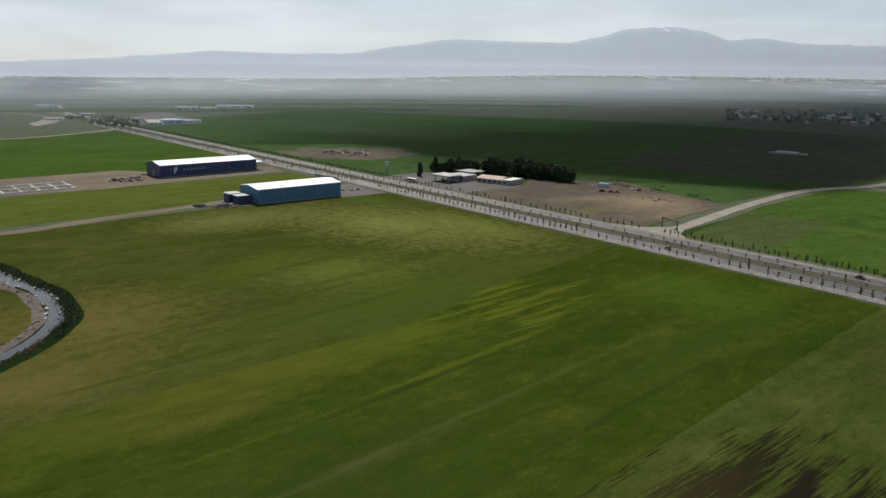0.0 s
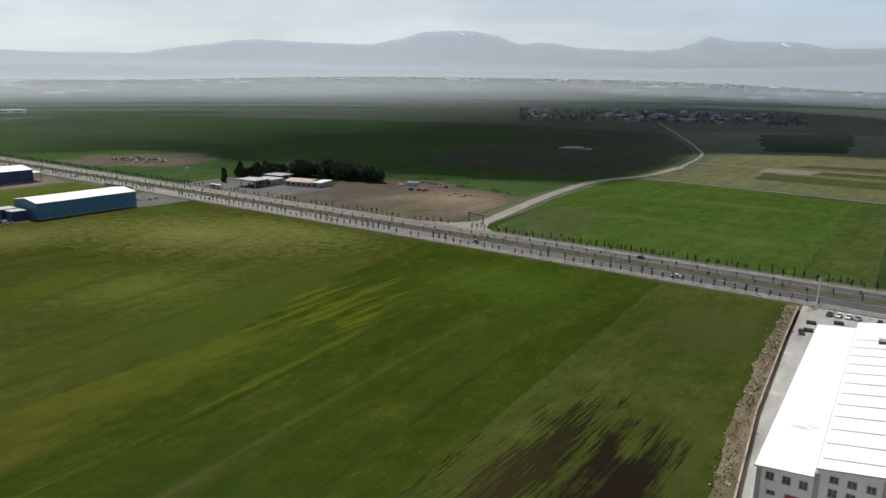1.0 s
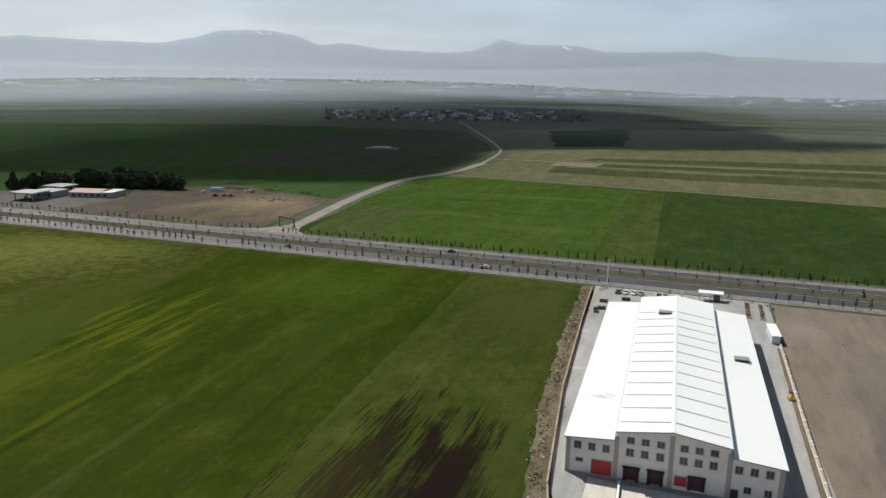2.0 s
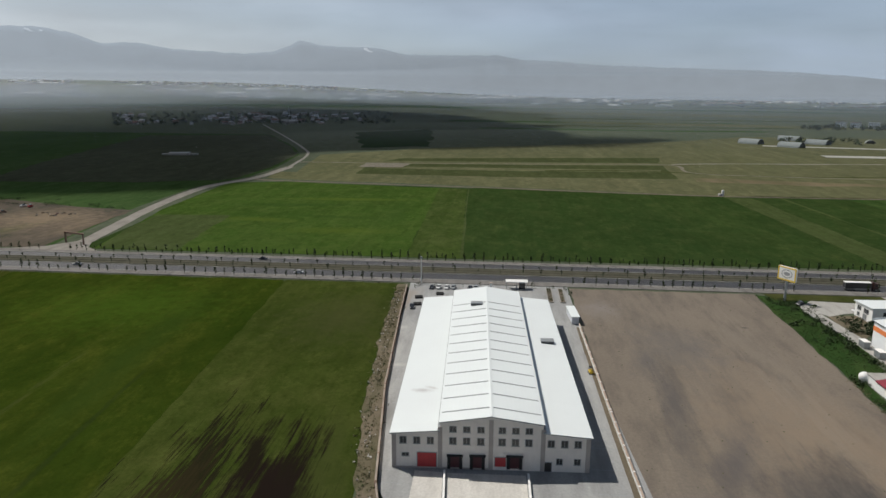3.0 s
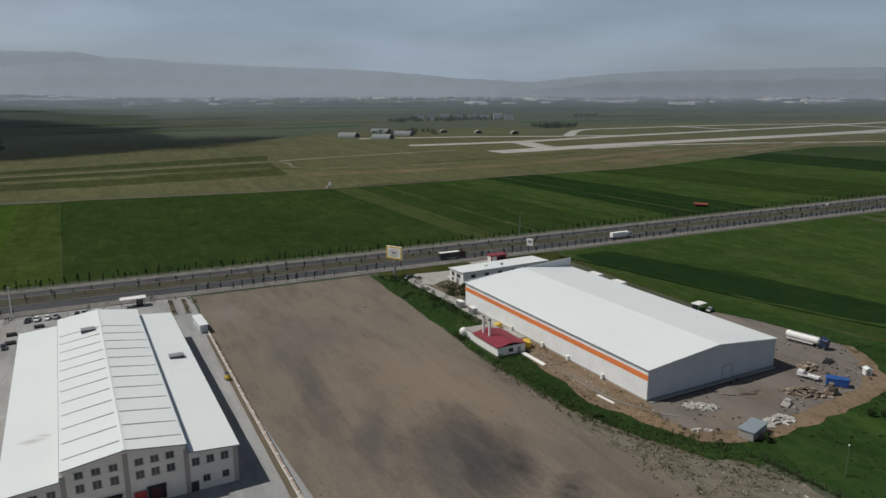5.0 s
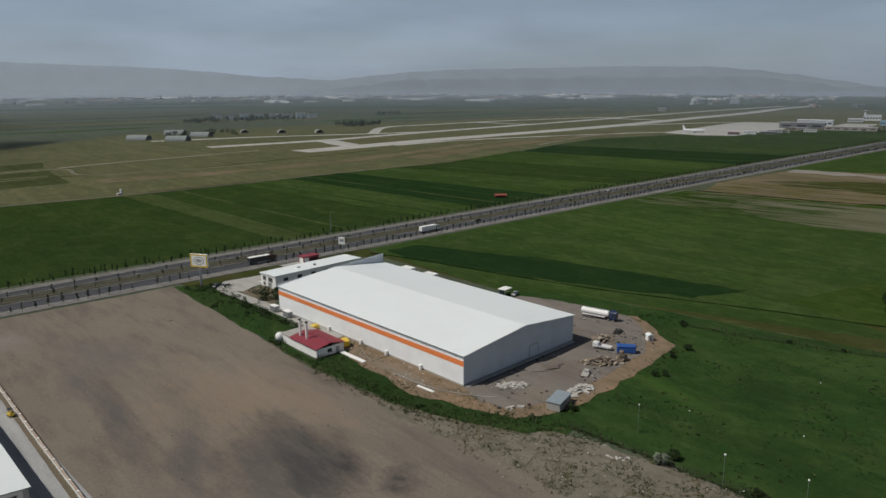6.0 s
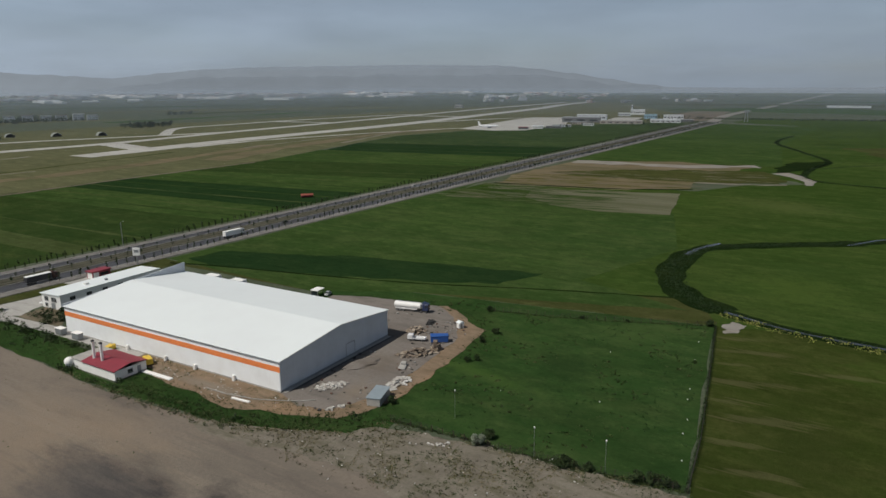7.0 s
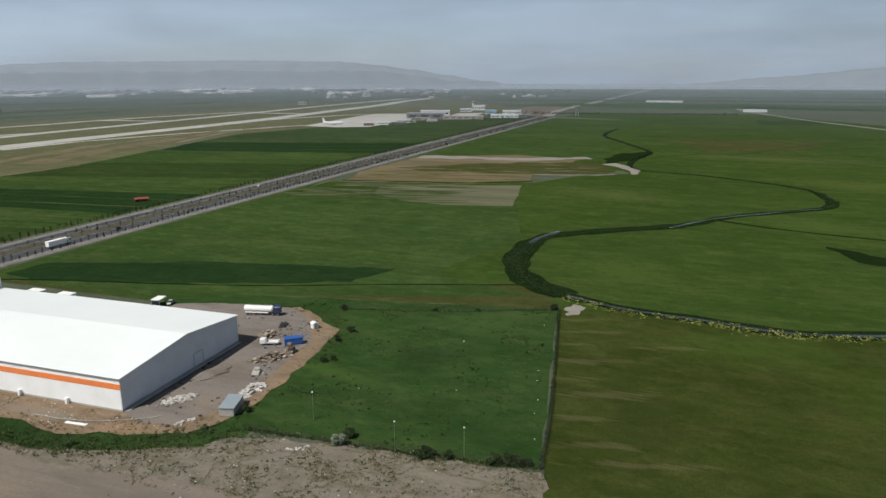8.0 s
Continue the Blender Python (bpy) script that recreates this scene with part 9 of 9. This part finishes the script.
def simple_building(name, label, category, m, w, d, h, mat, roof_mat, storeys=1, bays=4, group=""):
    """A plain block with a roof slab and rows of windows on its long faces."""
    b = thing(name, label, category, m, group)
    part("wall", boxes((0, 0, 0, w, d, h)), mat, b)
    part("roof", boxes((-0.5, -0.5, h, w + 0.5, d + 0.5, h + 0.6)), roof_mat, b)
    for s in range(storeys):
        for k in range(bays):
            x, z = w * (k + 0.5) / bays, h * (s + 0.35) / storeys
            part("window", boxes((x - w / bays * 0.3, -0.08, z, x + w / bays * 0.3, -0.002, z + h / storeys * 0.28)), M_GLASS, b)
    return b


A_WHITE = paint_mat("airport_white", (0.72, 0.74, 0.76), (0.6, 0.6, 0.6), 0.5)
M_DARK_CLAD = paint_mat("dark_grey_cladding", (0.16, 0.165, 0.17), (0.11, 0.11, 0.115), 0.6)
M_PALE_BLUE = paint_mat("pale_blue_cladding", (0.30, 0.46, 0.58), (0.24, 0.36, 0.46), 0.5)
AIRPORT = ((1349, 584, 75, 30, 9.5, M_DARK_CLAD, M_GREY_ROOF, "dark grey airport terminal"), (1440, 590, 62, 26, 10.5, M_GREY_WALL, A_WHITE, "grey airport hall with white roof"), (1338, 500, 80, 26, 5.5, M_PILASTER, M_SLAB, "low wide airport shed with pale roof"),
           (1711, 562, 33, 20, 11.5, A_WHITE, A_WHITE, "white airport block under the control tower"), (1632, 566, 28, 18, 6.5, M_GREY_WALL, A_WHITE, "low pale airport building"), (1540, 476, 27, 16, 9.0, M_PALE_BLUE, M_PALE_BLUE, "pale blue airport shed"),
           (1414, 424, 57, 18, 6.0, A_WHITE, A_WHITE, "white airport building beside the road"), (1551, 437, 41, 18, 8.0, A_WHITE, A_WHITE, "white airport building with flat roof"), (1465, 380, 26, 12, 4.0, M_DARK_CLAD, M_GREY_ROOF, "low dark airport shed"),
           (1270, 508, 20, 9, 4.0, A_WHITE, M_SLAB, "small pale airport hut"), (1121, 567, 17, 6, 3.6, M_DARK_CLAD, M_RED_ROOF, "small dark shed on the apron"), (1152, 555, 19, 7, 4.6, A_WHITE, A_WHITE, "small white shed on the apron"),
           (1171, 538, 28, 7, 3.4, M_DARK_CLAD, M_GREY_ROOF, "low dark shed on the apron"), (1215, 545, 34, 8, 3.6, M_GREY_WALL, M_SLAB, "low grey shed on the apron"), (1300, 545, 30, 12, 4.0, M_PILASTER, M_GREY_ROOF, "low brown shed beside the apron"))
for x, y, w, d, h, mt, rm, label in AIRPORT:
    simple_building("airport_building", label, "building", pose(x, y, 0, 0, 0, -74), w, d, h, mt, rm, 1, 3 if mt is M_DARK_CLAD else 6, "airport buildings")
simple_building("far_barn", "lone pale barn beyond the runway", "building", pose(1908, 1188, 0, 0, 0, -72), 24, 14, 9, M_SLAB, M_SLAB, 1, 3)
tree_masses("airport_trees", [(tr_.uniform(1290, 1680), tr_.uniform(372, 470)) for _ in range(70)] + [(tr_.uniform(1180, 1340), tr_.uniform(505, 545)) for _ in range(24)], 2.6, 12, "dark trees among the airport buildings", 76)
tw = thing("control_tower", "slim pale airport control tower", "tower", pose(1738, 568, 0))
bm = bmesh.new()
rod(bm, (0, 0, 0), (0, 0, 17), 2.2, 1.8, 12)
part("shaft", bm, A_WHITE, tw)
bm = bmesh.new()
rod(bm, (0, 0, 17), (0, 0, 20), 2.6, 3.4, 12)
part("cab", bm, M_GLASS, tw)
bm = bmesh.new()
rod(bm, (0, 0, 20), (0, 0, 20.8), 3.6, 3.0, 12)
part("roof", bm, A_WHITE, tw)
plane = thing("airliner", "white airliner parked on the apron", "aircraft", pose(1128, 628, 0.15, 0, 0, -70))
bm = bmesh.new()
rod(bm, (-16, 0, 4), (12, 0, 4), 2.0, 2.0, 16)
rod(bm, (12, 0, 4), (17, 0, 3.6), 2.0, 0.4, 16)
rod(bm, (-16, 0, 4), (-21, 0, 5), 2.0, 0.4, 16)
part("fuselage", bm, A_WHITE, plane)
part("fin", prism([(-21, 5), (-16, 5.5), (-19.5, 12), (-22, 12)], -0.25, 0.25), A_WHITE, plane)
for s in (-1, 1):
    bm = boxes((-4, 0, 2.8, 3, 16, 3.2))
    for v in bm.verts:
        if v.co.y > 8:
            v.co.x -= 6 + (2.5 if v.co.x > 0 else 0)
        v.co.y *= s
    bmesh.ops.recalc_face_normals(bm, faces=bm.faces)
    part("wing", bm, A_WHITE, plane)
    bm = bmesh.new()
    rod(bm, (-2, s * 5.5, 2.0), (2, s * 5.5, 2.0), 1.0, 1.1, 12)
    part("engine", bm, M_STEEL, plane)
    part("main_gear", boxes((-1.5, s * 2.5 - 0.3, 0, -0.5, s * 2.5 + 0.3, 2.9)), M_TYRE, plane)
part("nose_gear", boxes((11, -0.3, 0, 11.8, 0.3, 2.4)), M_TYRE, plane)


def shelter(m, w, length, mat, label):
    """An arched aircraft shelter: a barrel shell with an end wall."""
    s = thing("aircraft_shelter", label, "shelter", m, "aircraft shelters")
    n = 12
    arc = [(math.cos(math.pi * k / n) * w / 2, math.sin(math.pi * k / n) * w * 0.42) for k in range(n + 1)]
    part("shell", prism(arc + [(a * 0.95, z * 0.95) for a, z in arc[::-1]], 0, length), mat, s)
    part("end_wall", prism([(a * 0.95, z * 0.95) for a, z in arc], length - 1, length - 0.5), M_DARK, s)
    return s


M_SHELL = paint_mat("shelter_shell", (0.26, 0.28, 0.25), (0.20, 0.21, 0.19), 0.9)
M_PALE_SHELL = paint_mat("pale_shelter_shell", (0.24, 0.27, 0.265), (0.18, 0.2, 0.2), 0.8)
for x, y, a in ((398, 1160, 42), (436, 1096, 42), (500, 1160, 42), (490, 1245, 50)):
    shelter(pose(x, y, 0, 0, 0, a), 19, 34, M_PALE_SHELL, "pale grey arched aircraft shelter")
for x, y, a in ((581, 1198, -20), (628, 1147, -20), (675, 1097, -20)):
    shelter(pose(x, y, 0, 0, 0, a), 14, 18, M_SHELL, "dark-mouthed arched aircraft shelter")
for k, (x, y) in enumerate(((770, 1690), (800, 1670), (830, 1650), (860, 1630), (885, 1612), (915, 1595), (940, 1580), (745, 1705), (925, 1610))):
    simple_building("barrack_block", "white multi-storey block among trees", "building", pose(x, y, 0, 0, 0, -25), 22, 11, 12 + (k % 3), A_WHITE, M_HOUSE_ROOF, 3, 5, "barracks")
for x, y, w, d, h, a, mt, rm, label in ((-1291, 375, 22, 12, 5, 60, A_WHITE, A_WHITE, "pale depot building by the road junction"), (-1323, 403, 38, 16, 7, 60, M_PALE_BLUE, A_WHITE, "pale blue depot hall by the road junction"),
                                        (-1335, 447, 31, 14, 4.5, 60, A_WHITE, A_WHITE, "low white depot shed"), (-1412, 379, 22, 12, 6, 62, A_WHITE, M_GREY_ROOF, "pale depot building with grey roof"), (-1390, 430, 24, 12, 4.5, 50, M_HOUSE, A_WHITE, "pale depot shed with white roof"),
                                        (-1807, 591, 51, 22, 9, 63, M_PILASTER, A_WHITE, "white-roofed hall beyond the junction"), (-1863, 674, 37, 16, 4.5, 64, A_WHITE, A_WHITE, "low white shed beyond the junction"), (-1884, 724, 97, 26, 8, 64, A_WHITE, A_WHITE, "long white-roofed hall beyond the junction"),
                                        (-1545, 255, 34, 10, 3.2, 60, A_WHITE, A_WHITE, "low white roof beside the junction"), (-1690, 350, 26, 10, 3.6, 60, M_PILASTER, A_WHITE, "low shed beside the junction road"), (-2205, 345, 48, 14, 4, 65, A_WHITE, A_WHITE, "low white shed far out on the plain")):
    simple_building("roadside_depot", label, "building", pose(x, y, 0, 0, 0, a), w, d, h, mt, rm, 1, 3, "depots")
sheet("yard_depot", [(-1526, 399), (-1639, 459), (-1774, 528), (-1700, 540), (-1605, 524), (-1464, 513), (-1370, 496), (-1295, 453), (-1299, 385), (-1348, 361)], 0.1, M_FORECOURT, "grey yard round the depots", 8, 14)
sheet("yard_depot", [(-1480, 400), (-1460, 470), (-1340, 480), (-1330, 440), (-1390, 400)], 0.14, M_SLAB, "pale slab of the depot yard", 6, 10)
sheet("yard_depot", [(-1433, 212), (-1560, 258), (-1582, 296), (-1444, 255), (-1367, 211)], 0.1, M_TRACK, "pale yard beside the junction", 6, 10)
ribbon("lane_loop", [(-1700, 330), (-1800, 330), (-2000, 308), (-1925, 245), (-1858, 247), (-1684, 279), (-1560, 262)], 6, 0.12, M_TRACK, "pale looping lane beyond the junction", 1.5, step=12)
for x, y, w in ((2370, 85, 110), (1815, -120, 50)):
    simple_building("far_shed", "long white shed far across the meadow", "building", pose(x, y, 0, 0, 0, 90), w, 22, 4.5, A_WHITE, A_WHITE, 1, 8, "far sheds")
py = thing("lattice_tower", "dark lattice tower beside the road", "tower", pose(1519, 265, 0))
bm = bmesh.new()
for a, b in ((-3, -3), (3, -3), (3, 3), (-3, 3)):
    rod(bm, (a, b, 0), (a * 0.5, b * 0.5, 20), 0.4, 0.3, 6)
part("legs", bm, M_GREY_TRIM, py)
part("head", boxes((-5, -5, 20, 5, 5, 22.5)), M_GREY_TRIM, py)
bm = bmesh.new()
for k in range(5):
    z, q = 4 * k + 2, 3 - 0.3 * k
    rod(bm, (-q, -q, z), (q, -q, z + 3), 0.15, 0.15, 4)
    rod(bm, (q, -q, z), (q, q, z + 3), 0.15, 0.15, 4)
part("braces", bm, M_GREY_TRIM, py)

# scattered small stones, tufts and dark flecks over the lot
lr = random.Random(77)
bm = bmesh.new()
LOT = [(36, 296), (104, 296), (102, 208), (102, 180), (105, 138), (118, 108), (128, 84), (132, 50), (60, 20), (16, 66), (33, 177)]
for x, y in spots_in(LOT, 260, 78):
    s = lr.uniform(0.08, 0.2)
    box(bm, x - s, y - s * 0.7, 0.05, x + s, y + s * 0.7, 0.05 + s * 0.7)
solo("lot_stones", bm, M_GREY_PLOT, "loose stones on the gravel lot", "stones", "stuff")
